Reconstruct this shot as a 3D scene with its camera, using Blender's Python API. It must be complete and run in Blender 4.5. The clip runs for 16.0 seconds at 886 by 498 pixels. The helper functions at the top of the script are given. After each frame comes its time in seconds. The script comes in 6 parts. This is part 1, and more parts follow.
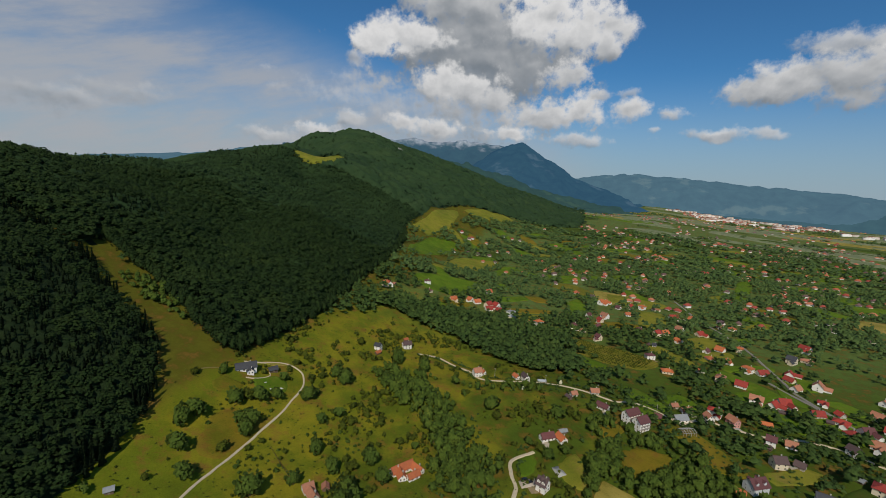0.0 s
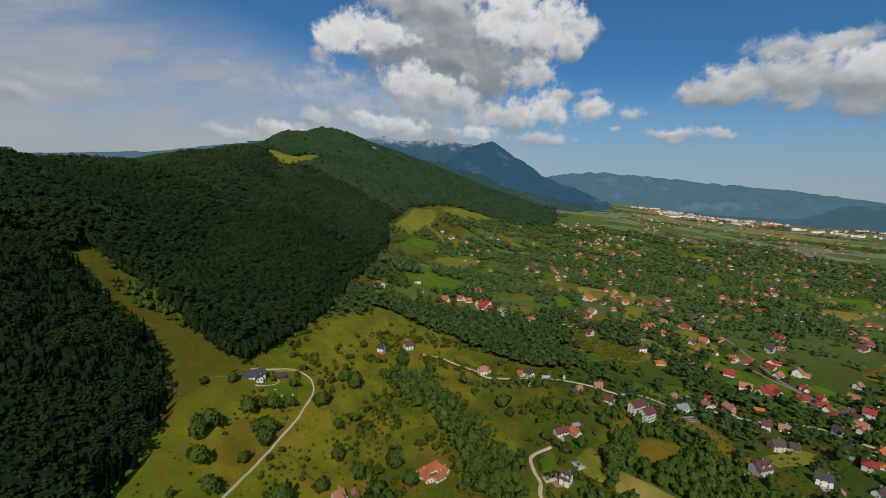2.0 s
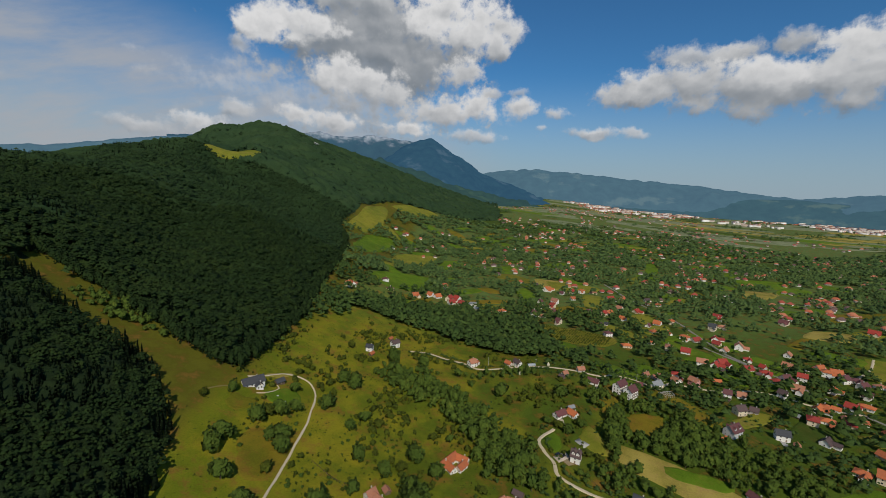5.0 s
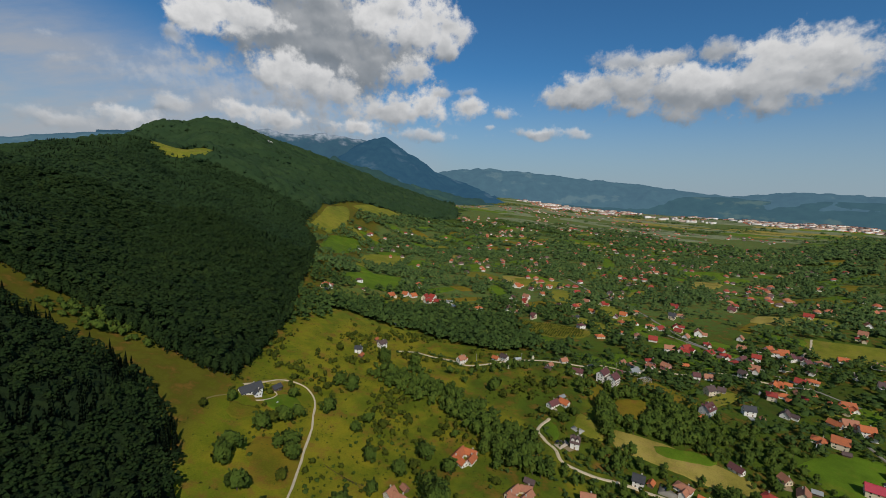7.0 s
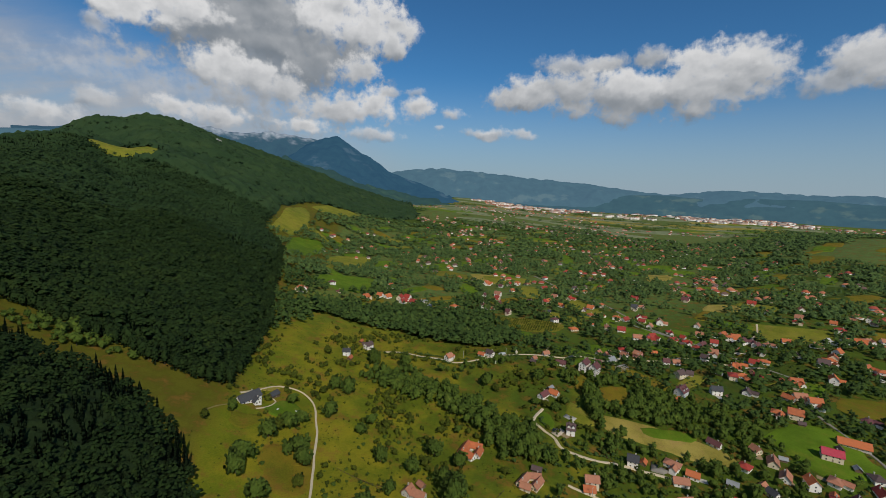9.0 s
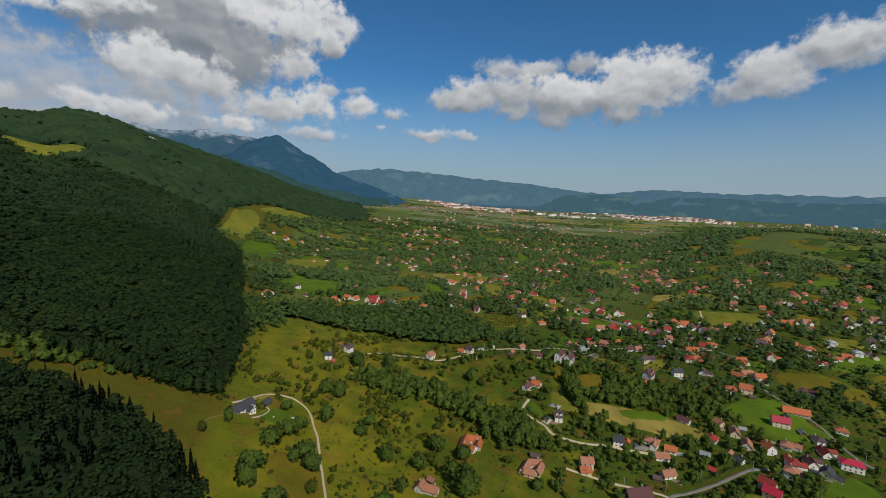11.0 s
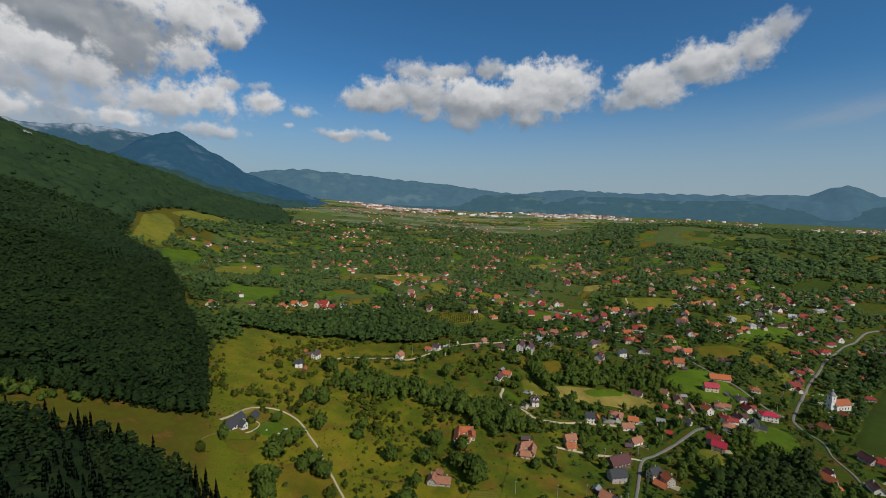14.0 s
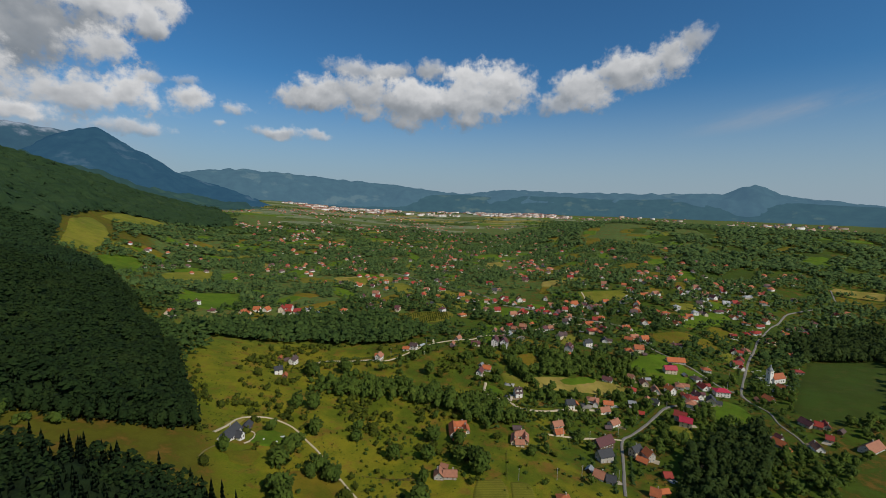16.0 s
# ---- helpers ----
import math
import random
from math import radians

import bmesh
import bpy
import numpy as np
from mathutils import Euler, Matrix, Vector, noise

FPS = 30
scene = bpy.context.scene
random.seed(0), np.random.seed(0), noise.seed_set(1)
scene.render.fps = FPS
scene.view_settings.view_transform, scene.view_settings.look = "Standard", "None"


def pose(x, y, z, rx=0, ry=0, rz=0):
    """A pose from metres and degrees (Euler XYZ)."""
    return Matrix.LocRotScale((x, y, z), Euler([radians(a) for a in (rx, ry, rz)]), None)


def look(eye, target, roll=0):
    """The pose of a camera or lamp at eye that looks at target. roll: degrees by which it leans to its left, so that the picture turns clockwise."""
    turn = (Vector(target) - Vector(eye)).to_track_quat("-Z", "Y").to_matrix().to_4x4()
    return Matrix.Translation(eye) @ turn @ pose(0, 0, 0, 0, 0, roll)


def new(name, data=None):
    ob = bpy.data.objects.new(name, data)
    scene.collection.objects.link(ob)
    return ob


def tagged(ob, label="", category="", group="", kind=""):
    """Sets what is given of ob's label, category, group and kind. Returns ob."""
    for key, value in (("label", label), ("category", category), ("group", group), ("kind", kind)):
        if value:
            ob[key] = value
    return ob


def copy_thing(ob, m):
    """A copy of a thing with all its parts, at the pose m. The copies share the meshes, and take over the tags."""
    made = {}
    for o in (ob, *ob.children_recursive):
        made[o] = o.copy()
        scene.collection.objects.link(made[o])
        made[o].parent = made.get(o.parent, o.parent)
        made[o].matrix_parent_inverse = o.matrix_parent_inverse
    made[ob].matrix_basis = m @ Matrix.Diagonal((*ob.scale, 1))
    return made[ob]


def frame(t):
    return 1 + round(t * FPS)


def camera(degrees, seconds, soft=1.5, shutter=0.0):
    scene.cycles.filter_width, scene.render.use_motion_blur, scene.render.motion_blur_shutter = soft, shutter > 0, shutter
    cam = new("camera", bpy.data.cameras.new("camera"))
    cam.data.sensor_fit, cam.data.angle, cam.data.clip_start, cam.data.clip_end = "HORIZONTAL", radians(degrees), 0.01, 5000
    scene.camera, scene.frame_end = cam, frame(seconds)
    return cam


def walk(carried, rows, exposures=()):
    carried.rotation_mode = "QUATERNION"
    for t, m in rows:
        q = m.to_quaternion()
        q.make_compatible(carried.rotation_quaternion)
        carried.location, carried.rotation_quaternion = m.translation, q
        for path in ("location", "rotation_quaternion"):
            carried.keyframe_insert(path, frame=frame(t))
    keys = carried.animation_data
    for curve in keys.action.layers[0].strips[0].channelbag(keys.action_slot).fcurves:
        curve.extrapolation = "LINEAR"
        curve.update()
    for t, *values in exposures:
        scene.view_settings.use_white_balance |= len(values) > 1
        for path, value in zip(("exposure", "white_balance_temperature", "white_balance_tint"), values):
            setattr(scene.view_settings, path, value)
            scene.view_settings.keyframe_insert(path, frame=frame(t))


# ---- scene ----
cam = camera(92.3, 16.0, 0.65)
METRES, EYE, TILT, LEAN, TURN = 306.3, 189.0, -0.6, 2.5, 16.2
ROWS = [
    (0.0, 0.0, 0.0, 0.0, 0.75, -7.62, -5.63),
    (0.5, -0.0293, -0.0013, -0.0014, -0.28, -7.57, -5.47),
    (1.0, -0.0605, -0.0014, -0.0032, -1.38, -7.49, -5.38),
    (1.5, -0.0901, -0.0007, -0.0041, -2.43, -7.44, -5.29),
    (2.0, -0.1205, 0.0002, -0.0054, -3.58, -7.38, -5.25),
    (2.5, -0.1499, 0.0015, -0.0067, -4.81, -7.33, -5.2),
    (3.0, -0.181, 0.0022, -0.0088, -6.05, -7.3, -5.22),
    (3.5, -0.2104, 0.0023, -0.0108, -7.36, -7.28, -5.17),
    (4.0, -0.2421, 0.0028, -0.0137, -8.81, -7.23, -5.14),
    (4.5, -0.2724, 0.0032, -0.0166, -10.56, -7.14, -5.03),
    (5.0, -0.3043, 0.0046, -0.0187, -12.36, -7.07, -4.92),
    (7.5, -0.4607, 0.026, -0.0271, -20.47, -6.58, -4.46),
    (8.0, -0.4922, 0.032, -0.0283, -22.13, -6.44, -4.34),
    (8.5, -0.5228, 0.0399, -0.0306, -23.86, -6.32, -4.26),
    (9.0, -0.5518, 0.0479, -0.033, -25.46, -6.2, -4.12),
    (11.5, -0.7032, 0.1025, -0.0437, -34.88, -5.5, -3.49),
    (12.0, -0.7312, 0.1148, -0.0443, -36.68, -5.38, -3.35),
    (12.5, -0.7595, 0.1301, -0.0466, -38.58, -5.26, -3.27),
    (13.0, -0.7861, 0.1452, -0.0486, -40.5, -5.13, -3.16),
    (13.5, -0.8134, 0.1617, -0.0504, -42.43, -5.03, -3.03),
    (14.0, -0.8389, 0.1785, -0.0517, -44.28, -4.91, -2.85),
    (14.5, -0.8651, 0.197, -0.0531, -46.25, -4.8, -2.66),
    (15.0, -0.8895, 0.2155, -0.0546, -48.07, -4.7, -2.5),
    (15.5, -0.9143, 0.2355, -0.0565, -49.97, -4.64, -2.37),
    (16.0, -0.9375, 0.2556, -0.0576, -51.84, -4.56, -2.23),
]
walk(cam, [(t, pose(0, 0, EYE, TILT, LEAN, TURN) @ pose(METRES * x, METRES * y, METRES * z, 90 + pitch, roll, yaw)) for t, x, y, z, yaw, pitch, roll in ROWS], exposures=[(0.0, -0.54, 6250, 10), (16.0, -0.54, 6150, 10)])

# ---- sky, clouds and sun ----
SUN_AZ, SUN_EL = 168.0, 43.0     # clockwise from +y, degrees
sun = new("sun", bpy.data.lights.new("sun", "SUN"))
sun.data.energy, sun.data.angle, sun.data.color = 4.3, radians(0.53), (1.0, 0.93, 0.80)
sun.matrix_world = look((0, 0, 900), (-math.sin(radians(SUN_AZ)) * 900, -math.cos(radians(SUN_AZ)) * 900, 900 - 900 * math.tan(radians(SUN_EL))))

world = bpy.data.worlds.new("sky")
scene.world = world
world.use_nodes = True
wt = world.node_tree
wt.nodes.clear()


class Nodes:
    """Short hand for node trees: every call makes one node and returns its output."""

    def __init__(self, tree):
        self.t = tree

    def put(self, kind, ins=(), out=0, **sets):
        n = self.t.nodes.new(kind)
        for k, v in sets.items():
            if k == "operation":
                n.operation = v
            elif k == "data_type":
                n.data_type = v
            elif k == "blend_type":
                n.blend_type = v
            elif k == "noise_dimensions":
                n.noise_dimensions = v
        for i, v in enumerate(ins):
            if v is None:
                continue
            if isinstance(v, bpy.types.NodeSocket):
                self.t.links.new(v, n.inputs[i])
            else:
                n.inputs[i].default_value = v
        return n.outputs[out]

    def math(self, op, a, b=0.0, c=0.0):
        return self.put("ShaderNodeMath", (a, b, c), operation=op)

    def vec(self, op, a, b=(0, 0, 0), c=(0, 0, 0)):
        return self.put("ShaderNodeVectorMath", (a, b, c), operation=op)

    def ramp(self, v, a, b, lo=0.0, hi=1.0):
        n = self.t.nodes.new("ShaderNodeMapRange")
        n.interpolation_type = "SMOOTHSTEP"
        for i, x in enumerate((v, a, b, lo, hi)):
            if isinstance(x, bpy.types.NodeSocket):
                self.t.links.new(x, n.inputs[i])
            else:
                n.inputs[i].default_value = x
        return n.outputs[0]

    def noise(self, v, scale, detail=4.0, rough=0.55, out=0):
        n = self.t.nodes.new("ShaderNodeTexNoise")
        if v is not None:
            self.t.links.new(v, n.inputs["Vector"])
        n.inputs["Scale"].default_value, n.inputs["Detail"].default_value, n.inputs["Roughness"].default_value = scale, detail, rough
        return n.outputs[out]

    def mix(self, f, a, b):
        n = self.t.nodes.new("ShaderNodeMix")
        n.data_type = "RGBA"
        for i, x in ((0, f), (6, a), (7, b)):
            if isinstance(x, bpy.types.NodeSocket):
                self.t.links.new(x, n.inputs[i])
            else:
                n.inputs[i].default_value = (*x, 1) if isinstance(x, tuple) and len(x) == 3 else x
        return n.outputs[2]


w = Nodes(wt)
way = w.put("ShaderNodeTexCoord")            # Generated: the direction in the sky
wx, wy, wz = (w.put("ShaderNodeSeparateXYZ", (way,), out=i) for i in range(3))
az = w.math("MULTIPLY", w.math("ARCTAN2", wx, wy), 57.2958)
el = w.math("MULTIPLY", w.math("ARCSINE", wz), 57.2958)
flat = w.put("ShaderNodeCombineXYZ", (az, el, 0.0))

# cumulus heads, far ones first: azimuth, elevation, half width, half height (degrees), whiteness, softness of the rim
HEADS = [(-12.5, 15.5, 13.5, 8.5, 0.22, 0.45), (-16, 10, 17, 4.0, 0.75, 0.9), (-12, 27, 15, 4.6, 0.25, 0.5), (-14.1, 19.6, 10.6, 4.4, 0.38, 0.35), (-16.1, 21.8, 8.6, 2.6, 0.62, 0.4), (-7.3, 16.2, 8.3, 2.6, 0.22, 0.4), (-18.4, 16.3, 8.1, 2.0, 0.22, 0.5),
         (-7.8, 13.3, 3.6, 4.4, 0.16, 0.5), (-23.4, 18.3, 6.3, 2.5, 0.9, 0.25), (-26.2, 17.3, 3.1, 2.1, 0.95, 0.3), (-28.4, 15.1, 2.0, 1.1, 0.7, 0.6), (-5.2, 20.4, 5.4, 3.8, 0.95, 0.25), (-0.6, 19.3, 4.2, 3.1, 0.9, 0.25), (3.0, 19.2, 2.5, 1.7, 0.85, 0.35), (2.0, 17.4, 2.0, 1.7, 0.75, 0.35),
         (-2.2, 14.2, 3.5, 1.9, 0.75, 0.3), (-17.6, 13.0, 4.2, 2.4, 0.85, 0.25), (-13.6, 12.7, 2.2, 1.7, 0.8, 0.3), (-10.8, 11.1, 2.5, 2.9, 0.7, 0.4), (-5.5, 9.7, 6.4, 2.6, 0.7, 0.35), (-0.3, 10.4, 2.7, 2.2, 0.85, 0.3), (-8.6, 7.6, 3.8, 1.0, 0.85, 0.4), (-0.9, 6.8, 3.8, 0.8, 0.7, 0.6),
         (-22.3, 8.1, 3.2, 1.4, 0.8, 0.4), (-18.3, 7.7, 3.9, 1.4, 0.8, 0.4), (-29.4, 8.1, 2.2, 1.0, 0.7, 0.6), (-33, 6.1, 2.6, 1.0, 0.85, 0.5), (-39, 5.4, 3.6, 0.9, 0.7, 0.7), (-53, 8.3, 3.4, 1.1, 0.5, 0.8), (-60, 6.5, 5.0, 1.3, 0.5, 0.8),
         (5.9, 10.4, 2.5, 1.5, 0.8, 0.35), (9.4, 9.9, 1.9, 1.0, 0.75, 0.5), (1.9, 11.9, 1.3, 0.6, 0.6, 0.8), (5.5, 12.3, 1.2, 0.6, 0.6, 0.8), (8.3, 8.0, 1.0, 0.4, 0.7, 0.7), (14.6, 7.5, 3.0, 0.7, 0.75, 0.5), (19.6, 7.7, 1.7, 0.6, 0.7, 0.6)]
LONG = [(24.3, 15.6, 3.4, 1.5, 0.6, 0.5), (29.3, 15.6, 3.6, 1.5, 0.6, 0.4), (33.4, 15.6, 3.0, 1.3, 0.55, 0.45), (17.0, 11.6, 3.6, 1.6, 0.7, 0.4), (20.4, 12.3, 3.8, 2.2, 0.7, 0.3), (25.0, 12.4, 5.2, 2.8, 0.6, 0.3), (31, 11.6, 6.0, 2.8, 0.5, 0.3), (38.5, 12.6, 5.4, 3.3, 0.62, 0.3), (43, 13.6, 4.6, 3.3, 0.7, 0.3),
        (31.5, 13.2, 4.2, 2.3, 0.85, 0.25), (39, 14.4, 4.4, 2.4, 0.85, 0.25), (50.5, 11.8, 3.2, 1.7, 0.6, 0.5), (53.6, 13.6, 4.2, 2.7, 0.7, 0.3), (58, 15.0, 4.4, 2.8, 0.7, 0.3), (62.2, 16.4, 3.0, 2.2, 0.65, 0.4), (64.6, 17.6, 1.8, 1.4, 0.5, 0.6)]


def cells(v, scale):
    """Rounded billows, 1 in the middle of each."""
    n = wt.nodes.new("ShaderNodeTexVoronoi")
    n.feature = "SMOOTH_F1"
    n.inputs["Scale"].default_value, n.inputs["Smoothness"].default_value = scale, 0.55
    wt.links.new(v, n.inputs["Vector"])
    return w.math("SUBTRACT", 1.0, n.outputs["Distance"])


def billows(v):
    b = w.math("MULTIPLY_ADD", cells(v, 0.80), 0.22, w.math("MULTIPLY", cells(v, 0.30), 0.95))
    return w.math("MULTIPLY_ADD", cells(v, 2.1), 0.06, b)


swirl = w.vec("SUBTRACT", w.noise(flat, 0.30, 4.0, 0.55, out=1), (0.5, 0.5, 0.5))
bent = w.vec("MULTIPLY_ADD", swirl, (2.6, 2.0, 0), flat)
puff = w.vec("MULTIPLY_ADD", swirl, (1.6, 1.4, 0), w.vec("MULTIPLY", flat, (0.85, 1.15, 0)))
fine = billows(puff)
fine_up = billows(w.vec("ADD", puff, (0.3, 0.75, 0)))
wisp = w.noise(flat, 0.8, 5.0, 0.6)
grain = w.math("MULTIPLY_ADD", w.math("SUBTRACT", 0.72, fine), 0.66, w.math("MULTIPLY", w.math("SUBTRACT", wisp, 0.5), 1.15))
lit = w.math("MULTIPLY_ADD", w.math("SUBTRACT", fine, fine_up), 1.0, 0.0)
sky = wt.nodes.new("ShaderNodeTexSky")
sky.sky_type, sky.sun_disc = "NISHITA", False
sky.sun_elevation, sky.sun_rotation = radians(SUN_EL), radians(SUN_AZ)
sky.altitude, sky.air_density, sky.dust_density, sky.ozone_density = 800, 1.0, 1.2, 2.5
blue = w.vec("MULTIPLY", sky.outputs[0], (0.041, 0.082, 0.104))
# thin high veil to the north-west, and two streaks of cirrus in the east
strands = w.noise(w.vec("MULTIPLY", w.put("ShaderNodeCombineXYZ", (w.math("MULTIPLY_ADD", el, 1.1, az), w.math("MULTIPLY_ADD", az, -0.35, el), 0.0)), (0.05, 0.22, 0)), 1.0, 6.0, 0.6)
veil = w.math("MULTIPLY", w.ramp(az, 8.0, -14.0), w.ramp(w.math("MULTIPLY_ADD", az, 0.24, el), 10.5, 1.0))
veil = w.math("MULTIPLY", veil, w.ramp(strands, 0.33, 0.62, 0.42, 1.0))
streak = w.math("MULTIPLY", w.math("MULTIPLY", w.ramp(az, 60.0, 78.0), w.ramp(w.math("ABSOLUTE", w.math("SUBTRACT", el, w.math("MULTIPLY_ADD", az, 0.12, 0.6))), 1.7, 0.0)), w.ramp(strands, 0.35, 0.8))
thin = w.math("MAXIMUM", w.math("MULTIPLY", veil, 0.85), w.math("MULTIPLY", streak, 0.75))
haze = w.ramp(el, 15.0, -1.0, 0.0, 0.92)
air = w.mix(haze, blue, (0.40, 0.485, 0.54))
air = w.mix(thin, air, (0.50, 0.50, 0.51))
seen = air
for ca, ce, ra, re, white, soft in HEADS + LONG:
    soft += 0.14
    q = w.vec("MULTIPLY_ADD", bent, (1 / ra, 1 / re, 0), (-ca / ra, -ce / re, 0))
    rim = w.math("MULTIPLY_ADD", grain, 0.8 + 0.9 * soft, w.put("ShaderNodeVectorMath", (q,), out=1, operation="LENGTH"))
    cover = w.ramp(rim, 1.06 + 0.35 * soft, 0.84 - 0.70 * soft, 0.0, 1.0 - 0.95 * max(0.0, soft - 0.54))
    up = w.math("ADD", w.put("ShaderNodeVectorMath", (q, (0.10, 0.44, 0)), out=1, operation="DOT_PRODUCT"), lit)
    tone = w.ramp(up, -0.75 - 0.5 * (white - 0.5), 0.75 - 1.3 * (white - 0.5), 0.0, 0.45 + 0.55 * white)
    tone = w.math("MULTIPLY", tone, w.ramp(rim, 0.75, 0.0, 1.0, 0.78))
    seen = w.mix(cover, seen, w.mix(tone, (0.23, 0.26, 0.29), (0.96, 0.93, 0.89)))
back = wt.nodes.new("ShaderNodeBackground")
wt.links.new(seen, back.inputs[0])
back.inputs[1].default_value = 1.12
wt.links.new(back.outputs[0], wt.nodes.new("ShaderNodeOutputWorld").inputs[0])

# ---- materials ----
def material(name, rough=0.8, spec=0.3):
    m = bpy.data.materials.new(name)
    m.use_nodes = True
    b = m.node_tree.nodes["Principled BSDF"]
    b.inputs["Roughness"].default_value, b.inputs["Specular IOR Level"].default_value = rough, spec
    return m, Nodes(m.node_tree), b


def place(n):
    return n.put("ShaderNodeNewGeometry")          # Position


def relief(m, n, b, height, strength, dist):
    k = m.node_tree.nodes.new("ShaderNodeBump")
    k.inputs["Strength"].default_value, k.inputs["Distance"].default_value = strength, dist
    m.node_tree.links.new(height, k.inputs["Height"])
    m.node_tree.links.new(k.outputs[0], b.inputs["Normal"])


def leaves(name, dark, mid, light, patch=0.05):
    """Foliage: every clump its own shade, every few trees another tint."""
    m, n, b = material(name, 0.85, 0.12)
    g = m.node_tree.nodes.new("ShaderNodeNewGeometry")
    island = g.outputs["Random Per Island"]
    far_ = n.noise(g.outputs["Position"], patch, 3.0)
    close = n.noise(g.outputs["Position"], 1.3, 3.0)
    v = n.math("MULTIPLY_ADD", island, 0.45, n.math("MULTIPLY_ADD", far_, 1.3, n.math("MULTIPLY_ADD", close, 0.5, -0.72)))
    c = n.mix(n.ramp(v, 0.0, 0.55), dark, mid)
    c = n.mix(n.ramp(v, 0.5, 1.1), c, light)
    m.node_tree.links.new(c, b.inputs["Base Color"])
    relief(m, n, b, n.math("MULTIPLY_ADD", n.noise(g.outputs["Position"], 2.6, 3.0, 0.7), 0.6, close), 0.9, 0.55)
    return m


def earth(name, a, b_, c, big=0.011, mid=0.045, east=None, west=None, rows=0.0, rows_turn=0.0):
    """Grass or field: two tints in big patches, a third in smaller ones, tufts as relief; east: the tint of the village
    side; west: a darker tint that puts shade into the pasture's colour; rows: spacing of drills in metres.
    """
    m, n, b = material(name, 0.95, 0.1)
    p = place(n)
    f1, f2, f3, f4 = n.noise(p, big, 4.0), n.noise(p, mid, 5.0, 0.65), n.noise(p, 1.1, 4.0, 0.7), n.noise(n.vec("ADD", p, (313.0, 77.0, 5.0)), mid * 1.6, 6.0, 0.68)
    col = n.mix(n.ramp(n.math("MULTIPLY_ADD", f2, 0.8, f1), 0.72, 1.08), a, b_)
    if east:
        px, py = (n.put("ShaderNodeSeparateXYZ", (p,), out=i) for i in range(2))
        px = n.math("MULTIPLY_ADD", n.math("MAXIMUM", n.math("SUBTRACT", py, 560.0), 0.0), 0.6, px)
        lush = n.ramp(n.math("MULTIPLY_ADD", f2, 260.0, n.math("MULTIPLY_ADD", f1, 300.0, px)), 90.0, 330.0)
        col = n.mix(lush, col, n.mix(n.ramp(f4, 0.4, 0.65), east, tuple(0.52 * v for v in east)))
        # brighter, bluer grass up the valley: air haze put into the colour
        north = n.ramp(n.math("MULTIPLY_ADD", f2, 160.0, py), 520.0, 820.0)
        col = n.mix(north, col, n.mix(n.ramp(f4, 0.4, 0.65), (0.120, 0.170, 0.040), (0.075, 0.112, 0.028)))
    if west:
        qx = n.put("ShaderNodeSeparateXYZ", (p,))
        # the western pasture darkens here: shade put into its grass colour
        west_dim = n.ramp(n.math("MULTIPLY_ADD", f2, 60.0, n.math("MULTIPLY_ADD", f1, 40.0, qx)), -205.0, -235.0)
        col = n.mix(west_dim, col, n.mix(n.ramp(f4, 0.4, 0.65), west, tuple(0.6 * v for v in west)))
    col = n.mix(n.ramp(n.math("MULTIPLY_ADD", f3, 0.25, f4), 0.62, 0.80, 0.0, 0.85), col, c)
    col = n.mix(n.ramp(n.math("MULTIPLY_ADD", f3, 0.6, n.math("MULTIPLY", f2, 0.5)), 0.42, 0.75, 0.0, 0.55), col, tuple(0.42 * x for x in b_))
    if rows:
        q = m.node_tree.nodes.new("ShaderNodeVectorRotate")
        q.rotation_type = "Z_AXIS"
        q.inputs["Angle"].default_value = radians(rows_turn)
        m.node_tree.links.new(p, q.inputs["Vector"])
        x = n.put("ShaderNodeSeparateXYZ", (q.outputs[0],))
        wave = n.math("SINE", n.math("MULTIPLY", x, 6.2832 / rows))
        col = n.mix(n.ramp(wave, -0.3, 0.8, 0.0, 0.5), col, tuple(0.55 * v for v in a))
    m.node_tree.links.new(col, b.inputs["Base Color"])
    relief(m, n, b, n.math("ADD", f3, f2), 0.8, 0.5)
    return m


def plain(name, col, rough=0.8, spec=0.3, grain=1.2, amount=0.35, bump=0.15):
    """Plaster, gravel, paint: the colour with blotches and grain."""
    m, n, b = material(name, rough, spec)
    p = place(n)
    f1, f2 = n.noise(p, 0.35, 4.0), n.noise(p, grain * 3, 4.0, 0.65)
    v = n.ramp(n.math("MULTIPLY_ADD", f2, 0.5, f1), 0.45, 1.05, 0.0, amount)
    m.node_tree.links.new(n.mix(v, col, tuple(0.5 * x for x in col)), b.inputs["Base Color"])
    relief(m, n, b, f2, bump, 0.05)
    return m


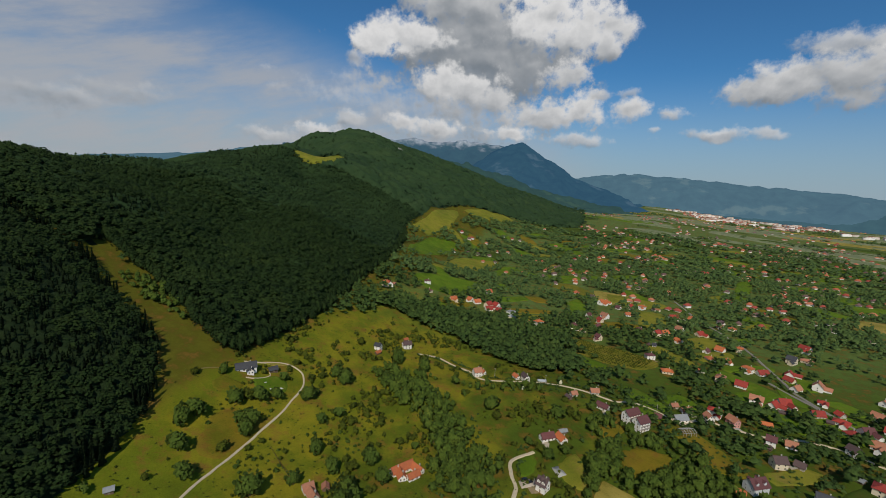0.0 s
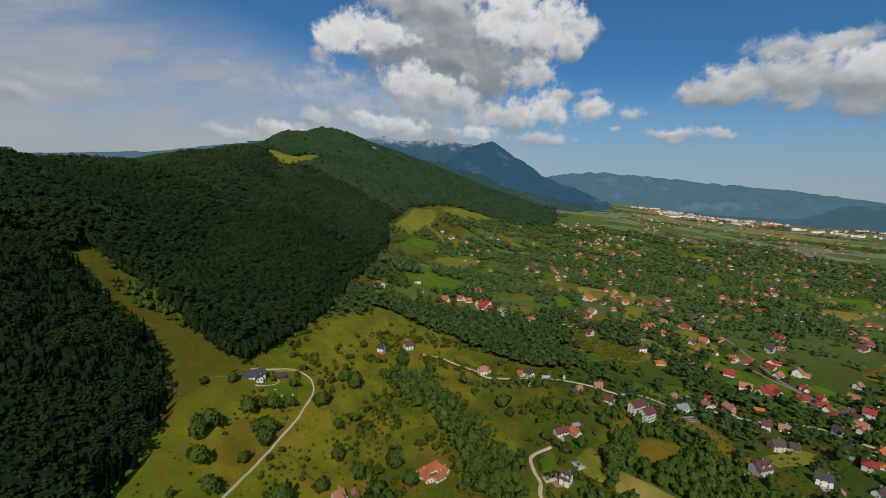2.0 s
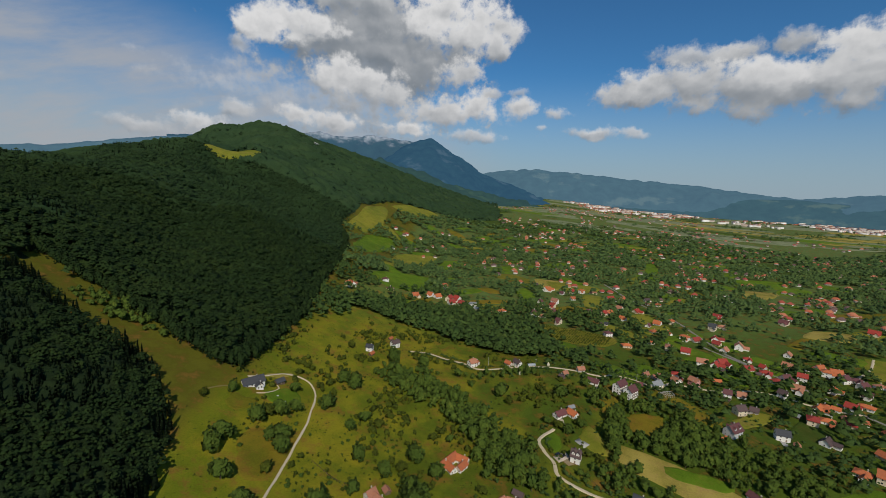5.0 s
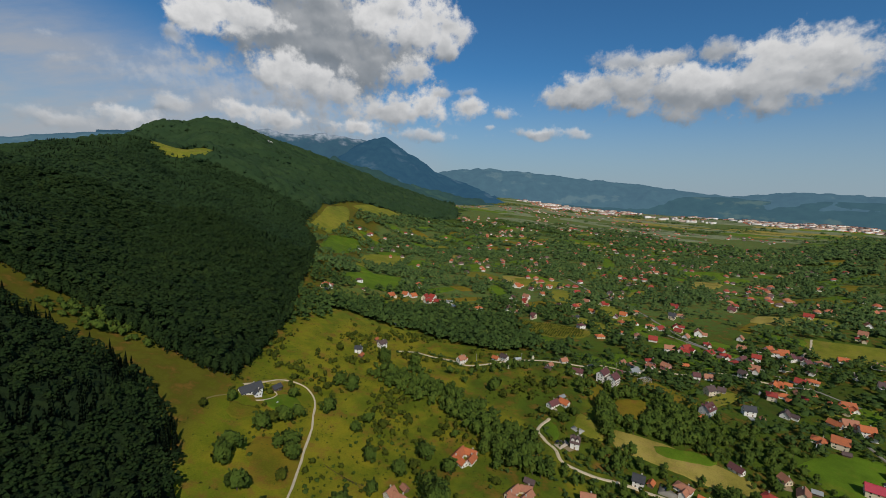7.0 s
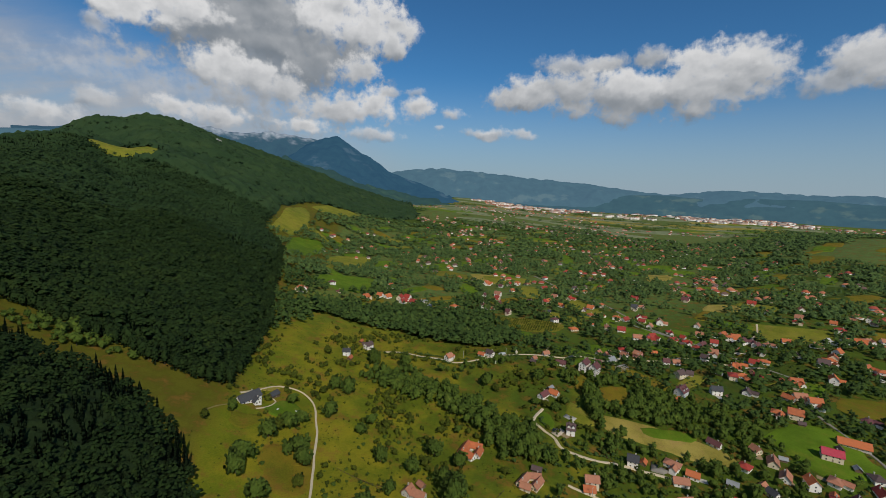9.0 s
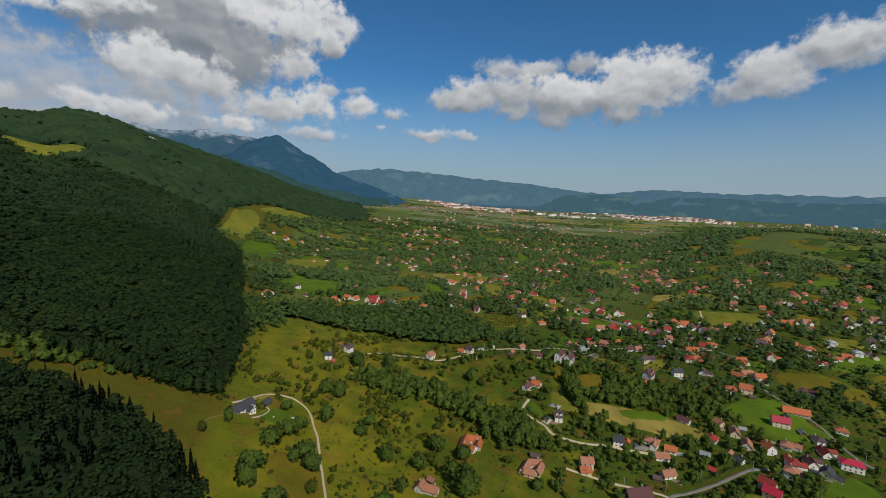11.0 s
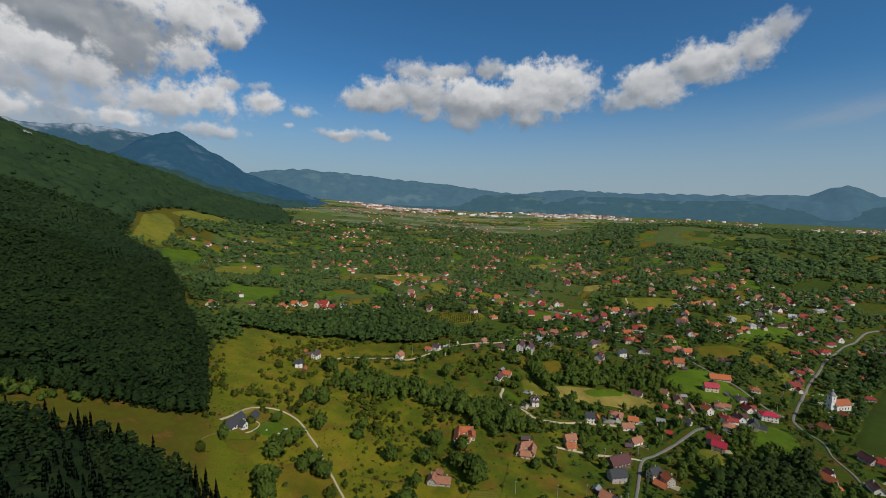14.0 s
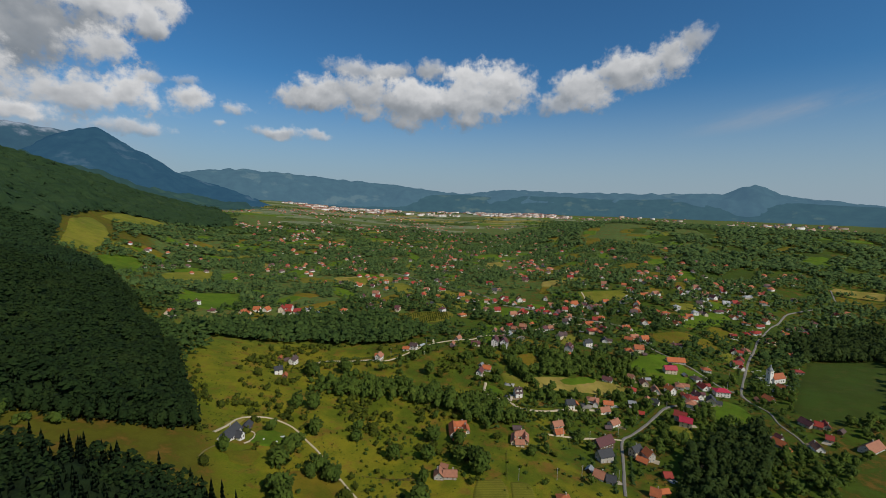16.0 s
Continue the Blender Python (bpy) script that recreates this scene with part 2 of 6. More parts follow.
def tiles(name, col, dark, rough=0.75):
    """Roof tiles: courses along the slope, weathering in blotches, a tint of its own for each roof."""
    m, n, b = material(name, rough, 0.25)
    tc = m.node_tree.nodes.new("ShaderNodeTexCoord")
    u, v, z = (n.put("ShaderNodeSeparateXYZ", (tc.outputs["Object"],), out=i) for i in range(3))
    course = n.math("FRACT", n.math("MULTIPLY", z, 4.2))
    pan = n.math("SINE", n.math("MULTIPLY", u, 21.0))
    f1, f2 = n.noise(place(n), 0.5, 5.0, 0.65), n.noise(place(n), 3.0, 4.0, 0.7)
    rnd = m.node_tree.nodes.new("ShaderNodeObjectInfo").outputs["Random"]
    k = n.math("MULTIPLY_ADD", rnd, 0.35, n.math("MULTIPLY_ADD", f1, 0.8, n.math("MULTIPLY_ADD", f2, 0.45, -0.45)))
    m.node_tree.links.new(n.mix(n.ramp(k, 0.0, 0.9), col, dark), b.inputs["Base Color"])
    relief(m, n, b, n.math("MULTIPLY_ADD", pan, 0.35, course), 0.5, 0.06)
    return m


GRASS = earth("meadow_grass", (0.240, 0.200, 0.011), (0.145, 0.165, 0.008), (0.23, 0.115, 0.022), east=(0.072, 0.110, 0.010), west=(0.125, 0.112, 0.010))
LITTER = earth("forest_floor", (0.030, 0.034, 0.010), (0.022, 0.030, 0.008), (0.040, 0.034, 0.014))
FIELD = {"green": earth("mown_green", (0.120, 0.190, 0.010), (0.095, 0.155, 0.008), (0.165, 0.180, 0.016)),
         "olive": earth("hay_olive", (0.240, 0.215, 0.022), (0.175, 0.185, 0.016), (0.245, 0.185, 0.035)),
         "tan": earth("stubble_tan", (0.37, 0.28, 0.060), (0.27, 0.22, 0.035), (0.37, 0.24, 0.07)),
         "rows": earth("orchard_rows", (0.22, 0.18, 0.02), (0.16, 0.16, 0.014), (0.23, 0.16, 0.03), rows=3.4, rows_turn=35),
         "strips": earth("hay_strips", (0.20, 0.18, 0.018), (0.15, 0.15, 0.014), (0.21, 0.16, 0.025), rows=2.2, rows_turn=-60),
         "dark": earth("pasture_dark", (0.058, 0.092, 0.010), (0.062, 0.086, 0.009), (0.085, 0.09, 0.014)),
         # pale, greyed far fields: part of the pallor is haze in the colour
         "plain": earth("hazed_valley_floor", (0.23, 0.24, 0.12), (0.17, 0.20, 0.09), (0.28, 0.24, 0.13)),
         "brown": earth("bracken_brown", (0.215, 0.150, 0.012), (0.150, 0.140, 0.009), (0.215, 0.110, 0.018))}
BEECH = leaves("beech_leaves", (0.013, 0.027, 0.006), (0.021, 0.039, 0.008), (0.040, 0.058, 0.011), 0.03)
SPRUCE = leaves("spruce_needles", (0.009, 0.018, 0.006), (0.014, 0.026, 0.007), (0.024, 0.038, 0.010), 0.06)
ORCHARD = leaves("orchard_leaves", (0.045, 0.057, 0.006), (0.078, 0.092, 0.008), (0.140, 0.150, 0.014), 0.07)
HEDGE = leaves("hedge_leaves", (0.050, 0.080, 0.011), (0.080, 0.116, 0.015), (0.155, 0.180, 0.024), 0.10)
# the next four leaves turn bluer with distance: air haze put into their colour
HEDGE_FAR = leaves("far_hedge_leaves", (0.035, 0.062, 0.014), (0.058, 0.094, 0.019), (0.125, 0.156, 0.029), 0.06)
VALLEY_HAZE = leaves("hazed_valley_leaves", (0.046, 0.082, 0.024), (0.082, 0.126, 0.032), (0.170, 0.205, 0.046), 0.05)
FLANK_HAZE = leaves("hazed_slope_leaves", (0.018, 0.039, 0.014), (0.029, 0.054, 0.018), (0.051, 0.077, 0.024), 0.012)
BEECH_HAZE = leaves("hazed_beech_leaves", (0.016, 0.034, 0.010), (0.026, 0.048, 0.013), (0.047, 0.069, 0.017), 0.012)
# darker copy of HEDGE: lens falloff put into the leaf colour
HEDGE_DIM = leaves("dim_hedge_leaves", (0.026, 0.044, 0.009), (0.040, 0.062, 0.011), (0.078, 0.098, 0.017), 0.10)
BARK = plain("bark", (0.10, 0.075, 0.05), 0.9, 0.1)
GRAVEL = plain("gravel", (0.60, 0.48, 0.31), 0.95, 0.1, 0.8, 0.35)
ASPHALT = plain("worn_asphalt", (0.25, 0.22, 0.175), 0.9, 0.2, 0.8, 0.35)
CONCRETE = plain("concrete", (0.42, 0.39, 0.34), 0.9, 0.2)
ROOF = {"orange": tiles("orange_tiles", (0.56, 0.155, 0.05), (0.30, 0.095, 0.045)), "pink": tiles("faded_tiles", (0.47, 0.195, 0.105), (0.27, 0.12, 0.075)),
        "red": tiles("red_tiles", (0.40, 0.052, 0.032), (0.20, 0.038, 0.03)), "crimson": tiles("crimson_sheet", (0.52, 0.03, 0.06), (0.36, 0.025, 0.045), 0.5),
        "maroon": tiles("maroon_tiles", (0.17, 0.06, 0.055), (0.10, 0.045, 0.045)), "brown": tiles("brown_tiles", (0.12, 0.075, 0.065), (0.075, 0.05, 0.048)),
        "slate": tiles("slate_tiles", (0.072, 0.070, 0.072), (0.043, 0.042, 0.045)), "grey": tiles("grey_sheet", (0.30, 0.30, 0.29), (0.2, 0.2, 0.2), 0.5),
        "yellow": tiles("ochre_tiles", (0.48, 0.22, 0.10), (0.30, 0.14, 0.08)), "whiteroof": tiles("pale_sheet", (0.55, 0.53, 0.50), (0.4, 0.38, 0.36))}
WALL = {"white": plain("white_render", (0.86, 0.80, 0.71), 0.85, 0.2, 0.8, 0.12), "cream": plain("cream_render", (0.72, 0.60, 0.42), 0.85, 0.2, 0.8, 0.15),
        "plaster": plain("grey_plaster", (0.52, 0.46, 0.38), 0.9, 0.2, 0.8, 0.25), "grey": plain("pale_grey_render", (0.55, 0.54, 0.51), 0.9, 0.2, 0.8, 0.2),
        "plank": plain("weathered_planks", (0.17, 0.115, 0.07), 0.85, 0.2, 1.5, 0.4), "redwhite": plain("rose_render", (0.62, 0.30, 0.25), 0.85, 0.2, 0.8, 0.15)}
FRAME = plain("painted_frame", (0.30, 0.22, 0.15), 0.6)
FRAME_WHITE = plain("white_frame", (0.72, 0.71, 0.68), 0.6)
PANE, _n, _b = material("window_glass", 0.08, 0.6)
_b.inputs["Base Color"].default_value = (0.02, 0.025, 0.03, 1)

# ---- shape helpers ----
def raw_mesh(name, verts, faces, mats, smooth=False, slots=None, normals=None):
    """A mesh from arrays; faces all of one size."""
    verts, faces = np.asarray(verts, np.float32), np.asarray(faces, np.int32)
    me = bpy.data.meshes.new(name)
    k = faces.shape[1]
    me.vertices.add(len(verts))
    me.vertices.foreach_set("co", verts.ravel())
    me.loops.add(faces.size)
    me.loops.foreach_set("vertex_index", faces.ravel())
    me.polygons.add(len(faces))
    me.polygons.foreach_set("loop_start", np.arange(0, faces.size, k, dtype=np.int32))
    me.polygons.foreach_set("loop_total", np.full(len(faces), k, np.int32))
    if smooth:
        me.polygons.foreach_set("use_smooth", np.ones(len(faces), bool))
    if slots is not None:
        me.polygons.foreach_set("material_index", np.asarray(slots, np.int32))
    for m in mats if isinstance(mats, (list, tuple)) else [mats]:
        me.materials.append(m)
    me.update(calc_edges=True)
    if normals is not None:
        me.normals_split_custom_set_from_vertices(normals)
    return me


def part(name, bm, mat, parent=None, label=""):
    me = bpy.data.meshes.new(name)
    bm.to_mesh(me)
    bm.free()
    me.materials.append(mat)
    ob = new(name, me)
    ob.parent = parent
    if label:
        ob["label"] = label
    return ob


def box(bm, x0, y0, z0, x1, y1, z1):
    v = [bm.verts.new(p) for p in ((x0, y0, z0), (x1, y0, z0), (x1, y1, z0), (x0, y1, z0), (x0, y0, z1), (x1, y0, z1), (x1, y1, z1), (x0, y1, z1))]
    for f in ((3, 2, 1, 0), (4, 5, 6, 7), (0, 1, 5, 4), (1, 2, 6, 5), (2, 3, 7, 6), (3, 0, 4, 7)):
        bm.faces.new([v[i] for i in f])
    return bm


def slab(bm, quad, t):
    """A flat plate with thickness t, below the given corners."""
    top = [bm.verts.new(p) for p in quad]
    low = [bm.verts.new((p[0], p[1], p[2] - t)) for p in quad]
    bm.faces.new(top)
    bm.faces.new(low[::-1])
    n = len(top)
    for i in range(n):
        bm.faces.new((top[i], low[i], low[(i + 1) % n], top[(i + 1) % n]))
    return bm


def inside(x, y, poly):
    x, y = np.asarray(x, float), np.asarray(y, float)
    hit = np.zeros(x.shape, bool)
    for (ax, ay), (bx, by) in zip(poly, poly[1:] + poly[:1]):
        if ay != by:
            hit ^= ((ay > y) != (by > y)) & (x < (bx - ax) * (y - ay) / (by - ay) + ax)
    return hit


def near_line(x, y, line):
    """Distance to a polyline."""
    d = np.full(np.shape(x), 1e9)
    for (ax, ay), (bx, by) in zip(line, line[1:]):
        l2 = (bx - ax) ** 2 + (by - ay) ** 2 + 1e-9
        k = np.clip(((x - ax) * (bx - ax) + (y - ay) * (by - ay)) / l2, 0, 1)
        d = np.minimum(d, np.hypot(x - ax - k * (bx - ax), y - ay - k * (by - ay)))
    return d


def curve_through(pts, gap=3.0):
    """A smooth line through the points, a point every gap metres."""
    p = np.array([pts[0]] + list(pts) + [pts[-1]], float)
    out = []
    for i in range(1, len(p) - 2):
        n = max(2, int(np.hypot(*(p[i + 1] - p[i])) / gap))
        for s in np.arange(n) / n:
            a, b, c, d = p[i - 1:i + 3]
            out.append(0.5 * (2 * b + (c - a) * s + (2 * a - 5 * b + 4 * c - d) * s ** 2 + (3 * b - a - 3 * c + d) * s ** 3))
    out.append(p[-2])
    return np.array(out)
def sp(v, w):
    """A soft ramp: 0 for low v, v for high v, rounded over w."""
    return w * np.logaddexp(0.0, v / w)


def step(v, a, b):
    s = np.clip((v - a) / (b - a), 0.0, 1.0)
    return s * s * (3 - 2 * s)


def foot(y):
    """x of the line where the wooded flank begins to rise."""
    y = y / 1.35
    return 1.35 * (-62 - 55 * np.exp(-((y - 790) / 130) ** 2) + 0.165 * sp(y - 1000, 150))


def ground(x, y):
    """Height of the land at x, y (metres)."""
    x, y = np.asarray(x, float) / 1.35, np.asarray(y, float) / 1.35     # laid out at 1 : 1.35
    d = foot(1.35 * y) / 1.35 - x
    rise = 0.42 * (1 - 0.5 * step(y, 1450, 2200)) * sp(d - 75, 30)
    crest = 144 + 24 * np.exp(-((y - 376) / 120) ** 2) + 72 * step(y, 460, 920) - 26 * step(-y, -250, -60)
    crest = crest + 66 * step(y, 1150, 1420) * np.exp(-((x + 735) / 350) ** 4) - 160 * step(y, 1450, 2250)
    spur = (9 * np.sin(y / 61 + x / 240 + 0.6) + 5 * np.sin(y / 27 - x / 130)) * step(d, 170, 380)
    gully = -14 * np.exp(-(((x + 440) + 0.5 * (y - 560)) / 45) ** 2) * step(d, 150, 300)
    k = 14.0
    flank = -k * np.logaddexp(-rise / k, -crest / k) + spur + gully - 0.22 * sp(d - crest / 0.42 - 150 - 120 * step(y, 1150, 1400), 50)
    r, az = np.hypot(x + 110, y), np.degrees(np.arctan2(x + 110, y))
    base = -7 + 0.016 * sp(y - 420, 90) * (1 - step(r, 1500, 3200)) + 17 * step(r, 1500, 3100)
    base = base - 8 * np.exp(-((y - 125) / 65) ** 2) / (1 + np.exp(-(x + 22) / 14)) + 6 * np.exp(-((x + 5) / 85) ** 2 - ((y - 292) / 48) ** 2)
    base = base - 9 * np.exp(-((x - 390) / 130) ** 2 - ((y - 140) / 85) ** 2)
    hill = 62 * np.exp(-((r - 1450) / 560) ** 2) * step(az, 40, 57) + 9 * np.exp(-((x - 400) / 150) ** 2 - ((y - 430) / 140) ** 2)
    plain_rise = (19 + 20 * (1 - step(az, 9, 22))) * step(r, 2350, 3050)
    fan = 45 * step(y, 900, 2000) * np.exp(-(np.maximum(0, x - 0.19 * (y - 1000)) / 600) ** 2)
    small = 1.3 * np.sin(x / 33 + 1.7 * np.sin(y / 51)) * np.sin(y / 41 + 0.8) + 0.5 * np.sin(x / 13 + y / 19)
    return 1.35 * (base + flank + hill + fan + plain_rise + small)


def wob(x, y, s, seed=0.0):
    """Smooth random field, about 0 to 1; s: size of its patches in metres."""
    x, y = np.asarray(x, float) / s + 17.3 * seed, np.asarray(y, float) / s - 9.1 * seed
    i, j = np.floor(x), np.floor(y)
    u, v = x - i, y - j
    u, v = u * u * (3 - 2 * u), v * v * (3 - 2 * v)

    def h(a, b):
        q = np.sin(a * 127.1 + b * 311.7 + seed * 74.7) * 43758.5453
        return q - np.floor(q)
    return (h(i, j) * (1 - u) + h(i + 1, j) * u) * (1 - v) + (h(i, j + 1) * (1 - u) + h(i + 1, j + 1) * u) * v


def fbm(x, y, s, seed=0.0):
    return (wob(x, y, s, seed) + 0.5 * wob(x, y, s / 2.1, seed + 1) + 0.25 * wob(x, y, s / 4.3, seed + 2)) / 1.75


# ---- the land: one sheet to the horizon ----
# outlines of the beech forest and of the spruce stand
WOOD = [(-483, 338), (-446, 332), (-409, 333), (-364, 317), (-319, 298), (-293, 294), (-278, 292), (-273, 304), (-274, 346), (-275, 393), (-275, 451), (-285, 482), (-293, 540), (-301, 578), (-315, 702),
        (-336, 818), (-381, 972), (-421, 1066), (-435, 1126), (-429, 1472), (-375, 1613), (-243, 1742), (-120, 1850), (40, 1960), (72, 2200), (60, 2500), (110, 3105), (351, 4455), (-4050, 4455), (-4050, -270), (-580, -270), (-567, 290), (-475, 302)]
STAND = [(-472, 304), (-425, 290), (-386, 279), (-342, 268), (-320, 260), (-296, 241), (-274, 218), (-260, 195), (-249, 171), (-243, 150), (-238, 130), (-232, 80), (-230, 40), (-405, -80), (-574, -80), (-574, 290)]

def graded(lo, hi, a, b, fine, grow):
    mid = list(np.arange(a, b + 0.1, fine))
    up, d = [b], fine
    while up[-1] < hi:
        d *= grow
        up.append(up[-1] + d)
    down, d = [a], fine
    while down[-1] > lo:
        d *= grow
        down.append(down[-1] - d)
    return np.array(down[:0:-1] + mid + up[1:])


gx, gy = graded(-3400, 4900, -560, 560, 7.5, 1.05), graded(-2500, 4900, 60, 860, 7.5, 1.045)
X, Y = np.meshgrid(gx, gy)
nx, ny = len(gx), len(gy)
idx = np.arange(nx * ny).reshape(ny, nx)
quads = np.stack([idx[:-1, :-1], idx[:-1, 1:], idx[1:, 1:], idx[1:, :-1]], -1).reshape(-1, 4)
cx, cy = (X[:-1, :-1] + X[1:, 1:]) / 2, (Y[:-1, :-1] + Y[1:, 1:]) / 2
wooded = (inside(cx, cy, WOOD) & (near_line(cx, cy, WOOD) > 14) | inside(cx, cy, STAND) & (near_line(cx, cy, STAND) > 12)).ravel()
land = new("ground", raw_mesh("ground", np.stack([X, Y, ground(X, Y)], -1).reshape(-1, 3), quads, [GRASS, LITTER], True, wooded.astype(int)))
tagged(land, "rolling meadow land rising into wooded hills", "ground", kind="structure")


def drape(x, y, lift=0.12):
    return ground(x, y) + lift + 0.0007 * np.hypot(x, y)


def field(name, poly, kind, label, loose=5.0):
    """A mown or tilled plot: rings from its middle out to its edge, laid on the land."""
    p = curve_through(poly + poly[:1], 4.0 if name == "field" else 6.0 if name == "garden_plot" else 30.0)[:-1]
    p = p + loose * (np.stack([fbm(p[:, 0], p[:, 1], 14, 3), fbm(p[:, 0], p[:, 1], 14, 4)], -1) - 0.5)
    c, n, rings = p.mean(0), len(p), 7
    v = [c] + [c + (p - c) * min(1.0, k / (rings - 0.6)) for k in range(1, rings + 1)]
    v = np.vstack(v)
    z = drape(v[:, 0], v[:, 1], 0.10 + 0.025 * (len(FIELDS) % 5))
    z[-n:] -= 0.5 + 0.0006 * np.hypot(p[:, 0], p[:, 1])     # the rim dips into the turf
    f = [(0, 1 + i, 1 + (i + 1) % n) for i in range(n)]
    for k in range(rings - 1):
        a, b = 1 + k * n, 1 + (k + 1) * n
        for i in range(n):
            j = (i + 1) % n
            f += [(a + i, b + i, b + j), (a + i, b + j, a + j)]
    tagged(new(name, raw_mesh(name, np.column_stack([v, z]), f, FIELD[kind], True)), label, "field", kind="structure")


FIELDS = []
CLEARING = ((-884, 1205), (-925, 1300), (-880, 1400), (-815, 1420), (-752, 1310), (-766, 1245), (-830, 1200))
CLEARING_TOP = ((-1174, 1080), (-1134, 1174), (-1053, 1161), (-1066, 1066))


def plot(kind, label, *poly):
    FIELDS.append(list(poly))
    field("field", list(poly), kind, label, 15.0 if "rusty" in label or "sward" in label or "bank" in label else 5.0)


plot("green", "bright green mown plot below the forest", (-355, 921), (-371, 1111), (-304, 1161), (-293, 1066), (-320, 842))
plot("olive", "hay meadow on the slope by the forest edge", (-428, 1126), (-424, 1443), (-387, 1476), (-354, 1250), (-378, 1120))
plot("olive", "dry hay meadow high on the slope", (-385, 1531), (-317, 1705), (-225, 1735), (-267, 1598), (-328, 1523))
plot("green", "bright green clover plot among hedges", (-274, 717), (-240, 791), (-151, 838), (-174, 713), (-213, 683), (-235, 682))
plot("tan", "cut stubble strip between gardens", (38, 298), (66, 286), (117, 247), (107, 224), (57, 255), (30, 275))
plot("green", "green garden strip within the stubble", (62, 279), (105, 269), (99, 256), (63, 266))
plot("green", "bright green lawn field beside the village street", (165, 259), (220, 270), (246, 247), (227, 221), (224, 200), (171, 209))
plot("rows", "young orchard planted in rows", (28, 603), (113, 554), (97, 520), (58, 525), (11, 563))
plot("green", "green strip below the young orchard", (9, 556), (57, 518), (42, 505), (-1, 532))
plot("tan", "small ploughed plot in the village", (497, 903), (579, 921), (522, 849), (454, 832))
plot("tan", "pale stubble plot among trees", (425, 621), (463, 597), (428, 562), (387, 587))
plot("olive", "open hay field with a track", (405, 514), (487, 456), (446, 425), (373, 441), (358, 456))
# the dark kind here puts lens falloff into the pasture's colour
plot("dark", "pasture below the churchyard, coloured darker for lens falloff", (414, 153), (475, 90), (370, 70), (250, 57), (190, 84), (200, 106), (221, 117))
plot("strips", "hay strips drying in rows", (-123, 194), (-108, 186), (-120, 169), (-138, 178))
plot("strips", "yellow hay strip near the farm", (-105, 181), (-94, 174), (-105, 159), (-117, 167))
plot("tan", "pale strip of stubble", (57, 914), (73, 915), (130, 891), (117, 828), (63, 825))
plot("tan", "far tilled strip by the road", (922, 234), (944, 162), (883, 153), (876, 228))
plot("brown", "brown tilled strip by the road", (845, 217), (867, 150), (802, 140), (782, 198))
plot("olive", "dry plot in the upper village", (78, 899), (181, 861), (144, 809), (86, 828))
plot("green", "green verge beside the street", (234, 543), (236, 517), (244, 489), (236, 485), (225, 509))
plot("green", "green village plot", (528, 1033), (668, 1029), (609, 953), (518, 968))
plot("brown", "rusty bracken patch on the slope", (55, 340), (85, 348), (89, 331), (65, 305), (54, 317))
plot("dark", "pasture patch on the east hill", (929, 418), (903, 374), (818, 356), (748, 397), (848, 420))
plot("green", "long green plot beside the street", (171, 552), (192, 552), (225, 509), (213, 490), (189, 521))
plot("olive", "dry meadow with scattered fruit trees", (-271, 1029), (-214, 1109), (-161, 1073), (-193, 935), (-264, 889))
plot("green", "bright green mown plot in the orchards", (-153, 1059), (-116, 1072), (-132, 958), (-166, 937))
plot("tan", "bare clay bank beside houses", (-41, 1177), (-25, 1162), (-24, 1081), (-41, 1082))
plot("brown", "reddish tilled patch", (-84, 1955), (-33, 1986), (-52, 1873), (-85, 1869))
plot("rows", "brownish orchard strip", (-42, 949), (13, 951), (57, 888), (40, 863), (-21, 899))
plot("olive", "olive meadow beside the lane", (126, 791), (163, 782), (155, 717), (131, 690), (114, 702))
plot("green", "lime green meadow strip", (4, 797), (29, 820), (39, 733), (14, 712))
plot("olive", "yellow-green meadow by the street", (169, 667), (207, 688), (220, 657), (191, 629), (164, 631))
plot("green", "long green strip field", (414, 1567), (457, 1580), (532, 1490), (502, 1433), (460, 1477))
plot("olive", "yellow-green strip field", (494, 1736), (595, 1732), (563, 1646), (486, 1656))
plot("green", "small green paddock", (395, 1172), (436, 1213), (389, 1067), (347, 1028))
plot("olive", "small olive paddock", (276, 971), (309, 997), (302, 946), (271, 912))
plot("brown", "small brown tilled plot", (283, 1518), (319, 1519), (301, 1445), (273, 1438))
plot("brown", "olive-brown rough pasture", (307, 306), (353, 290), (358, 261), (293, 264), (276, 286))
plot("green", "green pasture below the farms", (162, 167), (185, 160), (170, 136), (138, 131), (128, 149))
plot("olive", "olive garden plot", (85, 172), (99, 163), (83, 148), (62, 158))
plot("olive", "pale meadow in the upper village", (490, 374), (531, 345), (491, 331), (452, 351))
plot("green", "green meadow in the upper village", (438, 331), (525, 298), (489, 276), (379, 295))
plot("green", "watered lawn below the grey-roofed house", (-246, 285), (-235, 302), (-225, 299), (-218, 288), (-227, 277), (-240, 277))
plot("brown", "rusty bracken beside the farm lane", (-234, 242), (-206, 250), (-201, 226), (-204, 207), (-222, 202), (-232, 223))
plot("brown", "rusty bracken on the upper meadow", (-265, 268), (-252, 274), (-243, 266), (-251, 253), (-262, 255))
plot("tan", "bare earth bank behind the house", (-257, 308), (-253, 316), (-239, 325), (-239, 320), (-251, 309))
plot("brown", "rusty slope between hedges", (40, 362), (59, 371), (57, 352), (44, 344))
plot("green", "green lawn round the white house", (-22, 299), (-11, 311), (-8, 296), (-13, 282), (-20, 284))
plot("olive", "dry slope above the gravel drive", (7, 306), (20, 321), (27, 301), (25, 282), (11, 288))
plot("olive", "summer pasture clearing high in the forest", *CLEARING)
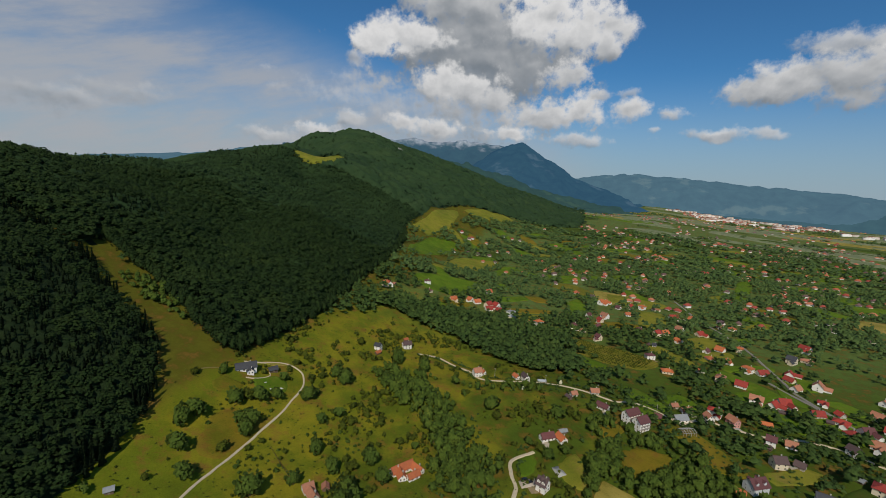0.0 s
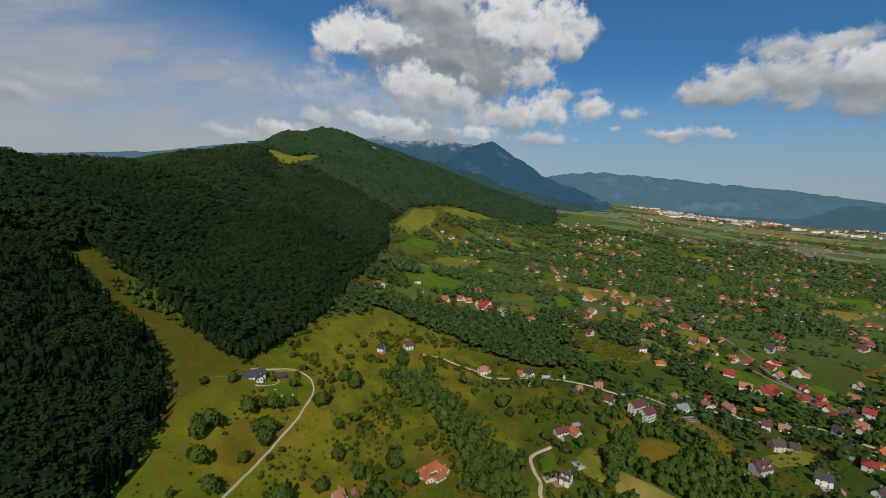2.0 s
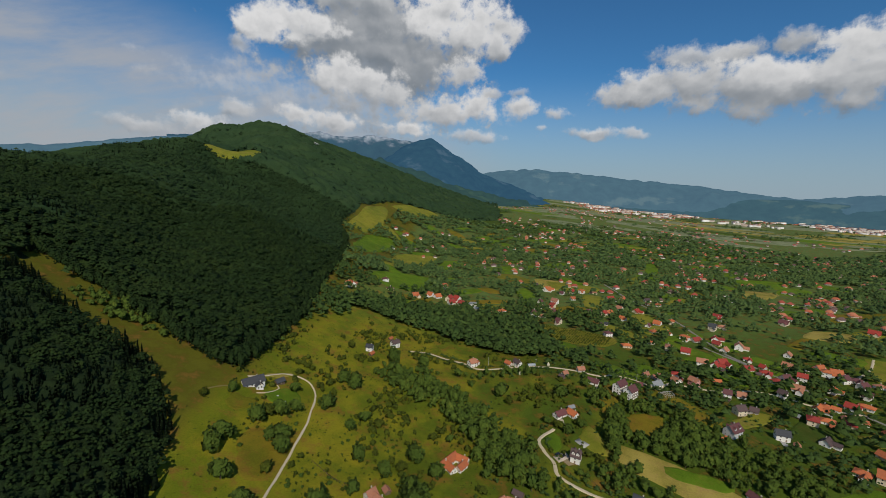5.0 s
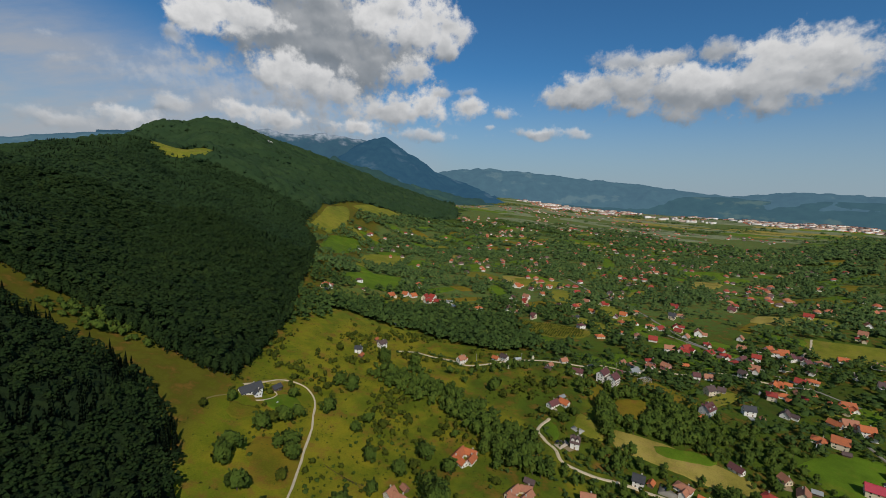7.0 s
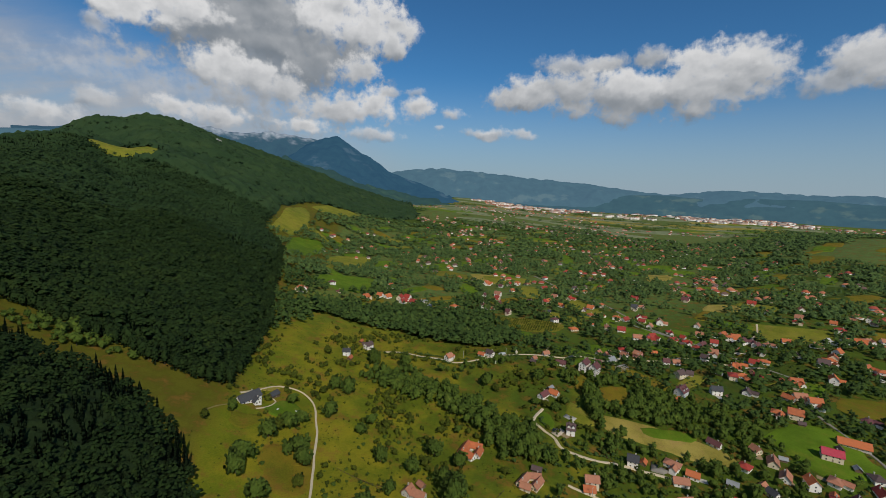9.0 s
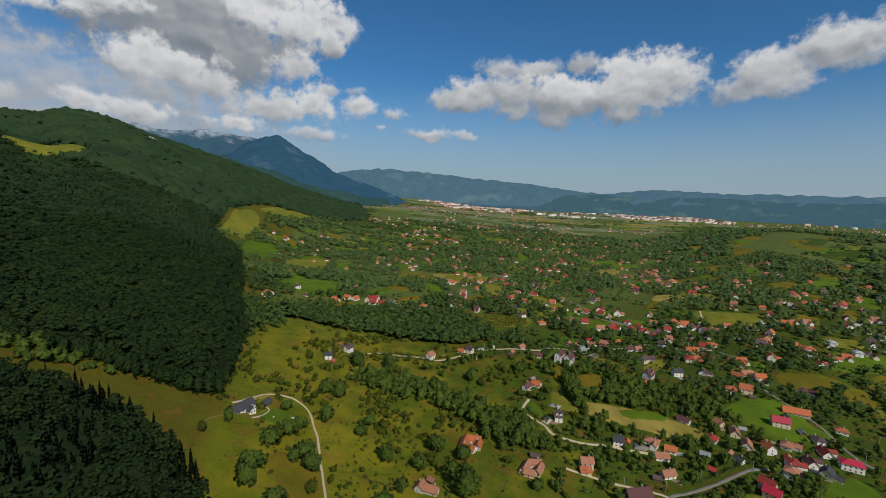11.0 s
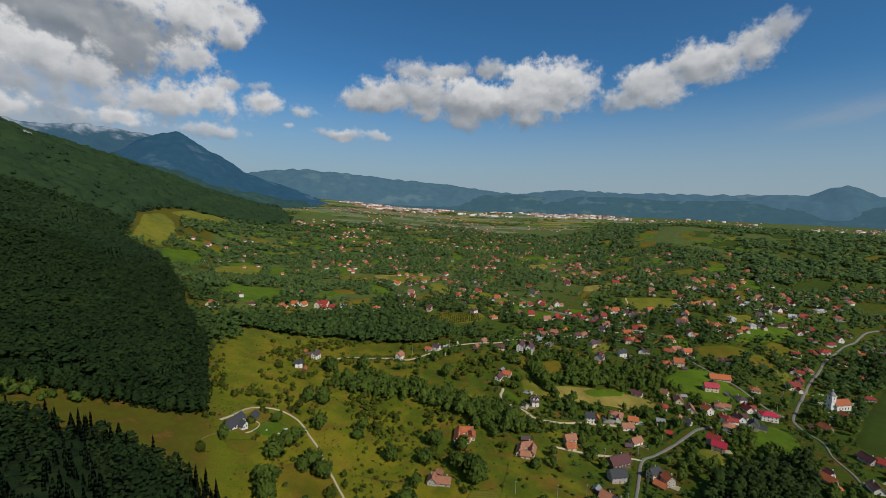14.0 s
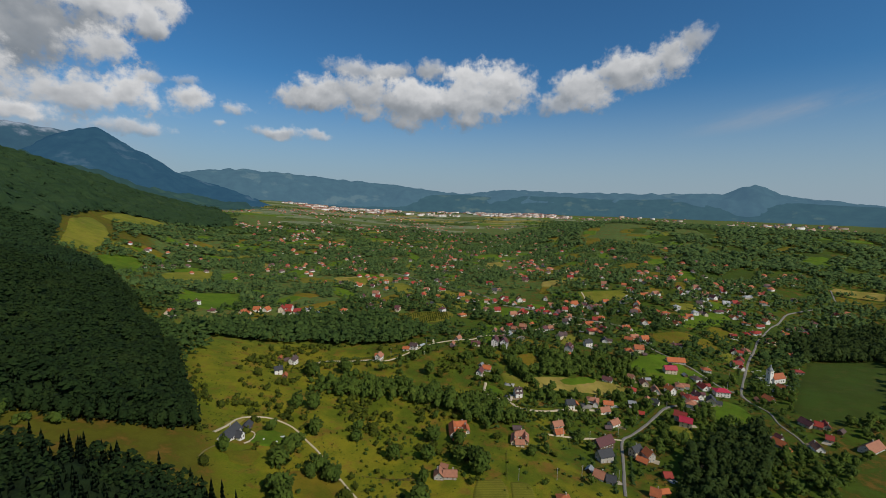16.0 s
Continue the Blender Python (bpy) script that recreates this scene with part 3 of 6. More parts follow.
plot("olive", "clearing on the skyline", *CLEARING_TOP)
random.seed(14)
made = 0
while made < 150:
    a, r = radians(random.uniform(-8, 72)), random.uniform(430, 1650)
    x, y = -150 + r * math.sin(a), r * math.cos(a)
    k = 0.7 + r / 1500
    l, b, turn = random.uniform(26, 62) * k, random.uniform(13, 26) * k, radians(random.choice((28, -58, 40)) + random.uniform(-14, 14))
    c, s = math.cos(turn), math.sin(turn)
    ring = [(x + u * l / 2 * c - v * b / 2 * s, y + u * l / 2 * s + v * b / 2 * c) for u, v in ((-1, -1), (1, -1), (1.1, 1), (-0.9, 1))]
    if any(bool(inside(x + u, y + w_, f)) for f in FIELDS for u, w_ in ((0, 0), (l / 2 * c, l / 2 * s), (-l / 2 * c, -l / 2 * s))) or bool(inside(x, y, WOOD)) or x < 25 and y < 575:
        continue
    made += 1
    FIELDS.append(ring)
    field("garden_plot", ring, random.choice(("green", "olive", "green", "green", "dark", "brown", "green") if a < 0.75 else ("dark", "green", "brown", "dark", "olive")), "mown garden strip between village trees")
random.seed(21)
for k in range(170):
    a, r = radians(random.uniform(3, 56)), 1520 + 2500 * random.random() ** 0.85
    x, y = -150 + r * math.sin(a), r * math.cos(a)
    l, b, turn = random.uniform(160, 480), random.uniform(45, 130), radians(random.uniform(-12, 12) - 25)
    c, s = math.cos(turn), math.sin(turn)
    ring = [(x + u * l / 2 * c - v * b / 2 * s, y + u * l / 2 * s + v * b / 2 * c) for u, v in ((-1, -1), (1, -1), (1, 1), (-1, 1))]
    if a > 0.62 and r < 2300:
        continue
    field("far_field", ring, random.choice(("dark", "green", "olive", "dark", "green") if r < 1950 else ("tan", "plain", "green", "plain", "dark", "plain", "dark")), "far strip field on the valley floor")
for az0, r0, l, b in ((46.5, 3180, 420, 150), (41.0, 3020, 360, 110), (36.0, 2850, 520, 120), (30.0, 2750, 480, 110)):
    x, y, c, s = -150 + r0 * math.sin(radians(az0)), r0 * math.cos(radians(az0)), math.cos(radians(-az0 - 8)), math.sin(radians(-az0 - 8))
    field("far_field", [(x + u * l / 2 * c - v * b / 2 * s, y + u * l / 2 * s + v * b / 2 * c) for u, v in ((-1, -1), (1, -1), (1.1, 1), (-0.9, 1))], "tan", "broad tilled field before the town")
for k in range(30):
    a, r = radians(random.uniform(46, 84)), random.uniform(1000, 2000)
    x, y = -150 + r * math.sin(a), r * math.cos(a)
    l, b, turn = random.uniform(60, 170), random.uniform(25, 60), radians(random.uniform(-25, 25) + 20)
    c, s = math.cos(turn), math.sin(turn)
    ring = [(x + u * l / 2 * c - v * b / 2 * s, y + u * l / 2 * s + v * b / 2 * c) for u, v in ((-1, -1), (1, -1), (1, 1), (-1, 1))]
    FIELDS.append(ring)
    field("far_field", ring, random.choice(("dark", "brown", "dark", "green")), "pasture strip on the east hill")


# ---- lanes and streets ----
def ribbon(name, pts, width, mat, label, lift=0.22):
    p = curve_through(pts)
    d = np.gradient(p, axis=0)
    d /= np.linalg.norm(d, axis=1)[:, None] + 1e-9
    side = np.stack([-d[:, 1], d[:, 0]], -1)
    wd = width * (0.72 + 0.55 * fbm(p[:, 0], p[:, 1], 9, 5))[:, None]
    p = p + side * 1.3 * (fbm(p[:, 0], p[:, 1], 13, 41) - 0.5)[:, None]
    rows = []
    for k, z in ((-0.62, -0.6), (-0.5, 0.0), (-0.17, 0.05), (0.17, 0.05), (0.5, 0.0), (0.62, -0.6)):
        q = p + side * wd * k
        rows.append(np.column_stack([q, drape(q[:, 0], q[:, 1], lift) + z]))
    n = len(p)
    f = [(a * n + i, a * n + i + 1, (a + 1) * n + i + 1, (a + 1) * n + i) for a in range(5) for i in range(n - 1)]
    ob = new(name, raw_mesh(name, np.vstack(rows), np.array(f)[:, ::-1], mat, True))
    tagged(ob, label, "road", kind="structure")
    LANES.append((pts, width))


LANES = []
TRODDEN = plain("trodden_grass", (0.19, 0.155, 0.05), 0.95, 0.1, 0.8, 0.4)
ribbon("farm_lane", [(-197, 146), (-198, 169), (-200, 182), (-201, 202), (-202, 224), (-204, 244), (-205, 267), (-208, 284), (-212, 304), (-223, 320), (-236, 324), (-247, 319), (-256, 306), (-265, 294)], 1.35, GRAVEL, "pale gravel farm lane curving to the grey-roofed house")
ribbon("house_path", [(-250, 279), (-246, 282.6), (-241.6, 290), (-240.3, 296.7), (-243, 299.6)], 0.8, GRAVEL, "curved pale paved path on the house lawn")
ribbon("hill_lane", [(-153, 440), (-130, 446), (-108, 435), (-89, 427), (-77, 414), (-65, 412), (-46, 416), (-19, 425), (5, 429), (30, 423), (55, 412), (69, 417), (89, 410), (108, 394)], 2.0, GRAVEL, "pale gravel lane along the scattered houses")
ribbon("east_lane", [(108, 394), (130, 417), (146, 413), (159, 410), (174, 408), (202, 416), (219, 418), (236, 413), (250, 400), (266, 389), (290, 378)], 2.4, GRAVEL, "gravel lane past small houses")
ribbon("drive", [(-11, 313), (-26, 296), (-24, 281), (-19, 269), (-18, 254), (0, 243), (19, 238), (49, 225), (59, 216)], 2.4, GRAVEL, "light gravel drive to a white house")
ribbon("village_street", [(202, 886), (219, 775), (236, 698), (246, 562), (244, 529), (248, 502), (254, 479), (261, 456), (270, 432), (286, 392), (304, 338)], 2.8, ASPHALT, "grey asphalt village street")
ribbon("church_street", [(202, 146), (216, 159), (256, 171), (294, 182), (346, 196), (400, 208), (456, 221), (533, 230), (574, 232), (641, 238), (699, 224), (749, 204), (798, 208), (882, 234)], 2.4, ASPHALT, "main asphalt street past the church")
ribbon("garden_lane", [(128, 184), (111, 188), (89, 186), (69, 184), (46, 182), (28, 181), (5, 166), (-20, 150), (-45, 134)], 2.3, ASPHALT, "narrow paved lane between gardens")
ribbon("cross_lane", [(216, 162), (213, 176), (224, 200), (234, 220), (244, 269), (248, 282), (265, 317)], 2.3, ASPHALT, "paved lane beside the green field")
ribbon("garden_path", [(-32, 216), (-12, 204), (20, 188), (28, 181)], 2.0, GRAVEL, "gravel path to the pink-roofed house")
ribbon("brook_lane", [(202, 146), (189, 127), (167, 112), (151, 94), (140, 86)], 1.5, ASPHALT, "pale lane down to the farmyards")
ribbon("field_track", [(412, 508), (377, 474), (340, 451)], 2.4, GRAVEL, "worn track across the hay field")
ribbon("north_street", [(227, 544), (235, 520), (246, 495), (266, 443)], 3.0, ASPHALT, "short paved street")

ribbon("trodden_path", [(-266, 275), (-269, 272), (-274, 266), (-277, 260)], 0.6, TRODDEN, "faint trodden path from the house across the pasture")


# ---- houses ----
def window_mesh(wd, ht, mat):
    bm = bmesh.new()
    t = 0.11
    box(bm, -wd / 2, -0.07, 0, -wd / 2 + t, 0.05, ht)
    box(bm, wd / 2 - t, -0.07, 0, wd / 2, 0.05, ht)
    box(bm, -wd / 2 + t, -0.07, ht - t, wd / 2 - t, 0.05, ht)
    box(bm, -wd / 2 - 0.06, -0.14, -0.06, wd / 2 + 0.06, 0.05, t - 0.02)
    box(bm, -0.04, -0.06, t, 0.04, 0.05, ht - t)
    me = bpy.data.meshes.new("window")
    bm.to_mesh(me)
    bm.free()
    me.materials.append(mat)
    return me


def flat_mesh(name, bm, mat):
    me = bpy.data.meshes.new(name)
    bm.to_mesh(me)
    bm.free()
    me.materials.append(mat)
    return me


WIN = {k: window_mesh(1.0, 1.15, m) for k, m in (("brown", FRAME), ("white", FRAME_WHITE))}
GLASS = flat_mesh("pane", box(bmesh.new(), -0.41, -0.03, 0.09, 0.41, 0.02, 1.06), PANE)
DOOR = flat_mesh("door", box(box(bmesh.new(), -0.55, -0.06, 0, 0.55, 0.04, 2.1), -0.4, -0.09, 0.25, 0.4, -0.06, 1.9), FRAME)
FAR_WIN = flat_mesh("window", box(bmesh.new(), -0.45, -0.05, 0, 0.45, 0.05, 1.1), PANE)
POT = bmesh.new()
box(box(POT, -0.32, -0.32, -1.6, 0.32, 0.32, 1.1), -0.42, -0.42, 1.1, 0.42, 0.42, 1.28)
CHIMNEY = flat_mesh("chimney", POT, WALL["plaster"])
HOUSES = []


def shell(bm, l, wd, h, rise, below, gable=True):
    """Walls of a house up to the eaves and, under a gabled roof, into its ends."""
    x, y = l / 2, wd / 2
    lo = [bm.verts.new(p) for p in ((-x, -y, -below), (x, -y, -below), (x, y, -below), (-x, y, -below))]
    hi = [bm.verts.new(p) for p in ((-x, -y, h), (x, -y, h), (x, y, h), (-x, y, h))]
    bm.faces.new((lo[0], lo[1], hi[1], hi[0]))
    bm.faces.new((lo[2], lo[3], hi[3], hi[2]))
    if gable:
        a, b = bm.verts.new((-x, 0, h + rise)), bm.verts.new((x, 0, h + rise))
        bm.faces.new((lo[1], lo[2], hi[2], b, hi[1]))
        bm.faces.new((lo[3], lo[0], hi[0], a, hi[3]))
    else:
        bm.faces.new((lo[1], lo[2], hi[2], hi[1]))
        bm.faces.new((lo[3], lo[0], hi[0], hi[3]))
        bm.faces.new(hi)
    return bm


def gable_roof(bm, l, wd, h, rise, over=0.7, t=0.2):
    x, y = l / 2 + over, wd / 2 + over
    k = rise / (wd / 2)
    e, r = h - over * k + t + 0.03, h + rise + t + 0.03
    slab(bm, [(-x, -y, e), (x, -y, e), (x, 0, r), (-x, 0, r)], t)
    slab(bm, [(-x, 0, r), (x, 0, r), (x, y, e), (-x, y, e)], t)
    box(bm, -x, -0.16, r - 0.05, x, 0.16, r + 0.1)
    return bm


def hip_roof(bm, l, wd, h, rise, over=0.75):
    x, y = l / 2 + over, wd / 2 + over
    m = max(0.4, (l - wd) / 2)
    e, r = h - 0.1, h + rise
    lo = [bm.verts.new(p) for p in ((-x, -y, e), (x, -y, e), (x, y, e), (-x, y, e))]
    hi = [bm.verts.new(p) for p in ((-x, -y, e + 0.2), (x, -y, e + 0.2), (x, y, e + 0.2), (-x, y, e + 0.2))]
    a, b = bm.verts.new((-m, 0, r)), bm.verts.new((m, 0, r))
    for f in ((hi[0], hi[1], b, a), (hi[1], hi[2], b), (hi[2], hi[3], a, b), (hi[3], hi[0], a), lo[::-1]):
        bm.faces.new(f)
    for i in range(4):
        bm.faces.new((lo[i], lo[(i + 1) % 4], hi[(i + 1) % 4], hi[i]))
    return bm


def child(name, mesh, parent, m):
    ob = new(name, mesh)
    ob.parent = parent
    ob.matrix_basis = m
    return ob


ROOFWORD = {"orange": "orange tiled", "pink": "faded pink tiled", "red": "red tiled", "crimson": "bright crimson", "maroon": "dark maroon", "brown": "dark brown",
            "slate": "dark slate", "grey": "grey sheet", "yellow": "ochre tiled", "whiteroof": "pale sheet"}
WALLWORD = {"white": "white rendered", "cream": "cream rendered", "plaster": "grey plastered", "grey": "pale grey", "plank": "weathered timber", "redwhite": "rose rendered"}


def house(x, y, yaw, l, wd, storeys, roof, wall, form="gable", detail=2, wing=False):
    x, y = float(x), float(y)
    if detail == 2:
        k = 0.74 if l < 19 else 0.86
        l, wd = max(k * l, 4.0), max((k + 0.03) * wd, 3.4)
    c, s = math.cos(radians(yaw)), math.sin(radians(yaw))
    zs = [float(ground(x + u * l / 2 * c - v * wd / 2 * s, y + u * l / 2 * s + v * wd / 2 * c)) for u in (-1, 1) for v in (-1, 1)]
    z = 0.55 * min(zs) + 0.45 * max(zs)
    shed = wall == "plank" and storeys == 1
    h = 2.6 * storeys + (0.3 if not shed else -0.35)
    rise = wd * (0.47 if form != "hip" else 0.3) * (0.8 if shed else 1.0)
    top = new("house" if not shed else "shed")
    top.matrix_world = pose(x, y, z, 0, 0, yaw)
    size = {1: "single-storey", 2: "two-storey", 3: "three-storey"}[storeys]
    kind_word = "shed" if shed else "house"
    tagged(top, f"{WALLWORD[wall]} {size} {kind_word} with a {ROOFWORD[roof]} {'hipped' if form == 'hip' else 'gabled'} roof", kind_word, "village houses")
    HOUSES.append((x, y, max(l, wd)))
    part("wall", shell(bmesh.new(), l, wd, h, rise, 3.0, form != "hip"), WALL[wall], top)
    part("roof", (hip_roof if form == "hip" else gable_roof)(bmesh.new(), l, wd, h, rise), ROOF[roof], top)
    if wing:
        w2, h2 = 0.62 * wd, min(h, 2.7)
        e = part("wing", shell(bmesh.new(), 0.8 * wd, w2, h2, 0.45 * w2, 3.0), WALL[wall], top)
        e.matrix_basis = pose(l * 0.22, -0.85 * wd, 0, 0, 0, 90)
        part("wing_roof", gable_roof(bmesh.new(), 0.8 * wd, w2, h2, 0.45 * w2, 0.5), ROOF[roof], e)
    if not shed:
        child("chimney", CHIMNEY, top, pose(l * 0.22, wd * 0.16, h + rise * 0.75 + 0.35))
    if detail >= 2:
        win = WIN["white" if wall in ("grey", "plaster", "plank") else "brown"]

        def window(px, py, pz, turn):
            o = child("window", win, top, pose(px, py, pz, 0, 0, turn))
            child("pane", GLASS, o, pose(0, 0, 0))
        n = max(1, int((l - 1.2) / 3.1))
        for st in range(storeys):
            for i in range(n):
                px = (i - (n - 1) / 2) * (l - 1.4) / n
                if not (st == 0 and i == n // 2):
                    window(px, -wd / 2, st * 2.6 + 0.9, 0)
                window(px, wd / 2, st * 2.6 + 0.9, 180)
            if not shed:
                for i in (-1, 1):
                    window(l / 2, i * wd * 0.22, st * 2.6 + 0.9, 90)
                    window(-l / 2, i * wd * 0.22, st * 2.6 + 0.9, -90)
        child("door", DOOR, top, pose((n // 2 - (n - 1) / 2) * (l - 1.4) / n, -wd / 2, 0.12))
        if form == "gable" and not shed:
            window(l / 2, 0, h + rise * 0.2, 90)
            window(-l / 2, 0, h + rise * 0.2, -90)
        if form == "dorm":
            for i in (-1, 1):
                for side in (-1, 1):
                    d = part("dormer", shell(bmesh.new(), 2.4, 2.2, 1.5, 0.9, 0.6), WALL[wall], top)
                    d.matrix_basis = pose(i * l * 0.25, side * wd * 0.27, h + 0.25 * rise, 0, 0, 90)
                    r = part("dormer_roof", gable_roof(bmesh.new(), 2.4, 2.2, 1.5, 0.9, 0.25, 0.12), ROOF[roof], d)
                    child("window", win, d, pose(-side * -1.2 if side > 0 else -1.2, 0, 0.05, 0, 0, 90 if side > 0 else -90))
        if storeys == 3:
            for st in (1, 2):
                b = bmesh.new()
                box(b, -l / 2 + 0.4, -wd / 2 - 1.3, st * 2.6 + 0.15, l / 2 - 0.4, -wd / 2 - 0.01, st * 2.6 + 0.33)
                bal = part("balcony", b, CONCRETE, top)
                b = bmesh.new()
                box(b, -l / 2 + 0.4, -wd / 2 - 1.3, st * 2.6 + 1.2, l / 2 - 0.4, -wd / 2 - 1.2, st * 2.6 + 1.3)
                for i in range(int(l / 0.5)):
                    box(b, -l / 2 + 0.45 + i * 0.5, -wd / 2 - 1.28, st * 2.6 + 0.33, -l / 2 + 0.52 + i * 0.5, -wd / 2 - 1.22, st * 2.6 + 1.2)
                part("railing", b, FRAME, bal)
    elif detail == 1:
        for px, py, t in ((-l * 0.25, -wd / 2, 0), (l * 0.25, -wd / 2, 0), (-l / 2, 0, -90), (l / 2, 0, 90)):
            for st in range(storeys):
                child("window", FAR_WIN, top, pose(px, py, st * 2.6 + 0.9, 0, 0, t))
    return top


# ---- the church and its yard ----
def church(x, y, yaw):
    z = float(ground(x, y)) + 0.2
    top = new("church")
    top.matrix_world = pose(x, y, z, 0, 0, yaw)
    tagged(top, "white village church with a tall tower and an orange tiled roof", "church")
    part("wall", shell(bmesh.new(), 17, 8.6, 6.4, 4.4, 2.0), WALL["white"], top)
    part("roof", gable_roof(bmesh.new(), 17, 8.6, 6.4, 4.4, 0.5, 0.25), ROOF["orange"], top)
    apse = bmesh.new()
    bmesh.ops.create_cone(apse, cap_ends=True, segments=14, radius1=3.2, radius2=3.2, depth=8, matrix=pose(8.6, 0, 2.0))
    part("apse", apse, WALL["white"], top)
    cap = bmesh.new()
    bmesh.ops.create_cone(cap, cap_ends=True, segments=14, radius1=3.6, radius2=0.1, depth=2.6, matrix=pose(8.6, 0, 7.3))
    part("apse_roof", cap, ROOF["orange"], top)
    t = bmesh.new()
    box(t, -13.4, -2.5, -2, -8.4, 2.5, 15.0)
    box(t, -13.7, -2.8, 10.4, -8.1, 2.8, 10.8)
    box(t, -13.8, -2.9, 15.0, -8.0, 2.9, 15.5)
    tower = part("tower", t, WALL["white"], top, "tall square white bell tower")
    d = bmesh.new()
    for zz, r0, r1, h in ((16.4, 3.3, 2.6, 1.8), (18.2, 2.6, 1.1, 1.8), (19.9, 1.0, 1.0, 1.6), (21.6, 1.25, 0.1, 1.8)):
        bmesh.ops.create_cone(d, cap_ends=True, segments=12, radius1=r0, radius2=r1, depth=h, matrix=pose(-10.9, 0, zz))
    part("spire", d, ROOF["grey"], tower, "grey sheet-metal spire")
    for zz in (4.0, 11.6):
        for px, py, turn in ((-10.9, -2.5, 0), (-10.9, 2.5, 180), (-13.4, 0, -90), (-8.4, 0, 90)):
            child("belfry_window", FAR_WIN, tower, pose(px, py, zz, 0, 0, turn) @ Matrix.Diagonal((0.9, 1, 1.6, 1)))
    for i in range(4):
        for side, turn in ((-1, 0), (1, 180)):
            child("window", FAR_WIN, top, pose(-5 + 3.4 * i, side * 4.3, 1.8, 0, 0, turn) @ Matrix.Diagonal((0.9, 1, 2.0, 1)))
    HOUSES.append((x, y, 22))


church(289.0, 150.0, -20)
STONE = flat_mesh("gravestone", box(box(bmesh.new(), -0.45, -0.14, -0.3, 0.45, 0.14, 1.25), -0.6, -0.25, -0.3, 0.6, 1.9, 0.25), plain("pale_stone", (0.62, 0.60, 0.56), 0.8, 0.3))
random.seed(12)
for k in range(110):
    px, py = random.uniform(248, 330), random.uniform(124, 184)
    if math.hypot(px - 289, py - 150) < 12 or not inside([px], [py], [(300, 186), (250, 140), (270, 124), (330, 142), (318, 176)])[0]:
        continue
    g = new("gravestone", STONE)
    g.matrix_world = pose(px, py, float(ground(px, py)) + 0.1, 0, 0, -20 + random.uniform(-8, 8))
    tagged(g, "pale stone grave in the churchyard", "gravestone", "churchyard graves")


# ---- yards, greenhouse, hay, cars, poles and fences ----
def paving(name, ring, mat, label):
    q = np.array(ring + ring[:1], float)
    p = np.vstack([a + (b - a) * np.linspace(0, 1, 8, endpoint=False)[:, None] for a, b in zip(q, q[1:])])
    v = np.vstack([p.mean(0)[None], p])
    zz = np.full(len(v), float(np.mean(ground(p[:, 0], p[:, 1])) + 0.5 * np.max(ground(v[:, 0], v[:, 1])) - 0.5 * np.min(ground(v[:, 0], v[:, 1])) + 0.15))
    n = len(p)
    low = np.column_stack([p, ground(p[:, 0], p[:, 1]) - 0.5])
    f = [(0, 1 + i, 1 + (i + 1) % n) for i in range(n)]
    for i in range(n):
        j = (i + 1) % n
        f += [(1 + i, 1 + n + i, 1 + n + j), (1 + i, 1 + n + j, 1 + j)]
    tagged(new(name, raw_mesh(name, np.vstack([np.column_stack([v, zz]), low]), f, mat)), label, "paving", kind="structure")


paving("concrete_slab", [(3, 299.5), (8, 303.5), (13.8, 295), (8.2, 291)], CONCRETE, "bare concrete slab beside a white house")
paving("paved_yard", [(-18.5, 276.5), (-8, 284), (-5.5, 277.5), (-15.3, 270)], plain("yard_slabs", (0.5, 0.40, 0.30)), "pale paved yard with parked cars")
paving("paved_forecourt", [(49, 241), (42, 231.5), (50, 227.5), (54.5, 228.5)], ASPHALT, "grey paved forecourt between gardens")
paving("turning_place", [(52, 132), (60, 120), (40, 122), (36, 134)], ASPHALT, "widened paved corner of the lane")

CAR_PAINT, _n, _b = material("dark_car_paint", 0.25, 0.5)
_b.inputs["Base Color"].default_value = (0.015, 0.016, 0.02, 1)
RUBBER = plain("tyre_rubber", (0.02, 0.02, 0.02))


def car(x, y, yaw):
    top = new("car")
    top.matrix_world = pose(x, y, float(ground(x, y)) + 0.32, 0, 0, yaw)
    tagged(top, "dark parked car on the paved yard", "car", "parked cars")
    b = bmesh.new()
    prof = [(-2.1, 0.35), (-2.1, 0.85), (-1.2, 0.95), (1.0, 0.95), (2.0, 0.8), (2.1, 0.35)]
    l, r = [[b.verts.new((px, s * 0.85, pz)) for px, pz in prof] for s in (-1, 1)]
    b.faces.new(l), b.faces.new(r[::-1])
    for i in range(6):
        b.faces.new((l[i], r[i], r[(i + 1) % 6], l[(i + 1) % 6]))
    part("body", b, CAR_PAINT, top)
    b = bmesh.new()
    lo = [b.verts.new(p) for p in ((-1.7, -0.78, 0.93), (0.9, -0.78, 0.93), (0.9, 0.78, 0.93), (-1.7, 0.78, 0.93))]
    hi = [b.verts.new(p) for p in ((-1.3, -0.62, 1.45), (0.2, -0.62, 1.45), (0.2, 0.62, 1.45), (-1.3, 0.62, 1.45))]
    b.faces.new(hi)
    for i in range(4):
        b.faces.new((lo[i], lo[(i + 1) % 4], hi[(i + 1) % 4], hi[i]))
    part("cabin", b, PANE, top)
    for px in (-1.3, 1.3):
        for py in (-0.8, 0.8):
            b = bmesh.new()
            bmesh.ops.create_cone(b, cap_ends=True, segments=12, radius1=0.32, radius2=0.32, depth=0.22, matrix=pose(px, py, 0.32, 90, 0, 0))
            part("wheel", b, RUBBER, top)


car(-14.5, 279.5, 40)
car(-10.5, 278.0, 45)


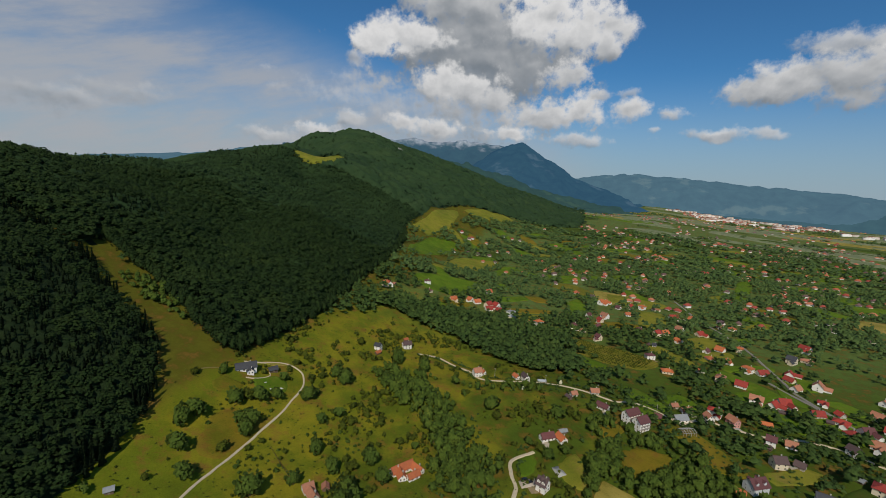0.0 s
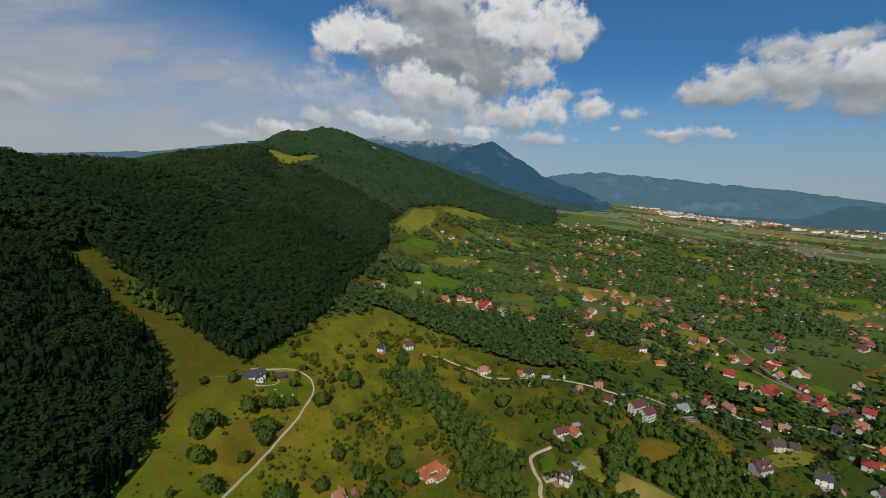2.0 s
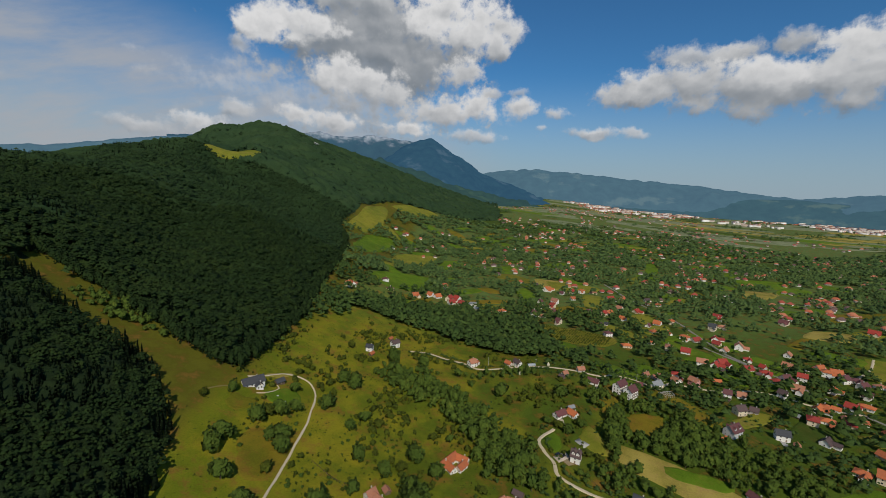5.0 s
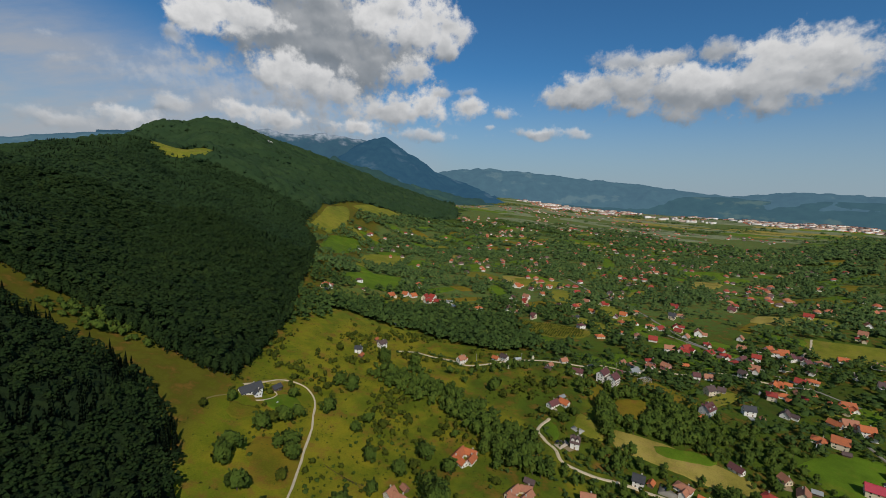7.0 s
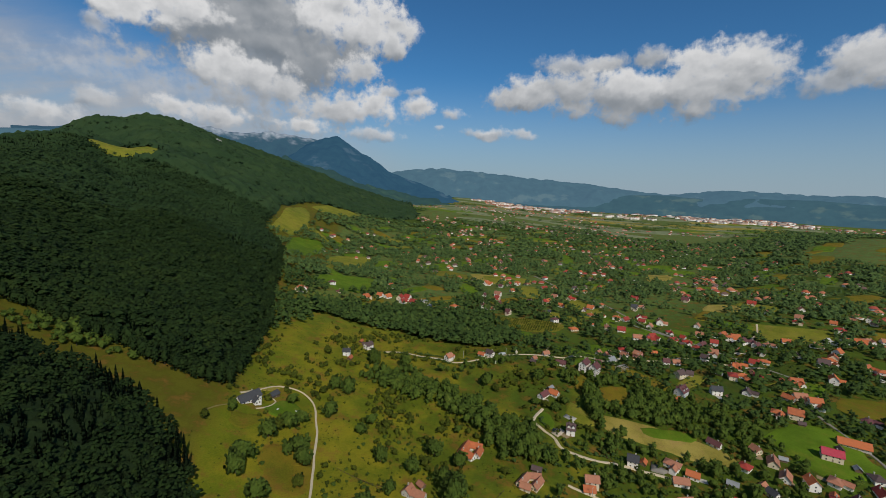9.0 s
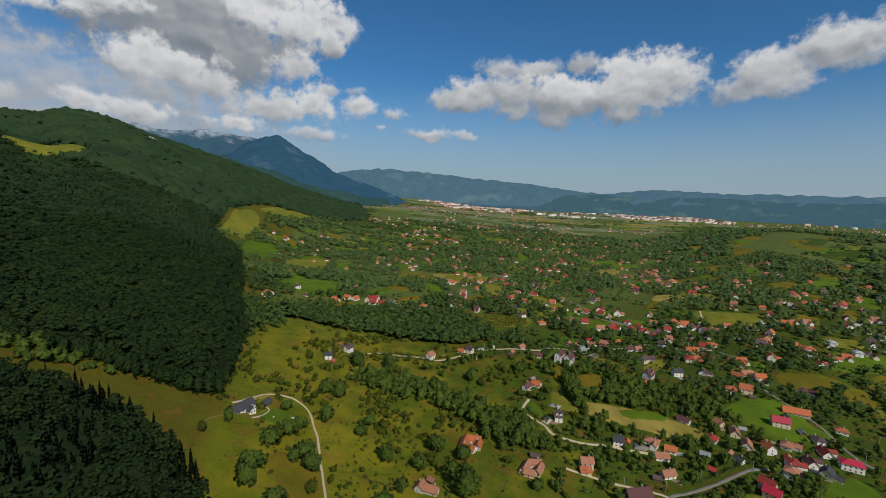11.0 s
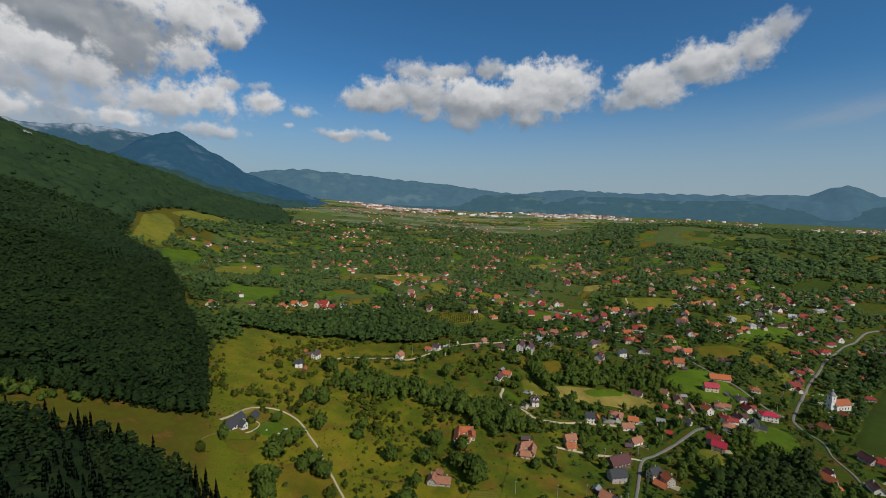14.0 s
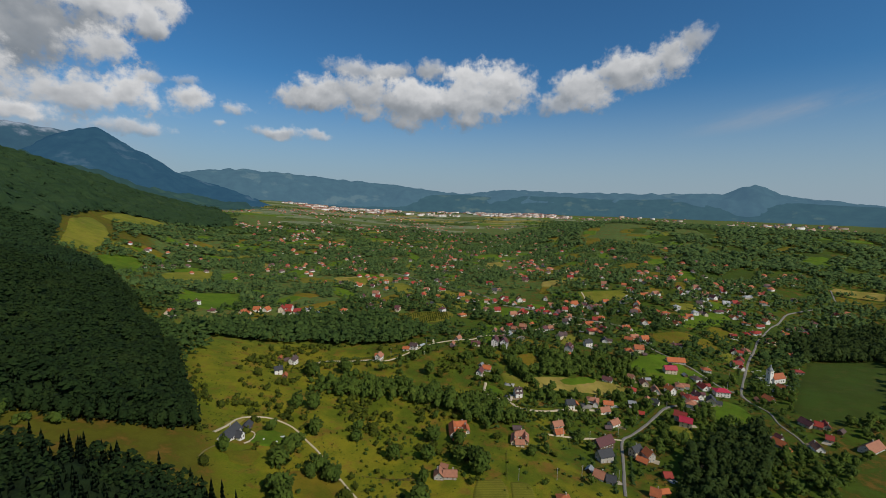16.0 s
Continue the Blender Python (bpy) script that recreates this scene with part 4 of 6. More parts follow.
def greenhouse(x, y, yaw, l=12.0, wd=8.0):
    top = new("greenhouse_frame")
    top.matrix_world = pose(x, y, float(ground(x, y)), 0, 0, yaw)
    tagged(top, "bare grey metal frame of an unglazed greenhouse", "greenhouse")
    for i in range(6):
        b = bmesh.new()
        px = -l / 2 + i * l / 5
        for s in (-1, 1):
            box(b, px - 0.12, s * wd / 2 - 0.12, -0.5, px + 0.12, s * wd / 2 + 0.12, 3.0)
        slab(b, [(px - 0.12, -wd / 2, 3.0), (px + 0.12, -wd / 2, 3.0), (px + 0.12, 0, 4.6), (px - 0.12, 0, 4.6)], 0.25)
        slab(b, [(px - 0.12, 0, 4.6), (px + 0.12, 0, 4.6), (px + 0.12, wd / 2, 3.0), (px - 0.12, wd / 2, 3.0)], 0.25)
        part("arch", b, CONCRETE, top)
    for py, pz in ((-wd / 2, 3.0), (0, 4.6), (wd / 2, 3.0), (-wd / 4, 3.8), (wd / 4, 3.8)):
        part("purlin", box(bmesh.new(), -l / 2, py - 0.1, pz - 0.1, l / 2, py + 0.1, pz + 0.1), CONCRETE, top)


greenhouse(109, 380, 25)
for px, py, s in ((5, 434, 1.0), (-30, 402, 0.8)):
    b = bmesh.new()
    for zz, r0, r1, h in ((0.8, 1.5, 1.7, 1.8), (2.6, 1.7, 0.9, 1.8), (4.0, 0.9, 0.1, 1.0)):
        bmesh.ops.create_cone(b, cap_ends=True, segments=11, radius1=r0, radius2=r1, depth=h, matrix=pose(0, 0, zz))
    for v in b.verts:
        v.co.x += 0.12 * math.sin(7 * v.co.z + v.co.y)
    hay = part("haystack", b, plain("bleached_hay", (0.62, 0.55, 0.38), 0.95, 0.1))
    hay.matrix_world = pose(px, py, float(ground(px, py)) - 0.1) @ Matrix.Scale(s, 4)
    tagged(hay, "pale conical haystack beside the lane", "haystack")
b = bmesh.new()
n = 9
for i in range(n + 1):
    a = math.pi * i / n
    for px in (-4.5, 4.5):
        b.verts.new((px, -1.9 * math.cos(a), 2.1 * math.sin(a)))
b.verts.ensure_lookup_table()
for i in range(n):
    b.faces.new((b.verts[2 * i], b.verts[2 * i + 1], b.verts[2 * i + 3], b.verts[2 * i + 2]))
b.faces.new([b.verts[2 * i] for i in range(n + 1)])
b.faces.new([b.verts[2 * i + 1] for i in range(n + 1)])
tunnel = part("polytunnel", b, plain("grey_film", (0.45, 0.46, 0.46), 0.4))
tunnel.matrix_world = pose(-14, 432, float(ground(-14, 432)) - 0.15, 0, 0, 15)
tagged(tunnel, "small grey plastic polytunnel beside the lane", "polytunnel")


def pole(x, y, yaw):
    top = new("utility_pole")
    top.matrix_world = pose(x, y, float(ground(x, y)), 0, 0, yaw)
    tagged(top, "pale concrete utility pole with a short crossarm", "pole", "utility poles")
    b = bmesh.new()
    bmesh.ops.create_cone(b, cap_ends=True, segments=7, radius1=0.2, radius2=0.12, depth=9.5, matrix=pose(0, 0, 4.2))
    part("shaft", b, CONCRETE, top)
    part("crossarm", box(bmesh.new(), -0.9, -0.07, 8.2, 0.9, 0.07, 8.38), CONCRETE, top)


def stone_heap(x, y, n, spread):
    """A low heap of pale rounded stones."""
    top = new("stone_heap")
    top.matrix_world = pose(x, y, float(ground(x, y)))
    tagged(top, "low heap of pale stones on the lawn", "stones")
    for k in range(n):
        b = bmesh.new()
        bmesh.ops.create_icosphere(b, subdivisions=1, radius=random.uniform(0.35, 0.8), matrix=pose(random.uniform(-spread, spread), random.uniform(-0.6 * spread, 0.6 * spread), 0.2) @ Matrix.Diagonal((1.2, 1, 0.7, 1)))
        for v in b.verts:
            v.co += Vector((random.uniform(-0.08, 0.08), random.uniform(-0.08, 0.08), random.uniform(-0.06, 0.06)))
        part("stone", b, STONE.materials[0], top)


stone_heap(-237.2, 285.8, 7, 1.2)
stone_heap(-224.0, 289.8, 12, 2.4)
stone_heap(-229.0, 283.2, 4, 0.8)
POLES = [(-98, 180), (-52, 163), (1, 194), (-73, 168), (-20, 205), (30, 186), (-30, 148), (66, 190), (112, 186), (-62, 425), (-10, 428), (40, 424), (90, 405), (150, 412), (215, 172), (258, 186), (330, 210)]
for px, py in POLES:
    pole(px, py, random.uniform(-30, 30))


def fence(a, b):
    """A post and rail fence between two points."""
    n = max(2, int(math.hypot(b[0] - a[0], b[1] - a[1]) / 3.0))
    top = new("fence")
    top.matrix_world = pose(a[0], a[1], 0)
    tagged(top, "weathered wooden post and rail fence", "fence")
    pts = [(a[0] + (b[0] - a[0]) * i / n, a[1] + (b[1] - a[1]) * i / n) for i in range(n + 1)]
    pts = [(px - a[0], py - a[1], float(ground(px, py))) for px, py in pts]
    post = flat_mesh("post", box(bmesh.new(), -0.09, -0.09, -0.5, 0.09, 0.09, 1.25), WALL["plank"])
    for p in pts:
        child("post", post, top, pose(*p))
    for hz in (0.55, 1.05):
        for p, q in zip(pts, pts[1:]):
            r = bmesh.new()
            v = [r.verts.new((c[0], c[1], c[2] + hz + dz)) for c in (p, q) for dz in (-0.07, 0.07)]
            r.faces.new((v[0], v[2], v[3], v[1]))
            bmesh.ops.solidify(r, geom=r.faces[:], thickness=0.06)
            part("rail", r, WALL["plank"], top)


fence((-174, 224), (-155, 216))
fence((-188, 233), (-157, 214))
fence((-80, 210), (-105, 184))
fence((79, 367), (89, 351))
fence((77, 352), (88, 354))
fence((-2, 262), (20, 238))


NEAR_A = [(-257.3, 287.5, 47, 19.0, 8.8, 1, 'slate', 'white', 'gable'), (-252.1, 286.7, -43, 8.6, 7.0, 1, 'slate', 'white', 'gable'), (-243.2, 304.6, 57, 9.5, 7, 1, 'slate', 'plank', 'gable'), (-192.9, 416.5, -8, 9.8, 7, 2, 'slate', 'white', 'gable'), (-188.9, 407.6, 70, 8.6, 5, 1, 'orange', 'plank', 'gable'), (-169.9, 445.2, 47, 13.2, 8, 2, 'brown', 'white', 'gable'), (-178.8, 463.8, 61, 7.1, 4, 1, 'orange', 'plank', 'gable'), (-79.9, 420.3, 38, 11.2, 9, 2, 'pink', 'white', 'gable'), (-76.6, 426.9, -33, 11.8, 7, 1, 'orange', 'white', 'gable'), (-39.8, 426.9, -47, 9.9, 6, 1, 'orange', 'white', 'gable'), (-30.4, 424.4, -57, 12.4, 7, 2, 'brown', 'white', 'gable'), (17.5, 409.1, 33, 8.1, 6, 1, 'pink', 'plaster', 'gable'), (37.2, 422.6, 15, 10.4, 7, 1, 'pink', 'plaster', 'gable'), (43.2, 394.4, -33, 14.0, 8, 1, 'maroon', 'white', 'gable'), (65.2, 382.1, 42, 18.9, 10, 3, 'maroon', 'white', 'gable'), (72.1, 372.9, 41, 15.5, 11, 3, 'maroon', 'white', 'gable')]
NEAR_B = [(89.4, 396.0, -12, 7.2, 7, 1, 'maroon', 'plank', 'gable'), (108.4, 401.8, 29, 16.7, 9, 1, 'grey', 'white', 'gable'), (109.7, 430.8, 27, 8.7, 6, 1, 'pink', 'plaster', 'gable'), (119.4, 427.0, 22, 13.2, 7, 1, 'pink', 'plaster', 'gable'), (134.8, 416.0, -78, 11.3, 8, 2, 'pink', 'white', 'gable'), (155.3, 419.7, -62, 12.4, 9, 2, 'pink', 'redwhite', 'gable'), (186.1, 432.6, -5, 10.7, 6, 1, 'orange', 'plank', 'gable'), (175.3, 395.3, -23, 9.0, 9, 2, 'maroon', 'white', 'gable'), (191.0, 398.6, -18, 10.6, 9, 1, 'pink', 'white', 'gable'), (184.0, 367.3, -37, 8.6, 8, 1, 'brown', 'plaster', 'gable'), (139.9, 324.9, 30, 17.5, 12, 2, 'maroon', 'grey', 'dorm'), (108.2, 558.6, 19, 13.7, 10, 2, 'maroon', 'white', 'hip'), (120.5, 520.3, 1, 15.3, 11, 1, 'orange', 'cream', 'hip'), (122.3, 611.2, -26, 6.4, 6, 1, 'slate', 'white', 'gable'), (157.5, 541.7, 2, 16.6, 8, 1, 'orange', 'plaster', 'hip')]
NEAR_C = [(-2.7, 331.8, 36, 15.1, 8, 1, 'maroon', 'white', 'gable'), (8.5, 333.1, -53, 11.5, 8, 1, 'orange', 'white', 'gable'), (-1.8, 275.1, -26, 9.0, 10, 2, 'brown', 'white', 'dorm'), (-142.4, 210.6, 53, 8.5, 8, 1, 'pink', 'plaster', 'gable'), (-136.2, 206.5, -36, 11.4, 7, 1, 'pink', 'plaster', 'gable'), (-229.1, 152.5, 52, 4.6, 3.6, 1, 'grey', 'plank', 'gable'), (238.7, 409.0, -63, 10.7, 9, 2, 'brown', 'white', 'gable'), (240.5, 469.3, 12, 14.9, 10, 1, 'red', 'plaster', 'gable'), (261.6, 475.8, -69, 8.6, 8, 1, 'red', 'plaster', 'gable'), (-87.6, 258.9, -27, 14.5, 7, 1, 'orange', 'white', 'gable'), (-95.3, 248.8, -53, 13.7, 7, 1, 'orange', 'white', 'gable'), (-97.0, 254.8, -124, 19.5, 7, 1, 'orange', 'white', 'gable'), (-87.0, 250.7, 57, 12.0, 6, 1, 'orange', 'white', 'gable'), (-53.9, 221.4, -16, 9.5, 6, 1, 'pink', 'cream', 'gable'), (-64.3, 211.9, -36, 8.9, 6, 1, 'pink', 'cream', 'gable'), (-63.8, 218.1, -137, 15.8, 6, 1, 'pink', 'cream', 'gable')]
NEAR_D = [(-55.3, 214.4, -137, 14.8, 6, 1, 'pink', 'cream', 'gable'), (-14.5, 216.2, -17, 11.9, 8, 2, 'pink', 'cream', 'gable'), (-19.3, 210.4, -18, 9.9, 7, 1, 'orange', 'cream', 'gable'), (30.9, 237.7, -33, 10.0, 9, 2, 'slate', 'white', 'gable'), (70.0, 222.2, -44, 11.3, 7, 1, 'orange', 'white', 'gable'), (56.5, 217.7, -21, 13.8, 8, 1, 'pink', 'white', 'gable'), (46.1, 200.4, -4, 13.7, 8, 1, 'pink', 'white', 'gable'), (2.9, 182.9, -8, 19.5, 10, 2, 'maroon', 'plank', 'gable'), (-12.2, 171.4, -19, 15.7, 10, 2, 'slate', 'plaster', 'gable'), (-40.3, 156.6, -74, 9.2, 9, 1, 'pink', 'white', 'gable'), (-37.1, 149.7, -55, 8.2, 8, 1, 'slate', 'white', 'gable'), (17.1, 162.8, -5, 12.2, 8, 2, 'slate', 'cream', 'gable'), (19.4, 153.1, -108, 9.4, 9, 2, 'orange', 'plaster', 'gable'), (12.0, 153.8, -79, 10.1, 7, 1, 'orange', 'plank', 'gable'), (7.4, 132.6, -37, 7.3, 8, 1, 'red', 'plank', 'gable')]
NEAR_E = [(-25.0, 124.2, -64, 8.1, 9, 1, 'orange', 'white', 'gable'), (-88.0, 150.4, -35, 10.1, 9, 1, 'orange', 'white', 'hip'), (104.2, 169.2, -74, 13.1, 9, 2, 'red', 'plaster', 'gable'), (98.3, 161.6, -68, 13.4, 9, 2, 'crimson', 'cream', 'gable'), (194.2, 170.0, -45, 18.7, 12, 2, 'crimson', 'white', 'hip'), (194.2, 224.2, -39, 17.9, 10, 2, 'crimson', 'cream', 'gable'), (230.7, 235.7, -41, 24, 9, 1, 'orange', 'plaster', 'gable'), (143.2, 241.8, -87, 9.2, 8, 1, 'pink', 'cream', 'gable'), (114.5, 252.7, -69, 13.2, 7, 1, 'maroon', 'white', 'gable'), (180.4, 325.9, -17, 13.4, 9, 2, 'slate', 'white', 'gable'), (244.7, 306.0, -72, 13.3, 8, 1, 'orange', 'plaster', 'gable'), (93.1, 210.8, -46, 9.0, 6, 1, 'grey', 'plank', 'gable'), (112.5, 197.5, -83, 8.7, 7, 1, 'slate', 'white', 'gable'), (84.0, 195.5, -62, 6.4, 6, 1, 'red', 'plank', 'gable'), (266.2, 137.9, -109, 11.7, 6, 1, 'orange', 'plaster', 'gable')]
NEAR_F = [(221.0, 136.3, -112, 13.1, 8, 1, 'orange', 'plaster', 'gable'), (422.8, 172.6, -48, 13.5, 9, 1, 'orange', 'plaster', 'hip'), (344.6, 144.9, -48, 14.2, 9, 1, 'red', 'plaster', 'hip'), (124.8, 99.5, -101, 12.4, 8, 1, 'orange', 'plaster', 'gable'), (134.6, 102.6, -112, 6.7, 7, 1, 'maroon', 'white', 'gable'), (180.6, 95.9, -113, 13.5, 9, 1, 'maroon', 'plaster', 'gable'), (183.2, 88.4, -78, 7.2, 8, 1, 'red', 'plaster', 'gable'), (172.9, 52.9, -12, 24, 10, 1, 'pink', 'grey', 'gable'), (164.0, 76.5, -71, 6.3, 7, 1, 'red', 'plaster', 'gable'), (187.4, 84.3, -153, 12.0, 7, 1, 'red', 'plaster', 'gable')]
for row in NEAR_A + NEAR_B + NEAR_C + NEAR_D + NEAR_E + NEAR_F:
    house(*row)
FAR_A = [(141, 79, 'pink'), (62, 234, 'slate'), (135, 174, 'pink'), (147, 181, 'red'), (117, 225, 'red'), (160, 166, 'slate'), (138, 211, 'pink'), (149, 201, 'pink'), (166, 181, 'maroon'), (144, 227, 'pink'), (171, 202, 'slate'), (192, 187, 'red'), (205, 200, 'slate'), (244, 206, 'pink'), (210, 285, 'orange'), (221, 278, 'orange'), (168, 363, 'slate'), (213, 322, 'slate'), (302, 195, 'red'), (259, 292, 'orange'), (281, 262, 'slate'), (226, 354, 'pink'), (328, 200, 'red'), (145, 434, 'red'), (243, 359, 'orange'), (281, 332, 'pink'), (-157, 545, 'pink'), (263, 358, 'red'), (356, 217, 'red'), (253, 383, 'orange'), (291, 339, 'pink'), (276, 364, 'orange'), (265, 389, 'orange'), (382, 212, 'pink'), (332, 333, 'orange'), (289, 388, 'red'), (194, 479, 'pink'), (264, 424, 'pink'), (302, 389, 'orange'), (208, 477, 'red')]
FAR_B = [(254, 441, 'pink'), (220, 485, 'pink'), (267, 447, 'maroon'), (255, 460, 'pink'), (175, 523, 'slate'), (418, 240, 'red'), (-273, 606, 'pink'), (193, 516, 'red'), (-270, 618, 'pink'), (361, 368, 'slate'), (392, 333, 'red'), (457, 209, 'red'), (412, 316, 'orange'), (376, 373, 'orange'), (-33, 639, 'pink'), (336, 433, 'maroon'), (-75, 648, 'whiteroof'), (327, 446, 'slate'), (387, 378, 'orange'), (297, 487, 'slate'), (323, 464, 'orange'), (353, 433, 'pink'), (341, 447, 'slate'), (250, 532, 'slate'), (315, 477, 'orange'), (18, 645, 'slate'), (438, 315, 'pink'), (-115, 667, 'red'), (477, 234, 'red'), (-219, 667, 'maroon'), (-98, 669, 'red'), (181, 584, 'pink'), (335, 466, 'orange'), (-177, 673, 'orange'), (216, 567, 'pink'), (327, 479, 'pink'), (407, 389, 'pink'), (-82, 676, 'grey'), (230, 565, 'red'), (-119, 682, 'red')]
FAR_C = [(-106, 686, 'red'), (461, 316, 'whiteroof'), (254, 557, 'red'), (-140, 690, 'orange'), (275, 544, 'slate'), (452, 342, 'whiteroof'), (-153, 695, 'orange'), (522, 211, 'orange'), (261, 574, 'red'), (514, 241, 'red'), (-235, 704, 'maroon'), (205, 629, 'pink'), (554, 190, 'red'), (146, 674, 'orange'), (548, 242, 'pink'), (539, 275, 'red'), (564, 214, 'slate'), (66, 719, 'pink'), (281, 619, 'slate'), (580, 201, 'slate'), (-133, 757, 'pink'), (545, 329, 'whiteroof'), (196, 691, 'red'), (172, 703, 'pink'), (302, 630, 'slate'), (592, 252, 'red'), (492, 453, 'red'), (519, 416, 'pink'), (563, 346, 'whiteroof'), (469, 495, 'pink'), (581, 315, 'whiteroof'), (627, 198, 'slate'), (573, 366, 'whiteroof'), (600, 308, 'pink'), (317, 667, 'red'), (465, 541, 'pink'), (571, 392, 'pink'), (321, 679, 'red'), (175, 762, 'pink'), (195, 759, 'pink')]
FAR_D = [(65, 808, 'pink'), (620, 348, 'whiteroof'), (651, 280, 'pink'), (73, 820, 'pink'), (255, 748, 'pink'), (687, 182, 'red'), (613, 390, 'pink'), (409, 656, 'slate'), (662, 311, 'whiteroof'), (488, 595, 'red'), (534, 546, 'pink'), (720, 174, 'red'), (343, 740, 'maroon'), (275, 783, 'pink'), (194, 822, 'pink'), (180, 828, 'pink'), (118, 851, 'slate'), (305, 777, 'pink'), (133, 860, 'slate'), (694, 328, 'whiteroof'), (703, 304, 'whiteroof'), (622, 486, 'red'), (715, 298, 'whiteroof'), (729, 254, 'whiteroof'), (527, 621, 'pink'), (718, 321, 'whiteroof'), (128, 887, 'slate'), (160, 877, 'slate'), (217, 857, 'slate'), (474, 694, 'slate'), (548, 621, 'pink'), (113, 897, 'pink'), (671, 458, 'pink'), (-21, 939, 'maroon'), (513, 680, 'pink'), (768, 303, 'pink'), (516, 705, 'pink'), (-135, 983, 'orange'), (470, 773, 'pink'), (792, 318, 'pink')]
FAR_E = [(-51, 992, 'pink'), (128, 960, 'pink'), (556, 708, 'pink'), (-97, 999, 'orange'), (402, 839, 'pink'), (148, 968, 'pink'), (205, 958, 'pink'), (730, 522, 'red'), (428, 847, 'pink'), (-27, 1026, 'pink'), (517, 796, 'pink'), (135, 999, 'pink'), (777, 497, 'pink'), (121, 1017, 'pink'), (341, 933, 'pink'), (22, 1041, 'pink'), (127, 1028, 'pink'), (-50, 1061, 'pink'), (-208, 1066, 'slate'), (569, 794, 'whiteroof'), (154, 1028, 'pink'), (-178, 1081, 'slate'), (380, 948, 'pink'), (591, 797, 'orange'), (-292, 1086, 'pink'), (904, 301, 'whiteroof'), (5, 1087, 'pink'), (89, 1076, 'pink'), (276, 1018, 'pink'), (8, 1104, 'pink'), (600, 840, 'pink'), (287, 1038, 'pink'), (90, 1101, 'pink'), (941, 297, 'red'), (-262, 1126, 'pink'), (-28, 1131, 'pink'), (601, 858, 'pink'), (-238, 1138, 'yellow'), (618, 846, 'red'), (438, 983, 'orange')]
FAR_F = [(-20, 1140, 'pink'), (-208, 1153, 'yellow'), (8, 1148, 'pink'), (305, 1067, 'pink'), (463, 992, 'pink'), (-81, 1167, 'pink'), (305, 1079, 'pink'), (596, 903, 'pink'), (704, 802, 'pink'), (528, 957, 'pink'), (8, 1169, 'pink'), (-68, 1186, 'pink'), (718, 814, 'maroon'), (549, 964, 'pink'), (-157, 1217, 'red'), (716, 866, 'pink'), (-199, 1225, 'red'), (-130, 1233, 'red'), (-286, 1228, 'pink'), (497, 1061, 'pink'), (-171, 1248, 'red'), (-281, 1243, 'red'), (493, 1079, 'orange'), (636, 982, 'pink'), (854, 763, 'pink'), (-317, 1257, 'pink'), (-241, 1268, 'pink'), (528, 1094, 'pink'), (889, 762, 'pink'), (677, 999, 'pink'), (872, 806, 'pink'), (672, 1016, 'red'), (303, 1235, 'red'), (828, 893, 'pink'), (596, 1097, 'orange'), (619, 1093, 'whiteroof'), (327, 1260, 'red'), (1029, 658, 'pink'), (344, 1257, 'red'), (356, 1264, 'red')]
FAR_G = [(198, 1333, 'slate'), (423, 1257, 'pink'), (447, 1256, 'pink'), (207, 1349, 'slate'), (863, 976, 'pink'), (218, 1360, 'whiteroof'), (604, 1197, 'pink'), (289, 1350, 'pink'), (913, 949, 'slate'), (-215, 1425, 'pink'), (-185, 1438, 'pink'), (422, 1320, 'pink'), (389, 1346, 'pink'), (501, 1302, 'pink'), (-163, 1464, 'pink'), (837, 1085, 'pink'), (467, 1350, 'pink'), (598, 1283, 'orange'), (-43, 1485, 'pink'), (488, 1346, 'orange'), (653, 1264, 'red'), (518, 1356, 'pink'), (308, 1451, 'whiteroof'), (180, 1500, 'pink'), (884, 1137, 'pink'), (829, 1203, 'pink'), (616, 1358, 'pink'), (764, 1297, 'pink'), (37, 1586, 'pink'), (294, 1554, 'pink'), (213, 1579, 'pink'), (707, 1386, 'maroon'), (143, 1623, 'pink'), (-47, 1668, 'pink'), (741, 1419, 'pink'), (894, 1344, 'whiteroof'), (199, 1696, 'pink'), (58, 1719, 'pink'), (674, 1532, 'pink'), (471, 1660, 'pink')]
FAR_H = [(587, 1623, 'pink'), (-102, 1794, 'pink'), (319, 1783, 'slate'), (133, 1868, 'pink'), (-109, 1901, 'pink'), (856, 1663, 'pink'), (779, 1729, 'pink'), (819, 1711, 'pink'), (894, 1694, 'pink'), (1003, 1636, 'pink'), (78, 2035, 'pink'), (-21, 2119, 'pink')]
